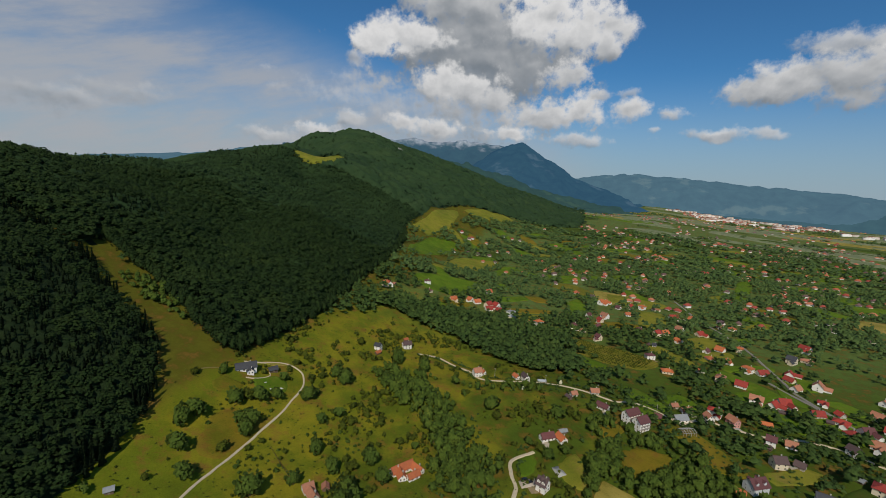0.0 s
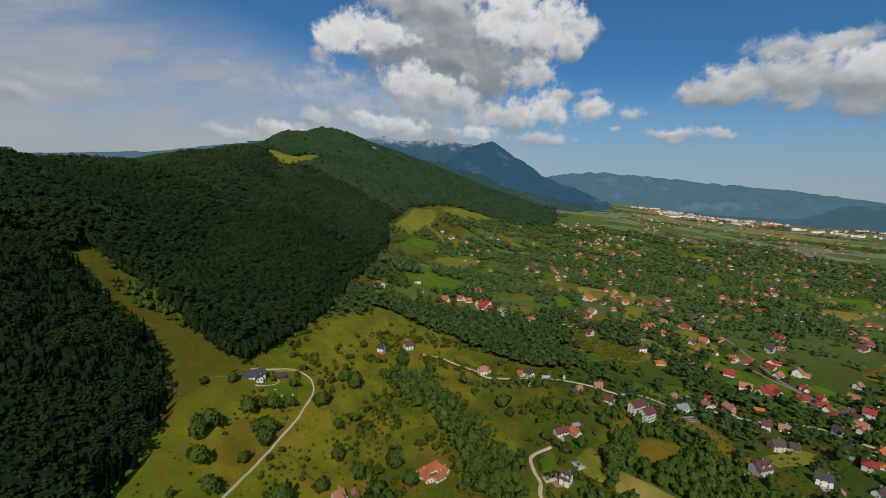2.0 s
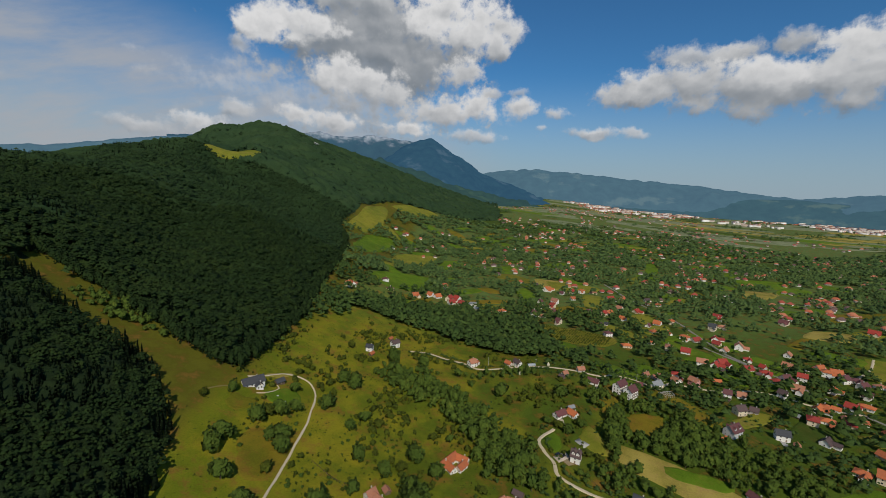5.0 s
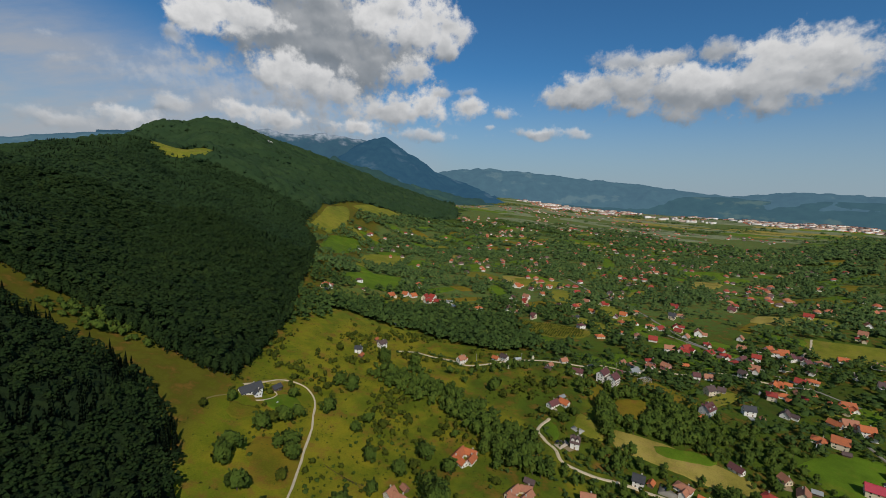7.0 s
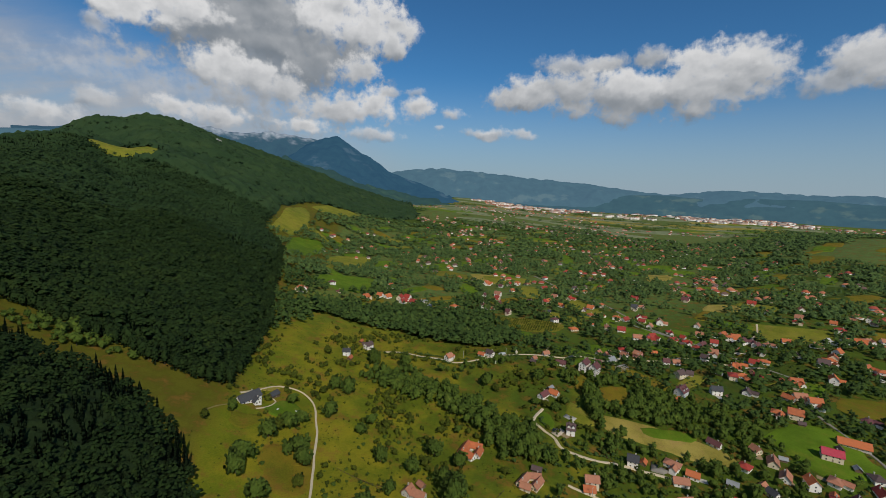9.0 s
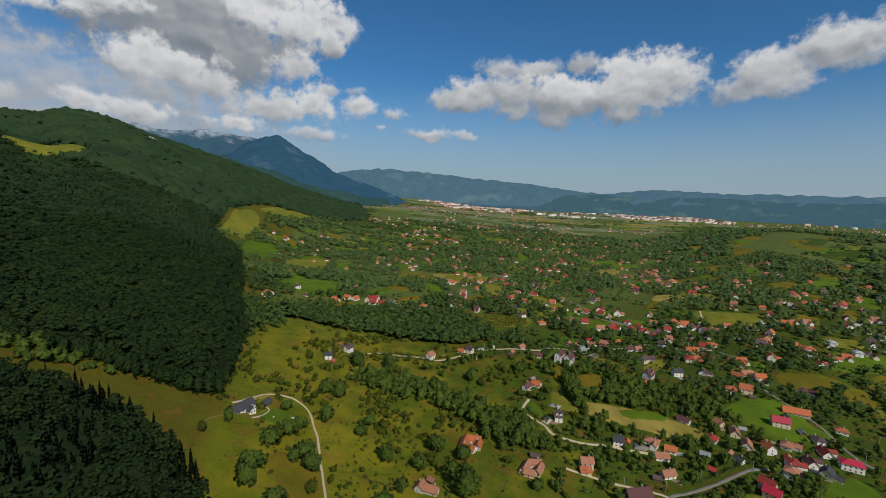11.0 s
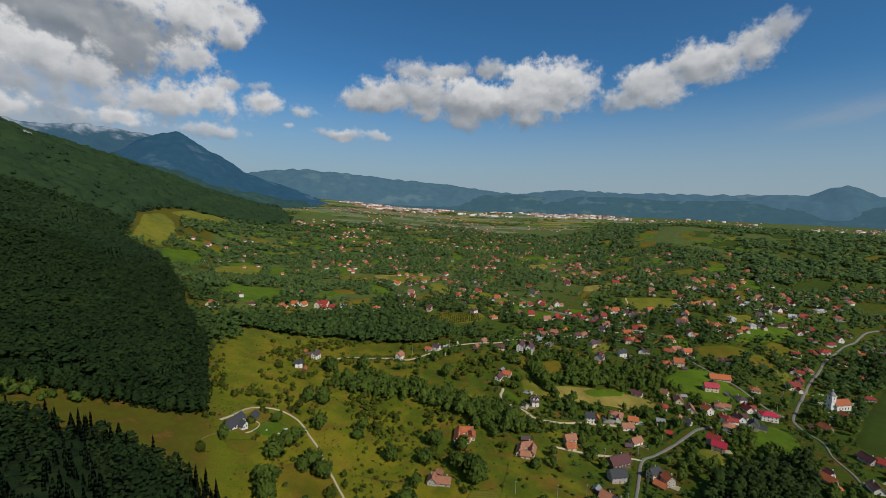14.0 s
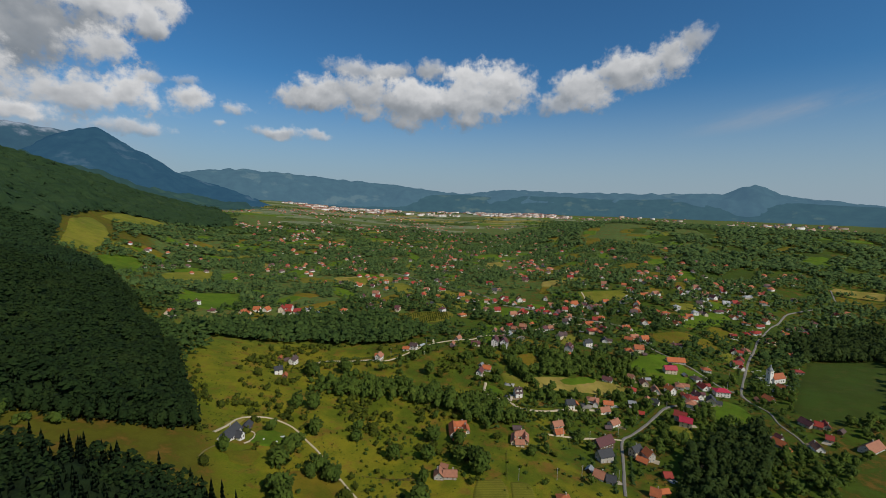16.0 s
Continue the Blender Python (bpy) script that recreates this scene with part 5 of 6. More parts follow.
FAR_I = [(909, 764, 'pink'), (796, 649, 'pink'), (752, 538, 'red'), (775, 528, 'red'), (688, 468, 'red'), (744, 476, 'pink'), (683, 434, 'whiteroof'), (634, 393, 'pink'),
         (603, 411, 'pink'), (584, 392, 'whiteroof'), (608, 363, 'slate'), (591, 341, 'slate'), (469, 350, 'whiteroof'), (477, 313, 'slate'), (407, 339, 'pink'), (440, 429, 'whiteroof'),
         (405, 416, 'slate'), (484, 420, 'pink'), (500, 423, 'pink'), (676, 629, 'red'), (592, 567, 'pink'), (483, 506, 'pink'), (706, 887, 'pink'), (733, 823, 'pink'),
         (630, 841, 'red'), (558, 755, 'pink'), (566, 723, 'pink'), (429, 677, 'whiteroof'), (523, 771, 'slate'), (513, 812, 'red'), (589, 915, 'pink'), (870, 1239, 'pink'),
         (258, 306, 'pink'), (404, 354, 'pink'), (378, 307, 'orange'), (516, 304, 'slate'), (952, 653, 'pink'), (909, 595, 'pink'), (878, 534, 'pink'), (795, 470, 'pink'),
         (771, 434, 'pink'), (695, 381, 'pink'), (806, 596, 'pink'), (652, 527, 'pink')]
OUTER = []
random.seed(8)
for hx, hy, tone in FAR_I + FAR_A + FAR_B + FAR_C + FAR_D + FAR_E + FAR_F + FAR_G + FAR_H:
    if math.hypot(hx + 150, hy) > 880:
        OUTER.append((hx, hy))
        HOUSES.append((hx, hy, 11))
        continue
    grown = 0.95 + 0.35 * min(1.0, math.hypot(hx, hy) / 900)
    l, wd, turn = random.uniform(7.6, 10.8) * grown, random.uniform(6.4, 8.0) * grown, random.choice((-48, -30, 20, 42, 58)) + random.uniform(-8, 8)
    if tone == "pink":
        tone = random.choice(("pink", "orange", "orange", "red", "pink"))
    if tone == "slate":
        tone = random.choice(("brown", "maroon", "slate", "pink"))
    wing = random.random() < 0.55
    house(hx, hy, turn, l, wd, random.choice((1, 1, 2)), tone, random.choice(("white", "white", "cream", "white", "white")), random.choice(("gable", "gable", "hip")), 1, wing)

# more cottages along the village lanes and up the valley
random.seed(91)
more = 0
while more < 330:
    a, r = radians(random.uniform(-6, 74)), 600 + 1370 * random.random() ** 0.8
    hx, hy = -150 + r * math.sin(a), r * math.cos(a)
    if a > 0.85 and r > 1250 or hx < foot(hy) + 95 or float(fbm(hx, hy, 75, 44)) < 0.55 or inside([hx], [hy], WOOD)[0]:
        continue
    if min(math.hypot(hx - p[0], hy - p[1]) - 0.6 * p[2] for p in HOUSES) < 9 or any(bool(inside(hx, hy, f)) for f in FIELDS):
        continue
    if min(float(near_line(np.array([hx]), np.array([hy]), q)[0]) for q, _w in LANES) < 8:
        continue
    more += 1
    if r > 880:
        OUTER.append((hx, hy))
        HOUSES.append((hx, hy, 11))
    else:
        house(hx, hy, random.choice((-48, -30, 20, 42, 58)) + random.uniform(-8, 8), random.uniform(7.6, 10.8), random.uniform(6.2, 7.8), random.choice((1, 1, 2)), random.choice(("orange", "pink", "red", "orange", "maroon", "brown")), random.choice(("white", "white", "cream")), random.choice(("gable", "gable", "hip")), 1, random.random() < 0.5)

# outbuildings behind the cottages
for hx, hy, l in HOUSES[6:190:3]:
    a = random.uniform(0, 6.28)
    sx, sy = hx + (l * 0.7 + 4.5) * math.cos(a), hy + (l * 0.7 + 4.5) * math.sin(a)
    if min(math.hypot(sx - p[0], sy - p[1]) - 0.5 * p[2] for p in HOUSES) > 2.5 and min(float(near_line(np.array([sx]), np.array([sy]), q)[0]) for q, _w in LANES) > 6:
        house(sx, sy, random.uniform(-60, 60), random.uniform(4.5, 6.5), random.uniform(3.4, 4.4), 1, random.choice(("pink", "orange", "grey", "brown", "pink")), "plank", "gable", 0)

# trodden and paved yards in front of the houses
random.seed(77)
YARD = [plain("yard_gravel", (0.46, 0.38, 0.27), 0.95, 0.1, 0.8, 0.4), CONCRETE, plain("trodden_earth", (0.30, 0.22, 0.12), 0.95, 0.1, 0.8, 0.4)]
for hx, hy, l in HOUSES[14:150:2]:
    a, r = random.uniform(0, 6.28), 0.5 * l + 2.0
    px, py, u, v = hx + r * math.cos(a), hy + r * math.sin(a), random.uniform(2.5, 4.5), random.uniform(2.0, 3.2)
    c, s = math.cos(a), math.sin(a)
    ring = [(px + i * u * c - j * v * s, py + i * u * s + j * v * c) for i, j in ((-1, -1), (1, -1), (0.8, 1), (-1, 0.9))]
    if px < -60 or min(math.hypot(px - q[0], py - q[1]) - 0.5 * q[2] for q in HOUSES if q[0] != hx) < 4.5:
        continue
    ring3 = [Vector((qx, qy, float(ground(qx, qy)) + 0.1)) for qx, qy in ring]
    part_ = slab(bmesh.new(), ring3, 0.7)
    o = part("yard", part_, random.choice(YARD))
    tagged(o, "small trodden yard beside a village house", "yard", kind="structure")


# ---- trees ----
OCTA = np.array([(1, 0, 0), (-1, 0, 0), (0, 1, 0), (0, -1, 0), (0, 0, 1), (0, 0, -1)], float)
OCTF = np.array([(0, 2, 4), (2, 1, 4), (1, 3, 4), (3, 0, 4), (2, 0, 5), (1, 2, 5), (3, 1, 5), (0, 3, 5)])
rng = np.random.default_rng(5)


CAPF = OCTF[:4]


def crown(n, rad, half, mid, lump=0.36, low=-0.75, cap=False, core=True):
    """A leafy head of n uneven clumps about the height mid: verts, faces, normals."""
    v, f = [], []
    lean, ph = rng.normal(0, 0.14, 2), rng.uniform(0, 6.28, 3)
    for i in range(n):
        k = (i + 0.5) / n
        z = low + (1 - low) * k
        ring = math.sqrt(max(0.0, 1 - z * z))
        a = 2.39996 * i + rng.normal(0, 0.35)
        r = rng.uniform(0.62, 1.02) * (1 + 0.20 * math.sin(2 * a + ph[0]) + 0.15 * math.sin(3 * a + ph[1] + 2.5 * z) + 0.10 * math.sin(4 * z + ph[2]))
        c = np.array([ring * math.cos(a) * r * rad + lean[0] * z * rad, ring * math.sin(a) * r * rad + lean[1] * z * rad, mid + z * r * half])
        s = lump * rad * rng.uniform(0.7, 1.35, 3)
        if cap:
            t = rng.uniform(0, 6.283)
            q = np.array([(math.cos(t), -math.sin(t), 0), (math.sin(t), math.cos(t), 0), (0, 0, 1)])
            v.append((OCTA[:5] * rng.uniform(0.75, 1.25, (5, 1)) * s) @ q.T + c)
            f.append(CAPF + 5 * i)
            continue
        q, _ = np.linalg.qr(rng.normal(size=(3, 3)))
        v.append((OCTA * rng.uniform(0.75, 1.2, (6, 1)) * s) @ q.T + c)
        f.append(OCTF + 6 * i)
    if core:
        levels = (0.0, 0.6) if cap else (-0.7, 0.0, 0.6)
        pts = [(0.68 * rad * math.sqrt(1 - z * z) * math.cos(1.047 * i) + lean[0] * z * rad, 0.68 * rad * math.sqrt(1 - z * z) * math.sin(1.047 * i) + lean[1] * z * rad, mid + 0.8 * half * z) for z in levels for i in range(6)]
        pts.append((lean[0] * rad, lean[1] * rad, mid + 0.82 * half))
        b, tris, top = sum(len(q) for q in v), [], len(levels) * 6
        for k in range(len(levels) - 1):
            for i in range(6):
                p, q = k * 6 + i, k * 6 + (i + 1) % 6
                tris += [(p, q, q + 6), (p, q + 6, p + 6)]
        tris += [(top - 6 + i, top - 6 + (i + 1) % 6, top) for i in range(6)]
        v.append(np.array(pts) * rng.uniform(0.96, 1.04, (len(pts), 1)))
        f.append(np.array(tris) + b)
    v = np.vstack(v)
    soft = (v - (0, 0, mid - 0.35 * half)) / (rad, rad, half)
    soft /= np.linalg.norm(soft, axis=1)[:, None] + 1e-6
    soft = soft + rng.normal(0, 0.28, soft.shape) + (0, 0, 0.12)
    return v, np.vstack(f), soft / np.linalg.norm(soft, axis=1)[:, None]


def spire(height, rad, tiers, sides=7):
    """A spruce: tiers of drooping, jagged branches."""
    v, f = [], []
    for k in range(tiers):
        lo, up = 0.10 + 0.86 * k / tiers, 0.10 + 0.86 * (k + 1.7) / tiers
        r = rad * (1 - lo) ** 0.85
        a0, b = rng.uniform(0, 6), len(v)
        v.append((rng.normal(0, 0.06), rng.normal(0, 0.06), min(1.0, up) * height))
        for i in range(sides):
            a = a0 + 6.283 * i / sides
            q = r * rng.uniform(0.65, 1.15)
            v.append((q * math.cos(a), q * math.sin(a), (lo - 0.03 * rng.uniform(0, 1)) * height))
        v.append((0, 0, (lo + 0.06) * height))
        for i in range(sides):
            f += [(b, b + 1 + i, b + 1 + (i + 1) % sides), (b + sides + 1, b + 1 + (i + 1) % sides, b + 1 + i)]
    return np.array(v), np.array(f), None


def stem(height, rad, sides=5):
    v, f = [], []
    for z, r in ((-0.8, 1.25), (height * 0.5, 0.8), (height, 0.35)):
        for i in range(sides):
            a = 6.283 * i / sides
            v.append((r * rad * math.cos(a), r * rad * math.sin(a), z))
    for k in range(2):
        for i in range(sides):
            a, b = k * sides + i, k * sides + (i + 1) % sides
            f += [(a, b, b + sides), (a, b + sides, a + sides)]
    return np.array(v), np.array(f), None


def stamp(shapes, x, y, z, size, tall):
    """Copies of the shapes at the places, joined: verts, faces, normals."""
    which, turn = rng.integers(0, len(shapes), len(x)), rng.uniform(0, 6.283, len(x))
    V, F, N, base = [], [], [], 0
    for k, (v, f, nv) in enumerate(shapes):
        m = np.nonzero(which == k)[0]
        if not len(m):
            continue
        c, s = np.cos(turn[m])[:, None], np.sin(turn[m])[:, None]
        sx = size[m][:, None]
        long_, wide = sx * rng.uniform(0.85, 1.3, len(m))[:, None], sx * rng.uniform(0.8, 1.1, len(m))[:, None]
        px = v[:, 0] * c * long_ - v[:, 1] * s * wide + x[m][:, None]
        py = v[:, 0] * s * long_ + v[:, 1] * c * wide + y[m][:, None]
        pz = v[:, 2] * tall[m][:, None] + z[m][:, None]
        V.append(np.stack([px, py, pz], -1).reshape(-1, 3))
        F.append((f[None] + base + (np.arange(len(m)) * len(v))[:, None, None]).reshape(-1, 3))
        base += len(m) * len(v)
        if nv is not None:
            N.append(np.stack([nv[:, 0] * c - nv[:, 1] * s, nv[:, 0] * s + nv[:, 1] * c, nv[:, 2] + 0 * c], -1).reshape(-1, 3))
    return np.vstack(V), np.vstack(F), np.vstack(N) if N else None


def stand(name, shapes, x, y, size, tall, mat, label, category, trunk=None, smooth=True):
    """Many trees as one thing; with trunk (height, radius), their stems as a part."""
    z = ground(x, y)
    V, F, N = stamp(shapes, x, y, z, size, tall)
    ob = new(name, raw_mesh(name, V, F, mat, smooth, normals=N))
    tagged(ob, label, category, kind="stuff")
    if trunk:
        t = new("trunks", raw_mesh("trunks", *stamp([stem(*trunk)], x, y, z, size, tall)[:2], BARK))
        t.parent = ob
        tagged(t, kind="stuff")
    return ob


def domes(x, y, cell, rise, uneven, seed):
    """Rounded tree heads packed side by side, one in each uneven cell: height over their common foot."""
    ci, cj = np.floor(x / cell), np.floor(y / cell)

    def h(a, b, k):
        q = np.sin(a * 127.1 + b * 311.7 + (seed + k) * 74.7) * 43758.5453
        return q - np.floor(q)
    out = np.full(np.shape(x), -1.0 * rise)
    for u in (-1, 0, 1):
        for v in (-1, 0, 1):
            a, b = ci + u, cj + v
            r = cell * (0.48 + 0.22 * h(a, b, 3))
            d2 = ((x - (a + 0.15 + 0.7 * h(a, b, 1)) * cell) ** 2 + (y - (b + 0.15 + 0.7 * h(a, b, 2)) * cell) ** 2) / r ** 2
            out = np.maximum(out, np.where(d2 < 1, rise * (1.5 * np.sqrt(np.maximum(0, 1 - d2)) - 0.5) + uneven * (h(a, b, 4) - 0.5), -9.0))
    return out


def canopy(parent, mat, outline, x0, x1, y0, y1, gap, height, swing, inset, cell, ok_at=None):
    """The closed leaf roof of a wood: tree heads side by side, roughened by clumps of leaves."""
    a, b = np.meshgrid(np.arange(x0, x1, gap), np.arange(y0, y1, gap))
    a, b = a + rng.uniform(-0.3, 0.3, a.shape) * gap, b + rng.uniform(-0.3, 0.3, a.shape) * gap
    rim = step(near_line(a, b, outline + outline[:1]), inset - 2, inset + 16)
    for hole in (list(CLEARING), list(CLEARING_TOP)):
        rim = rim * step(near_line(a, b, hole + hole[:1]), 0, 12)
    heads = domes(a, b, cell, 0.4 * cell, 0.3 * cell, 2) + 0.35 * domes(a, b, 0.37 * cell, 0.16 * cell, 0.1 * cell, 7)
    z = ground(a, b) + height * (0.12 + 0.88 * rim) + rim * (heads + swing * (fbm(a, b, 6 * cell, 31) + 0.5 * rng.random(a.shape) - 0.75))
    i = np.arange(a.size).reshape(a.shape)
    q = np.stack([i[:-1, :-1], i[:-1, 1:], i[1:, 1:], i[1:, :-1]], -1).reshape(-1, 4)
    mx, my = a.ravel()[q].mean(1), b.ravel()[q].mean(1)
    ok = inside(mx, my, outline) & (near_line(mx, my, outline + outline[:1]) > inset)
    if ok_at:
        ok &= ok_at(mx, my)
    for hole in (list(CLEARING), list(CLEARING_TOP)):
        ok &= ~inside(mx, my, hole) & (near_line(mx, my, hole + hole[:1]) > 1)
    q = q[ok]
    used, back = np.unique(q, return_inverse=True)
    ob = new("leaf_layer", raw_mesh("leaf_layer", np.stack([a, b, z], -1).reshape(-1, 3)[used], back.reshape(q.shape), mat, True))
    ob.parent = parent
    tagged(ob, kind="stuff")


def scatter(x0, x1, y0, y1, gap):
    """Jittered places on a grid."""
    a, b = np.meshgrid(np.arange(x0, x1, gap), np.arange(y0, y1, gap))
    a = a + 0.5 * gap * (np.arange(a.shape[0]) % 2)[:, None]
    return (a + rng.uniform(-0.42, 0.42, a.shape) * gap).ravel(), (b + rng.uniform(-0.42, 0.42, b.shape) * gap).ravel()


def keep(m, *arrays):
    return [a[m] for a in arrays]


GROVES = [[(-180, 370), (-147, 381), (-115, 355), (-80, 338), (-50, 290), (-32, 251), (-26, 240), (-46, 231), (-62, 250), (-81, 286), (-107, 319), (-146, 342)],
          [(-282, 520), (-242, 580), (-163, 621), (-73, 608), (15, 580), (27, 483), (-15, 456), (-53, 466), (-89, 482), (-130, 513), (-220, 537)],
          [(101, 335), (119, 290), (107, 261), (43, 286)], [(-30, 108), (43, 136), (108, 135), (146, 122), (108, 99), (30, 81), (-27, 74)],
          [(497, 193), (570, 177), (649, 120), (454, 81), (383, 146)], [(38, 331), (54, 354), (46, 304), (35, 277), (20, 290)], [(-317, 716), (-277, 709), (-135, 891), (-162, 932), (-304, 810)],
          [(176, 338), (256, 385), (277, 324), (230, 304)], [(148, 446), (223, 466), (230, 439), (162, 421)], [(-338, 1188), (-202, 1350), (0, 1404), (0, 1472), (-243, 1552), (-344, 1296)]]
OPEN = [[(-251, 181), (-289, 236), (-274, 285), (-271, 432), (-230, 526), (-147, 509), (-8, 459), (-20, 414), (-88, 389), (-181, 387), (-104, 340), (-80, 274), (-54, 189), (-81, 122), (-216, 122)],
        [(-85, 381), (15, 409), (30, 374), (16, 323), (31, 279), (-23, 250), (-38, 302), (-59, 340)]]

# the beech forest on the flank
x, y = scatter(-1160, -262, -80, 1215, 5.7)
m = inside(x, y, WOOD) & ~inside(x, y, list(CLEARING)) & ~inside(x, y, list(CLEARING_TOP)) & (y > 160 - (x + 567) * 0.5) & (foot(y) - x < 860)
m &= (np.hypot(x + 150, y) < 760) | (rng.random(len(x)) < 0.45)
x, y = keep(m, x, y)
rim = near_line(x, y, WOOD[:21]) < 13
tall = (0.8 + 0.45 * rng.random(len(x))) * (0.8 + 0.4 * fbm(x, y, 60, 3))
dist = np.hypot(x + 150, y)
conifer = (fbm(x, y, 70, 8) + 0.25 * step(-x, 650, 950) > 0.72) & ~rim & (rng.random(len(x)) < 0.8)
near_ = (dist < 760) & ~conifer
size = 0.95 + 0.35 * rng.random(len(x))
wood = stand("beech_forest", [crown(12, 3.8, 4.0, 10.4, 0.40, -0.1, True) for _ in range(9)], *keep(near_ & ~rim, x, y, size, tall), BEECH, "dense dark green beech forest covering the steep hillside", "forest")
stand("forest_edge", [crown(34, 3.3, 6.8, 6.8, 0.28, -0.97) for _ in range(6)], *keep((dist < 1100) & rim, x, y, size, tall * 0.9), BEECH, "leafy forest edge reaching down to the meadow", "forest", (6, 0.2))
stand("upper_beech_forest", [crown(8, 4.7, 4.8, 9.4, 0.42, -0.1, True) for _ in range(8)], *keep((dist >= 760) & ~conifer & ~((dist < 1100) & rim), x, y, size, tall), BEECH_HAZE, "beech forest on the upper slope", "forest")
stand("mixed_spruces", [spire(18, 2.6, 6, 6) for _ in range(6)], *keep(conifer, x, y, 0.8 + 0.4 * rng.random(len(x)), 0.75 + 0.35 * rng.random(len(x))), SPRUCE, "dark spruces mixed into the beech forest", "forest", smooth=False)
canopy(wood, BEECH, WOOD, -700, -262, -80, 620, 3.0, 8.6, 1.6, 6, 8.0, lambda a, b: np.hypot(a + 150, b) < 540)
canopy(wood, BEECH_HAZE, WOOD, -1160, -262, -80, 1215, 4.2, 8.8, 1.6, 6, 9.5, lambda a, b: np.hypot(a + 150, b) >= 536)

# the far wooded flanks
x, y = scatter(-1750, 270, 1160, 4000, 18.5)
m = inside(x, y, WOOD) & ~inside(x, y, list(CLEARING)) & ~inside(x, y, list(CLEARING_TOP)) & ((y >= 1215) | (foot(y) - x >= 860)) & (foot(y) - x < 1450)
m &= rng.random(len(x)) < 0.5
x, y = keep(m, x, y)
far_heads = [crown(4, 7.4, 6.0, 6.6, 0.52, -0.1, True) for _ in range(10)]
far_wood = stand("far_forest", far_heads, x, y, 0.9 + 0.4 * rng.random(len(x)), 0.75 + 0.5 * rng.random(len(x)), FLANK_HAZE, "distant forest clothing the long ridge", "forest")
canopy(far_wood, FLANK_HAZE, [(a, b) for a, b in WOOD[:26]] + [(-1500, 4455), (-1500, 1205), (-1160, 1205), (-460, 1205)], -1500, 350, 1205, 4000, 10.0, 9.0, 3.0, 10, 24.0)

# the spruce stand beside the pasture
x, y = scatter(-580, -226, -80, 308, 4.6)
m = inside(x, y, STAND) & (y > 30)
x, y = keep(m, x, y)
young = [spire(14, 2.3, 7) for _ in range(6)]
tall = (0.75 + 0.5 * rng.random(len(x))) * (0.8 + 0.4 * fbm(x, y, 30, 2))
leafy = fbm(x, y, 26, 12) + 0.2 * (rng.random(len(x)) - 0.5) > 0.50
pines = stand("spruce_stand", young, *keep(~leafy, x, y, 0.85 + 0.35 * rng.random(len(x)), tall), SPRUCE, "dense stand of dark young spruces beside the pasture", "forest", smooth=False)
canopy(pines, SPRUCE, STAND, -580, -226, 30, 308, 2.2, 6.6, 1.6, 4, 5.4)
stand("stand_beeches", [crown(12, 2.8, 3.8, 8, 0.42, -0.1, True, False) for _ in range(6)], *keep(leafy, x, y, 0.8 + 0.4 * rng.random(len(x)), tall), BEECH, "broadleaf trees among the dark spruces", "forest")


def clear(x, y, gap=0.0):
    """Where no field, lane or house stands."""
    ok = np.ones(len(x), bool)
    for f in FIELDS:
        ok &= ~inside(x, y, f)
    for pts, wd in LANES:
        ok &= near_line(x, y, pts) > wd / 2 + 3.6 + gap
    for hx, hy, l in HOUSES:
        ok &= np.hypot(x - hx, y - hy) > 0.62 * l + 3.2 + gap
    return ok


def any_of(x, y, polys):
    m = np.zeros(len(x), bool)
    for p in polys:
        m |= inside(x, y, p)
    return m


# groves, belts and village trees
x, y = scatter(-445, 1020, 54, 1215, 6.8)
az_ = np.degrees(np.arctan2(x + 150, y + 40))
grove = any_of(x, y, GROVES)
thick = fbm(x, y, 75, 6) + 0.35 * (fbm(x, y, 24, 9) - 0.5)
dist = np.hypot(x + 150, y)
lone = rng.random(len(x)) < 0.06
village = ~any_of(x, y, OPEN) & ((thick > 0.49 - 0.05 * step(dist, 420, 900) - 0.07 * step(x, 40, 160) + 0.03 * step(dist, 900, 1100)) & (rng.random(len(x)) < 0.94) | lone)
m = ~inside(x, y, WOOD) & ~inside(x, y, STAND) & (grove & (rng.random(len(x)) < 0.8) | village) & (az_ < 88) & ((x > -262) | (y > 300)) & ((dist < 480) | (rng.random(len(x)) < 0.62))
x, y, grove, dist = keep(m, x, y, grove, dist)
gx2, gy2 = scatter(-300, 640, 60, 640, 5.2)
m = any_of(gx2, gy2, GROVES[:6]) & (rng.random(len(gx2)) < 0.75)
x, y = np.concatenate([x, gx2[m]]), np.concatenate([y, gy2[m]])
grove, dist = np.concatenate([grove, np.ones(m.sum(), bool)]), np.hypot(x + 150, y)
m = clear(x, y, 1.4 * (dist < 430))
x, y, grove, dist = keep(m, x, y, grove, dist)
size = np.where(grove, 1.0, 0.82) * (0.62 + 0.75 * rng.random(len(x)) ** 1.4) * np.where(dist < 480, 1.0, 1.30)
tall = size * (0.8 + 0.55 * rng.random(len(x)))
# two eastern groves take the darker leaves that stand in for lens falloff
dim_grove = any_of(x, y, GROVES[3:5])
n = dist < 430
stand("brookside_alders", [crown(18, 3.5, 4.2, 5.0, 0.32, -0.6) for _ in range(6)], *keep(dim_grove, x, y, size, tall), HEDGE_DIM, "dark alders crowding the brook below the village", "trees", (4, 0.16))
x, y, size, tall, dist, n = keep(~dim_grove, x, y, size, tall, dist, n)
stand("grove_trees", [crown(20, 3.5, 3.9, 4.8, 0.31, -0.6) for _ in range(9)], *keep(n, x, y, size, tall), HEDGE, "dark leafy trees in belts and groves between the meadows", "trees", (4, 0.16))
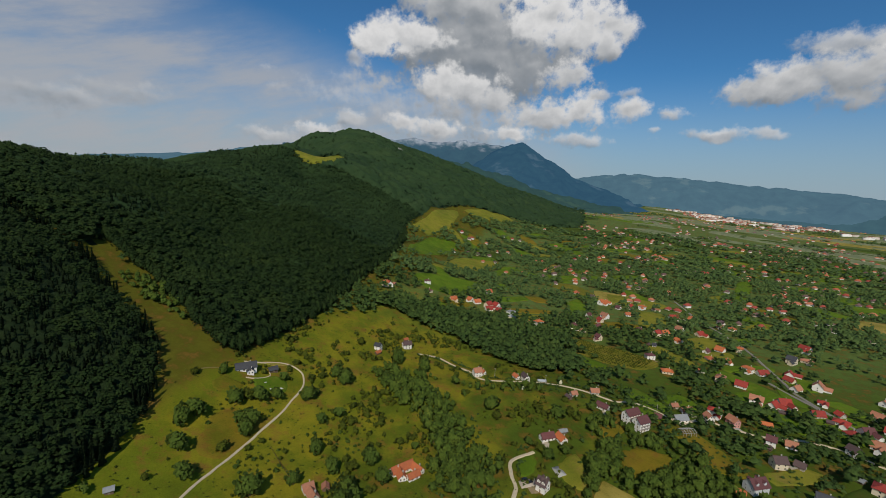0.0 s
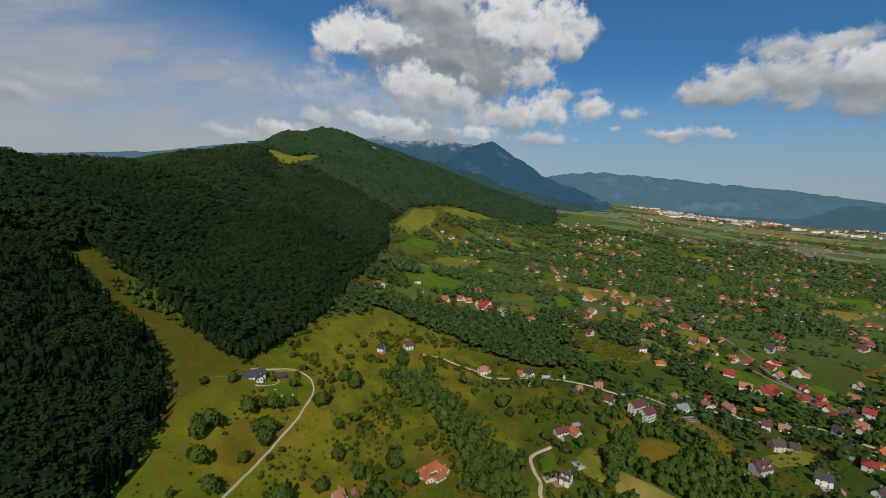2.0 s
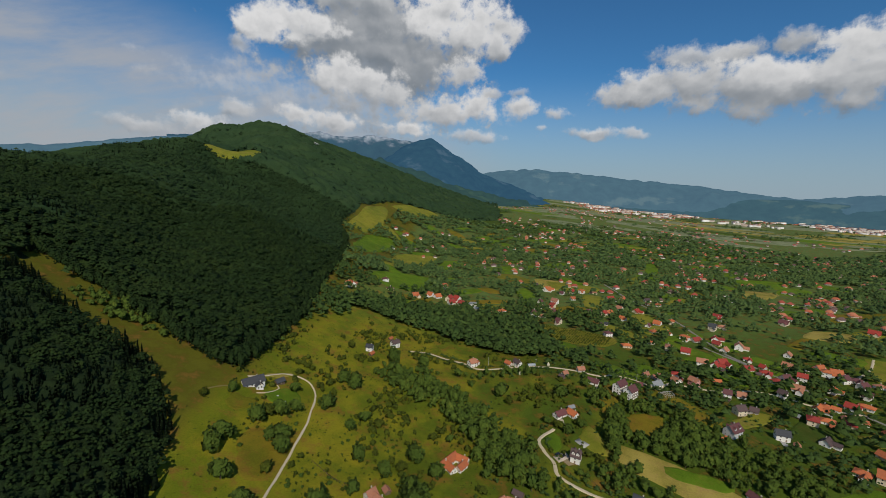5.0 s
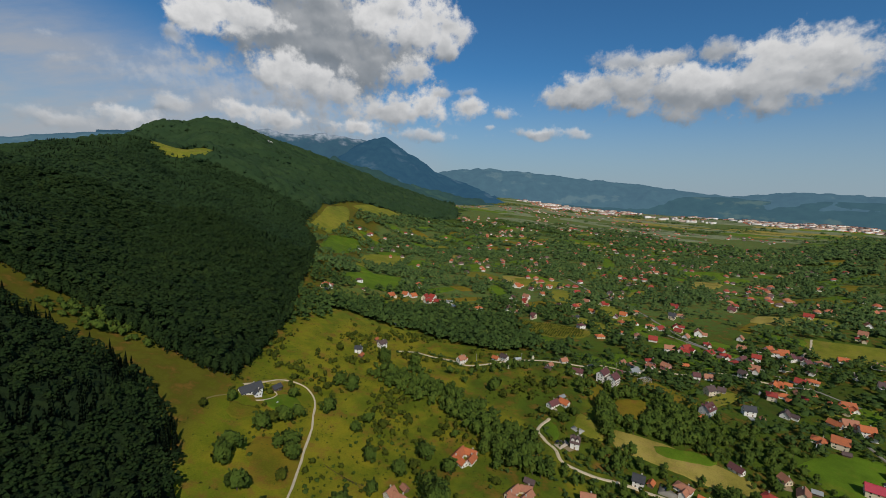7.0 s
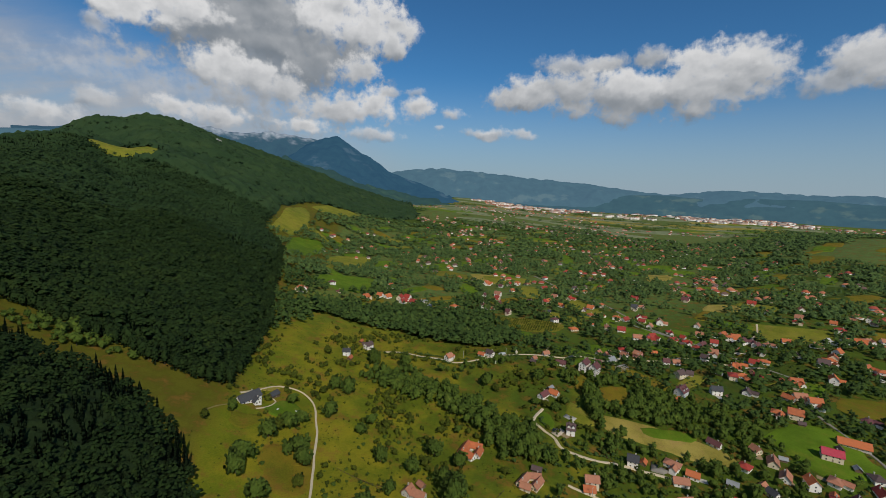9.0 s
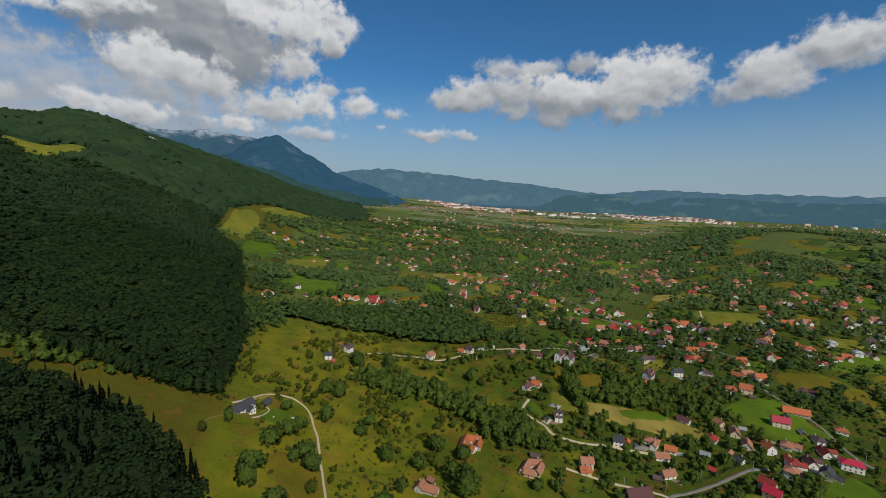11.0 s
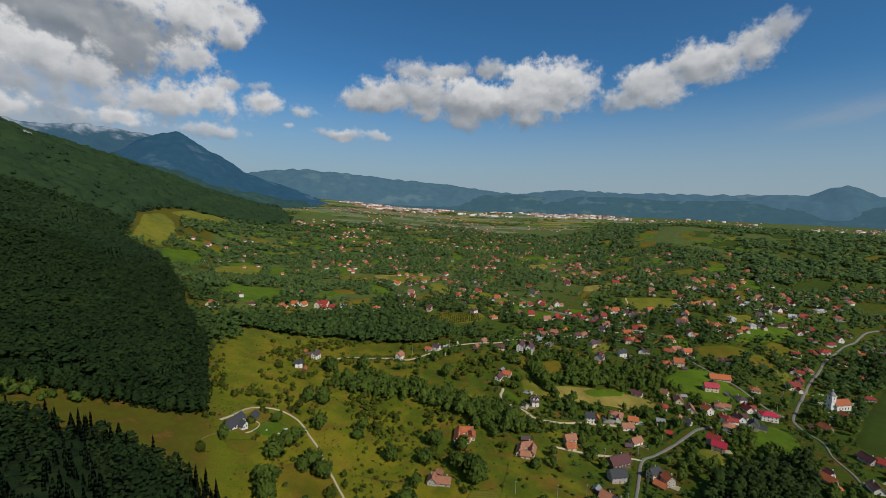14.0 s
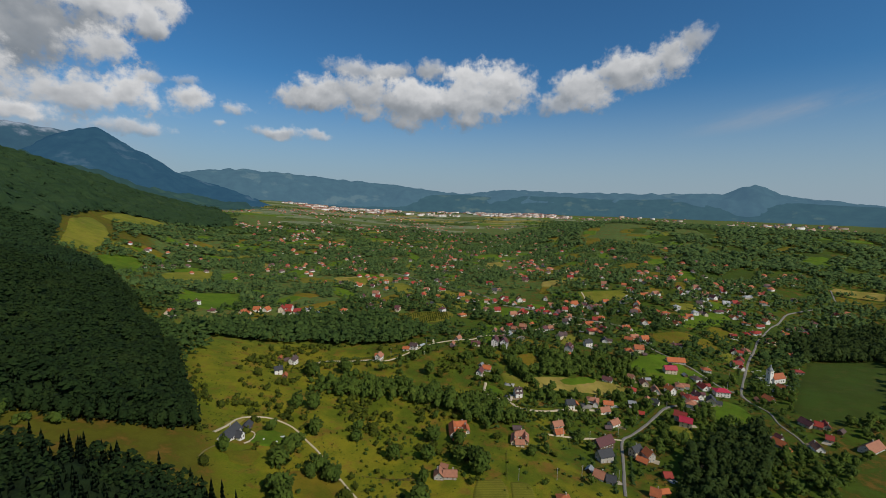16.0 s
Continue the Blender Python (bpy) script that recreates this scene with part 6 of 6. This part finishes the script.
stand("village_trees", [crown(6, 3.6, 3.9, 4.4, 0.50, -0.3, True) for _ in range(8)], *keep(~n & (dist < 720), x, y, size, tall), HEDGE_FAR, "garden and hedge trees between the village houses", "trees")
stand("upper_village_trees", [crown(6, 3.6, 3.9, 4.4, 0.50, -0.3, True) for _ in range(8)], *keep(dist >= 720, x, y, size, tall), VALLEY_HAZE, "garden and hedge trees in the upper village", "trees")
x, y = scatter(-350, 2300, 1160, 3300, 19.5)
az_, r_ = np.degrees(np.arctan2(x + 150, y)), np.hypot(x, y)
m = ~inside(x, y, WOOD) & (az_ < 62) & (0.6 * fbm(0.9 * x - 0.42 * y, 4.0 * (0.42 * x + 0.9 * y), 170, 6) + 0.4 * fbm(x, y, 150, 6) + 0.3 * fbm(x, y, 36, 2) > 0.53 + 0.06 * step(az_, 44, 50) + 0.30 * step(r_, 1700, 2150) * (1 - step(az_, 44, 52))) & clear(x, y)
x2, y2 = scatter(810, 2500, 110, 1215, 17.0)
m2 = (fbm(x2, y2, 130, 7) + 0.3 * fbm(x2, y2, 30, 2) > 0.69) & clear(x2, y2) & (x2 + y2 > 1030)
x, y = np.concatenate([x[m], x2[m2]]), np.concatenate([y[m], y2[m2]])
size = 1.65 * (0.7 + 0.6 * rng.random(len(x)))
stand("distant_trees", [crown(7, 4.6, 4.0, 3.6, 0.55, -0.4, True, False) for _ in range(8)], x, y, size, size * 0.75, VALLEY_HAZE, "distant hedges and copses on the valley floor", "trees")


# single trees and bushes on the near meadows
def tree(name, label, heads_n, rad, half, mid, trunk, mat, lump=0.34, low=-0.8):
    top = new(name)
    tagged(top, label, "tree", "meadow trees")
    cv, cf, cn = crown(heads_n, rad, half, mid, lump, low)
    c = new("crown", raw_mesh("crown", cv, cf, mat, True, normals=cn))
    c.parent = top
    tv, tf, _ = stem(trunk, 0.05 * rad + 0.06, 6)
    V, F = [tv], [tf]
    for k in range(3):
        a = 2.1 * k + rng.uniform(0, 1)
        lv, lf, _ = stem(rad * 0.7, 0.025 * rad + 0.03, 4)
        t = Matrix.Rotation(a, 3, "Z") @ Matrix.Rotation(radians(38), 3, "Y")
        lv = lv @ np.array(t).T + (0, 0, trunk * 0.62)
        F.append(lf + sum(len(q) for q in V))
        V.append(lv)
    t = new("trunk", raw_mesh("trunk", np.vstack(V), np.vstack(F), BARK))
    t.parent = top
    return top


OAKS = [tree("broadleaf_tree", "large dark green broadleaf tree on the meadow", 130, 4.0, 3.9, 4.6, 4.0, k, 0.21, -0.9) for k in (HEDGE, ORCHARD, HEDGE, HEDGE)]
APPLES = [tree("fruit_tree", "small round fruit tree on the open meadow", 44, 2.0, 1.7, 2.2, 1.8, ORCHARD, 0.27, -0.9) for _ in range(4)]
SHRUBS = [tree("bush", "low dark bush scattered on the meadow", 32, 1.6, 1.1, 1.0, 0.7, HEDGE, 0.30, -0.9) for _ in range(3)]
first = {k: True for k in OAKS + APPLES + SHRUBS}


def plant(kind, px, py, s):
    m = pose(px, py, float(ground(px, py)) - 0.1, 0, 0, rng.uniform(0, 360)) @ Matrix.Diagonal((s, s, s * rng.uniform(0.85, 1.15), 1))
    if first[kind]:
        first[kind] = False
        kind.matrix_basis = m
    else:
        copy_thing(kind, m)


BIG_WEST = [(-120, 252, 9.5), (-128, 240, 6.1), (-138, 232, 8.1), (-119, 217, 8.8), (-154, 212, 4.3), (-275, 252, 5.0), (-244, 211, 7.4), (-243, 223, 8.4), (-228, 194, 6.5), (-232, 262, 8.9), (-235, 251, 7.6), (-224, 266, 7.0),
            (-209, 232, 6.2), (-209, 211, 7.0), (-220, 239, 5.7), (-207, 180, 7.0), (-170, 192, 7.6), (-154, 286, 6.8), (-174, 275, 5.7), (-166, 288, 5.4), (-76, 263, 5.4), (-212, 413, 7.4), (-163, 402, 8.8), (-165, 409, 6.8), (-131, 397, 7.4),
            (-207, 327, 6.8), (-198, 338, 7.6), (-186, 333, 7.6), (-198, 293, 6.2)]
BIG_EAST = [(-136, 246, 4.7), (-159, 244, 6.2), (-51, 267, 5.9), (-63, 263, 6.8), (-7, 315, 7.3), (0, 309, 5.7), (12, 317, 4.1), (-16, 321, 3.8), (15, 371, 6.8), (4, 362, 7.3), (-97, 281, 3.4), (-53, 356, 6.8), (-46, 346, 6.8), (-197, 301, 4.9),
            (-228, 300, 4.6), (31, 293, 5.4), (51, 305, 4.9), (-104, 238, 6.8), (-115, 200, 8.9), (-111, 211, 6.8), (-73, 228, 5.7), (-263, 269, 4.9), (-217, 277, 6.1), (-213, 243, 6.8), (-49, 190, 3.5), (-66, 198, 4.9), (-9, 197, 5.4), (-4, 213, 4.6), (-49, 240, 5.7), (-34, 238, 5.0)]
spots = []
for k, (px, py, r) in enumerate(BIG_WEST + BIG_EAST):
    plant(OAKS[k % 4], px, py, r / 6.7)
    spots.append((px, py, r))
x, y = scatter(-277, 40, 130, 513, 4.9)
m = any_of(x, y, OPEN) & ~inside(x, y, WOOD) & ~any_of(x, y, GROVES) & (rng.random(len(x)) < 0.09 + 0.78 * step(fbm(x, y, 34, 15), 0.50, 0.64)) & ~inside(x, y, [(-262, 495), (-224, 517), (-222, 452), (-236, 375), (-258, 340)])
x, y = keep(m, x, y)
m = clear(x, y) & ~inside(x, y, [(-351, 277), (-225, 162), (-256, 277), (-278, 289), (-290, 289)])
for px, py, r in spots:
    m &= np.hypot(x - px, y - py) > r * 0.8
x, y = keep(m, x, y)
order = np.argsort(np.hypot(x + 150, y - 80))
x, y = x[order], y[order]
for k in range(min(210, len(x))):
    s = 0.4 + 1.0 * rng.random() ** 1.5
    kind = APPLES[k % 4] if rng.random() < 0.55 else SHRUBS[k % 3]
    plant(kind, float(x[k]), float(y[k]), s)
if len(x) > 210:
    x, y = x[210:], y[210:]
    s = 0.28 + 0.85 * rng.random(len(x)) ** 1.6
    stand("orchard_trees", [crown(16, 2.6, 2.2, 2.4, 0.4, -0.85) for _ in range(6)], x, y, s, s, ORCHARD, "old orchard trees dotted over the hillside meadow", "trees", (2, 0.14))

# tufts, thistles and briars that speckle the rough meadow
x, y = scatter(-290, 45, 122, 525, 3.1)
m = any_of(x, y, OPEN) & ~inside(x, y, WOOD) & (rng.random(len(x)) < 0.10 + 0.5 * (fbm(x, y, 19, 71) > 0.58))
for pts, wd in LANES[:4]:
    m &= near_line(x, y, pts) > wd / 2 + 1.2
x, y = keep(m, x, y)
s = rng.uniform(0.25, 0.75, len(x))
stand("meadow_tufts", [crown(3, 1.0, 0.5, 0.3, 0.6, 0.0, True, False) for _ in range(5)], x, y, s, s, ORCHARD, "rough tufts and briars speckling the dry meadow", "tufts")

# shrubs, small fruit trees and hedges in the gardens
x, y = scatter(-70, 420, 70, 470, 5.6)
m = (rng.random(len(x)) < 0.40 + 0.5 * (fbm(x, y, 22, 51) > 0.55)) & ~any_of(x, y, OPEN) & ~any_of(x, y, GROVES)
x, y = keep(m, x, y)
hx, hy = [], []
for pts, wd in LANES[1:]:
    if wd < 1:
        continue
    p = curve_through(pts, 2.2)
    d = np.gradient(p, axis=0)
    d /= np.linalg.norm(d, axis=1)[:, None] + 1e-9
    for side in (-1, 1):
        q = p + side * np.stack([-d[:, 1], d[:, 0]], -1) * (wd / 2 + 4.6)
        q = q[(fbm(p[:, 0] + 900 * side, p[:, 1], 26, 61) > 0.5) & (np.hypot(q[:, 0], q[:, 1]) < 620)]
        hx.append(q[:, 0])
        hy.append(q[:, 1])
x, y = np.concatenate([x] + hx), np.concatenate([y] + hy)
m = np.ones(len(x), bool)
for f in FIELDS[:40]:
    m &= ~inside(x, y, f)
for pts, wd in LANES:
    m &= near_line(x, y, pts) > wd / 2 + 2.4
for ax, ay, l in HOUSES:
    m &= np.hypot(x - ax, y - ay) > 0.5 * l + 1.6
x, y = keep(m, x, y)
s = 0.35 + 0.75 * rng.random(len(x)) ** 1.6
stand("garden_shrubs", [crown(6, 1.7, 1.5, 1.5, 0.5, -0.5, True) for _ in range(6)], x, y, s, s * rng.uniform(0.8, 1.3, len(x)), HEDGE_FAR, "small shrubs, hedges and fruit trees in the village gardens", "shrubs")

# the young orchard: rows of small trees
ring = [(28, 603), (113, 554), (97, 520), (58, 525), (11, 563)]
a, b = np.meshgrid(np.arange(-70, 70, 4.6), np.arange(-70, 70, 3.4))
a, b = a.ravel(), b.ravel() + rng.uniform(-0.4, 0.4, b.size)
x, y = 62 + a * 0.5 - b * 0.866, 553 + a * 0.866 + b * 0.5
m = inside(x, y, ring) & (rng.random(len(x)) < 0.85)
x, y = keep(m, x, y)
s = rng.uniform(0.35, 0.6, len(x))
stand("young_orchard", [crown(9, 2.2, 2.0, 2.2, 0.45, -0.8) for _ in range(4)], x, y, s, s, ORCHARD, "young fruit trees planted in straight rows", "trees", (2, 0.12))


# ---- far: the town on the plain and the ranges behind ----
def speckle(name, paints):
    """Walls or roofs of many far houses: each its own tint."""
    m, n, b = material(name, 0.85, 0.2)
    rnd = m.node_tree.nodes.new("ShaderNodeNewGeometry").outputs["Random Per Island"]
    r = m.node_tree.nodes.new("ShaderNodeValToRGB")
    r.color_ramp.interpolation = "CONSTANT"
    for i, c in enumerate(paints):
        e = r.color_ramp.elements[i] if i < 2 else r.color_ramp.elements.new(0.5)
        e.position, e.color = i / len(paints), (*c, 1)
    m.node_tree.links.new(rnd, r.inputs[0])
    m.node_tree.links.new(r.outputs[0], b.inputs["Base Color"])
    return m


TOWN_WALL = speckle("town_walls", [(0.72, 0.66, 0.58), (0.60, 0.52, 0.43), (0.80, 0.75, 0.68), (0.55, 0.42, 0.32)])
TOWN_ROOF = speckle("town_roofs", [(0.46, 0.13, 0.06), (0.50, 0.18, 0.09), (0.36, 0.08, 0.05), (0.17, 0.10, 0.08)])


def town(name, label, spots, big=0.1):
    """Far houses, walls and roofs, joined."""
    V, F, S = [], [], []
    for x, y in spots:
        blockish = random.random() < big
        l, wd, h = (random.uniform(28, 60), 13, random.uniform(10, 15)) if blockish else (random.uniform(7.5, 12), random.uniform(6.5, 8.5), random.uniform(2.3, 4.0))
        a = random.uniform(0, 3.14)
        c, s, z = math.cos(a), math.sin(a), float(ground(x, y))
        up = 0.6 if blockish else random.uniform(3.4, 4.6)
        for lo, hi, inset, o in ((-2, h, 0, 0), (h + 0.05, h + up, 1, 0.6 if blockish else 1.1)):
            b = len(V)
            for zz, k in ((lo, 1.0), (hi, 0.45 if inset and not blockish else 1.0)):
                for u, v in ((-1, -1), (1, -1), (1, 1), (-1, 1)):
                    px, py = u * (l / 2 + o), v * (wd / 2 + o) * (k if not inset else (0.04 if k < 1 else 1))
                    px *= k if inset else 1
                    V.append((x + px * c - py * s, y + px * s + py * c, z + zz))
            for q in ((4, 5, 6, 7), (0, 1, 5, 4), (1, 2, 6, 5), (2, 3, 7, 6), (3, 0, 4, 7)):
                F.append([b + i for i in q])
                S.append(1 if inset else 0)
    tagged(new(name, raw_mesh(name, V, F, [TOWN_WALL, TOWN_ROOF], slots=S)), label, "town", kind="stuff")


def strewn(n, az0, az1, r0, r1, clump=0.5):
    out = []
    while len(out) < n:
        a, r = radians(random.uniform(az0, az1)), random.uniform(r0, r1)
        x, y = -150 + r * math.sin(a), r * math.cos(a)
        if float(fbm(x, y, 260, 4)) > clump:
            out.append((x, y))
    return out


random.seed(33)
town("far_town", "long pale town with red roofs on the valley floor", strewn(900, 13, 28, 3330, 3980, 0.40) + strewn(160, 27, 40, 3600, 3980, 0.46), 0.16)
town("factory_sheds", "long white factory sheds on the edge of town", strewn(26, 28.5, 36, 3420, 3700, 0.3), 1.0)
town("east_town", "pale town of blocks at the foot of the eastern hills", strewn(460, 38, 51, 3560, 4000, 0.40), 0.35)
town("north_village", "scattered far village towards the valley head", strewn(230, 1, 30, 1900, 3300, 0.5), 0.0)
town("outer_cottages", "scattered red-roofed cottages in the upper village", OUTER, 0.0)
town("outer_village", "scattered far houses beyond the village", strewn(90, 22, 46, 1500, 2500, 0.5), 0.0)
town("hill_village", "faint far houses along the eastern plain", strewn(220, 50, 80, 3300, 3980, 0.45), 0.12)


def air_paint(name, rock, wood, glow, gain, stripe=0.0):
    """Far mountains seen through air: woods and bare rock, with a thin blue emission added in place of haze."""
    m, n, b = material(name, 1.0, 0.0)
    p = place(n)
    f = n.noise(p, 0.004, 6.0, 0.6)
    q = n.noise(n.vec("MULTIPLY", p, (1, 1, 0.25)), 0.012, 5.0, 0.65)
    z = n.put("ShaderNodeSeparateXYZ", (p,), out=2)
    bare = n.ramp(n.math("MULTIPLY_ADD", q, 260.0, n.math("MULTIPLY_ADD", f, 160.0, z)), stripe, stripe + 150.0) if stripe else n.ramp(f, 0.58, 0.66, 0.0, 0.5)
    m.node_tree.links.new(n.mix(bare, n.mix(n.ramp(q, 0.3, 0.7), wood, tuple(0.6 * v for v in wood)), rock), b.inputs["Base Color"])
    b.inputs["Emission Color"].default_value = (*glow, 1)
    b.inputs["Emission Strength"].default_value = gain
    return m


def mountains(name, label, sky_line, r0, r1, mat, rough, foot_el=None):
    """A range whose crest runs along the given azimuths and elevations, rising from r0 to r1 metres away."""
    az_c, el_c = np.array(sky_line).T
    az_s = np.arange(az_c[0], az_c[-1] + 0.01, 0.22)
    el_s = np.interp(az_s, az_c, el_c)
    el_s = np.convolve(np.pad(el_s, 2, "edge"), np.ones(5) / 5, "valid")
    rows = 26
    k = np.linspace(0, 1, rows)[:, None]
    A = np.radians(az_s)[None, :]
    R = r0 + (r1 - r0) * k
    PX, PY = -150 + R * np.sin(A), R * np.cos(A)
    crest = 186 + r1 * np.tan(np.radians(el_s))[None, :]
    low = ground(-150 + r0 * np.sin(A), r0 * np.cos(A)) - 6
    lump = (fbm(PX, PY, 420, 11) - 0.5) * 1.0 + (fbm(PX, PY, 130, 13) - 0.5) * 0.55
    ridge = np.abs(fbm(PX + 0.3 * PY, PY, 300, 17) - 0.5) * -1.4
    jag = (fbm(PX, PY, 60, 19) - 0.5) * 0.5
    gorge = -np.abs(fbm(40 * A + 1.6 * fbm(30 * A + 0 * k, 4 * k + 0 * A, 1.3, 29), 2.2 * k + 0 * A, 1.7, 23) - 0.5) * 1.5 + 0.3
    h = low + (crest - low) * np.clip(k ** 0.9, 0, 1) + rough * (lump + ridge + gorge + 0.25) * np.sin(k * 3.14159) + rough * jag * k
    PXb, PYb = -150 + (r1 + 160) * np.sin(A), (r1 + 160) * np.cos(A)
    V = np.vstack([np.stack([PX, PY, h], -1).reshape(-1, 3), np.stack([PXb, PYb, low - 20], -1).reshape(-1, 3)])
    n = len(az_s)
    i = np.arange(n - 1)
    F = np.vstack([np.stack([r * n + i, r * n + i + 1, (r + 1) * n + i + 1, (r + 1) * n + i], -1) for r in range(rows)])
    tagged(new(name, raw_mesh(name, V, F[:, ::-1], mat, True)), label, "mountains", kind="structure")


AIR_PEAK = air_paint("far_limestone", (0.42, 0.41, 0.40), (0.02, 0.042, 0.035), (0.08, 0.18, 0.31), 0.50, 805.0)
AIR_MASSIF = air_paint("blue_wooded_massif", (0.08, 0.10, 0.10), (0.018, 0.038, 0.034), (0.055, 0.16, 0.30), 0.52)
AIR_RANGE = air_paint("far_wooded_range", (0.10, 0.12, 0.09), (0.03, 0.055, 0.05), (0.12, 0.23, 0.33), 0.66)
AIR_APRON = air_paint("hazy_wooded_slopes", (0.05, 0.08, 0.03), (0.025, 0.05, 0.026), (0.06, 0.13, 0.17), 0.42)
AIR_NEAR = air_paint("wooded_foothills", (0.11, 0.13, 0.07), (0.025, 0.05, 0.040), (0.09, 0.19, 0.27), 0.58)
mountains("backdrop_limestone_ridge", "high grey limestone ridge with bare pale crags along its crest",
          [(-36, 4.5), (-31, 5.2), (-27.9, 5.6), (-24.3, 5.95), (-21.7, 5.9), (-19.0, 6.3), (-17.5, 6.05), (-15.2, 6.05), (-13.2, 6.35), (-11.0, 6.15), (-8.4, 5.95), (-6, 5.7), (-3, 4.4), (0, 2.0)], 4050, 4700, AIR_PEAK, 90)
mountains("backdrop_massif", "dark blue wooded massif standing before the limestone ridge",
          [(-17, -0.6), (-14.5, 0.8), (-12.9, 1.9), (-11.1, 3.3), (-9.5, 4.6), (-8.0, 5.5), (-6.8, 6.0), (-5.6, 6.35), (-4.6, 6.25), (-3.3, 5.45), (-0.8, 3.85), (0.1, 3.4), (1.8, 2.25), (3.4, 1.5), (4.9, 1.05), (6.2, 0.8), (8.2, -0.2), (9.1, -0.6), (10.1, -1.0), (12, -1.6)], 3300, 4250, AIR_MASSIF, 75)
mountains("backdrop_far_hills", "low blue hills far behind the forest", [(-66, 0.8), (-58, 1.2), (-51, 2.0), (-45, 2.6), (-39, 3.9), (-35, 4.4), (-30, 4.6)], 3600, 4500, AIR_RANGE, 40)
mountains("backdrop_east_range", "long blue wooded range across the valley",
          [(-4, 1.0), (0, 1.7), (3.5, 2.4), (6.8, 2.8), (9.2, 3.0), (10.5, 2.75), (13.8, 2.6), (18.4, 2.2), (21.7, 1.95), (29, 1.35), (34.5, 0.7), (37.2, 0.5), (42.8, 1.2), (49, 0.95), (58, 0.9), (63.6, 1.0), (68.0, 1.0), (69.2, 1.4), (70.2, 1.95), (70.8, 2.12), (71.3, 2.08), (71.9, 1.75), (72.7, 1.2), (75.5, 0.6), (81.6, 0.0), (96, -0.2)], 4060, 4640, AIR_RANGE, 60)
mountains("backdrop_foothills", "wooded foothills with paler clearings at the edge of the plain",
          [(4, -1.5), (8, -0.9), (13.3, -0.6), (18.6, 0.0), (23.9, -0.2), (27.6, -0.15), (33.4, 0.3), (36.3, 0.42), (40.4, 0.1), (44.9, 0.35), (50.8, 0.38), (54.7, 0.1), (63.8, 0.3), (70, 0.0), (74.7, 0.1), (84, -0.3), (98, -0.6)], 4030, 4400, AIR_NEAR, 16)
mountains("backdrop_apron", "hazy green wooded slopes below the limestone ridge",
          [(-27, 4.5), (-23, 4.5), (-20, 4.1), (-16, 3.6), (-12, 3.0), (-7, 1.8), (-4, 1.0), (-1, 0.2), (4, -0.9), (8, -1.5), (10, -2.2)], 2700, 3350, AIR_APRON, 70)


# a pale limestone crag breaking through the forest below the summit
random.seed(3)
ROCK = plain("limestone", (0.36, 0.35, 0.32), 0.95, 0.1, 0.15, 0.6)
V, F = [], []
for k in range(16):
    ox, oy, r = random.uniform(-8, 8), random.uniform(-5, 5), random.uniform(3.5, 6.5)
    b = len(V)
    for q in OCTA:
        V.append((-800 + ox + q[0] * r * random.uniform(0.7, 1.2), 1896 + oy + q[1] * r * random.uniform(0.7, 1.2), float(ground(-800 + ox, 1896 + oy)) + 11 + q[2] * r * random.uniform(0.9, 1.5)))
    F += [tuple(int(i) + b for i in t) for t in OCTF]
tagged(new("limestone_crag", raw_mesh("limestone_crag", V, F, ROCK)), "pale limestone crag breaking through the forest", "rock")
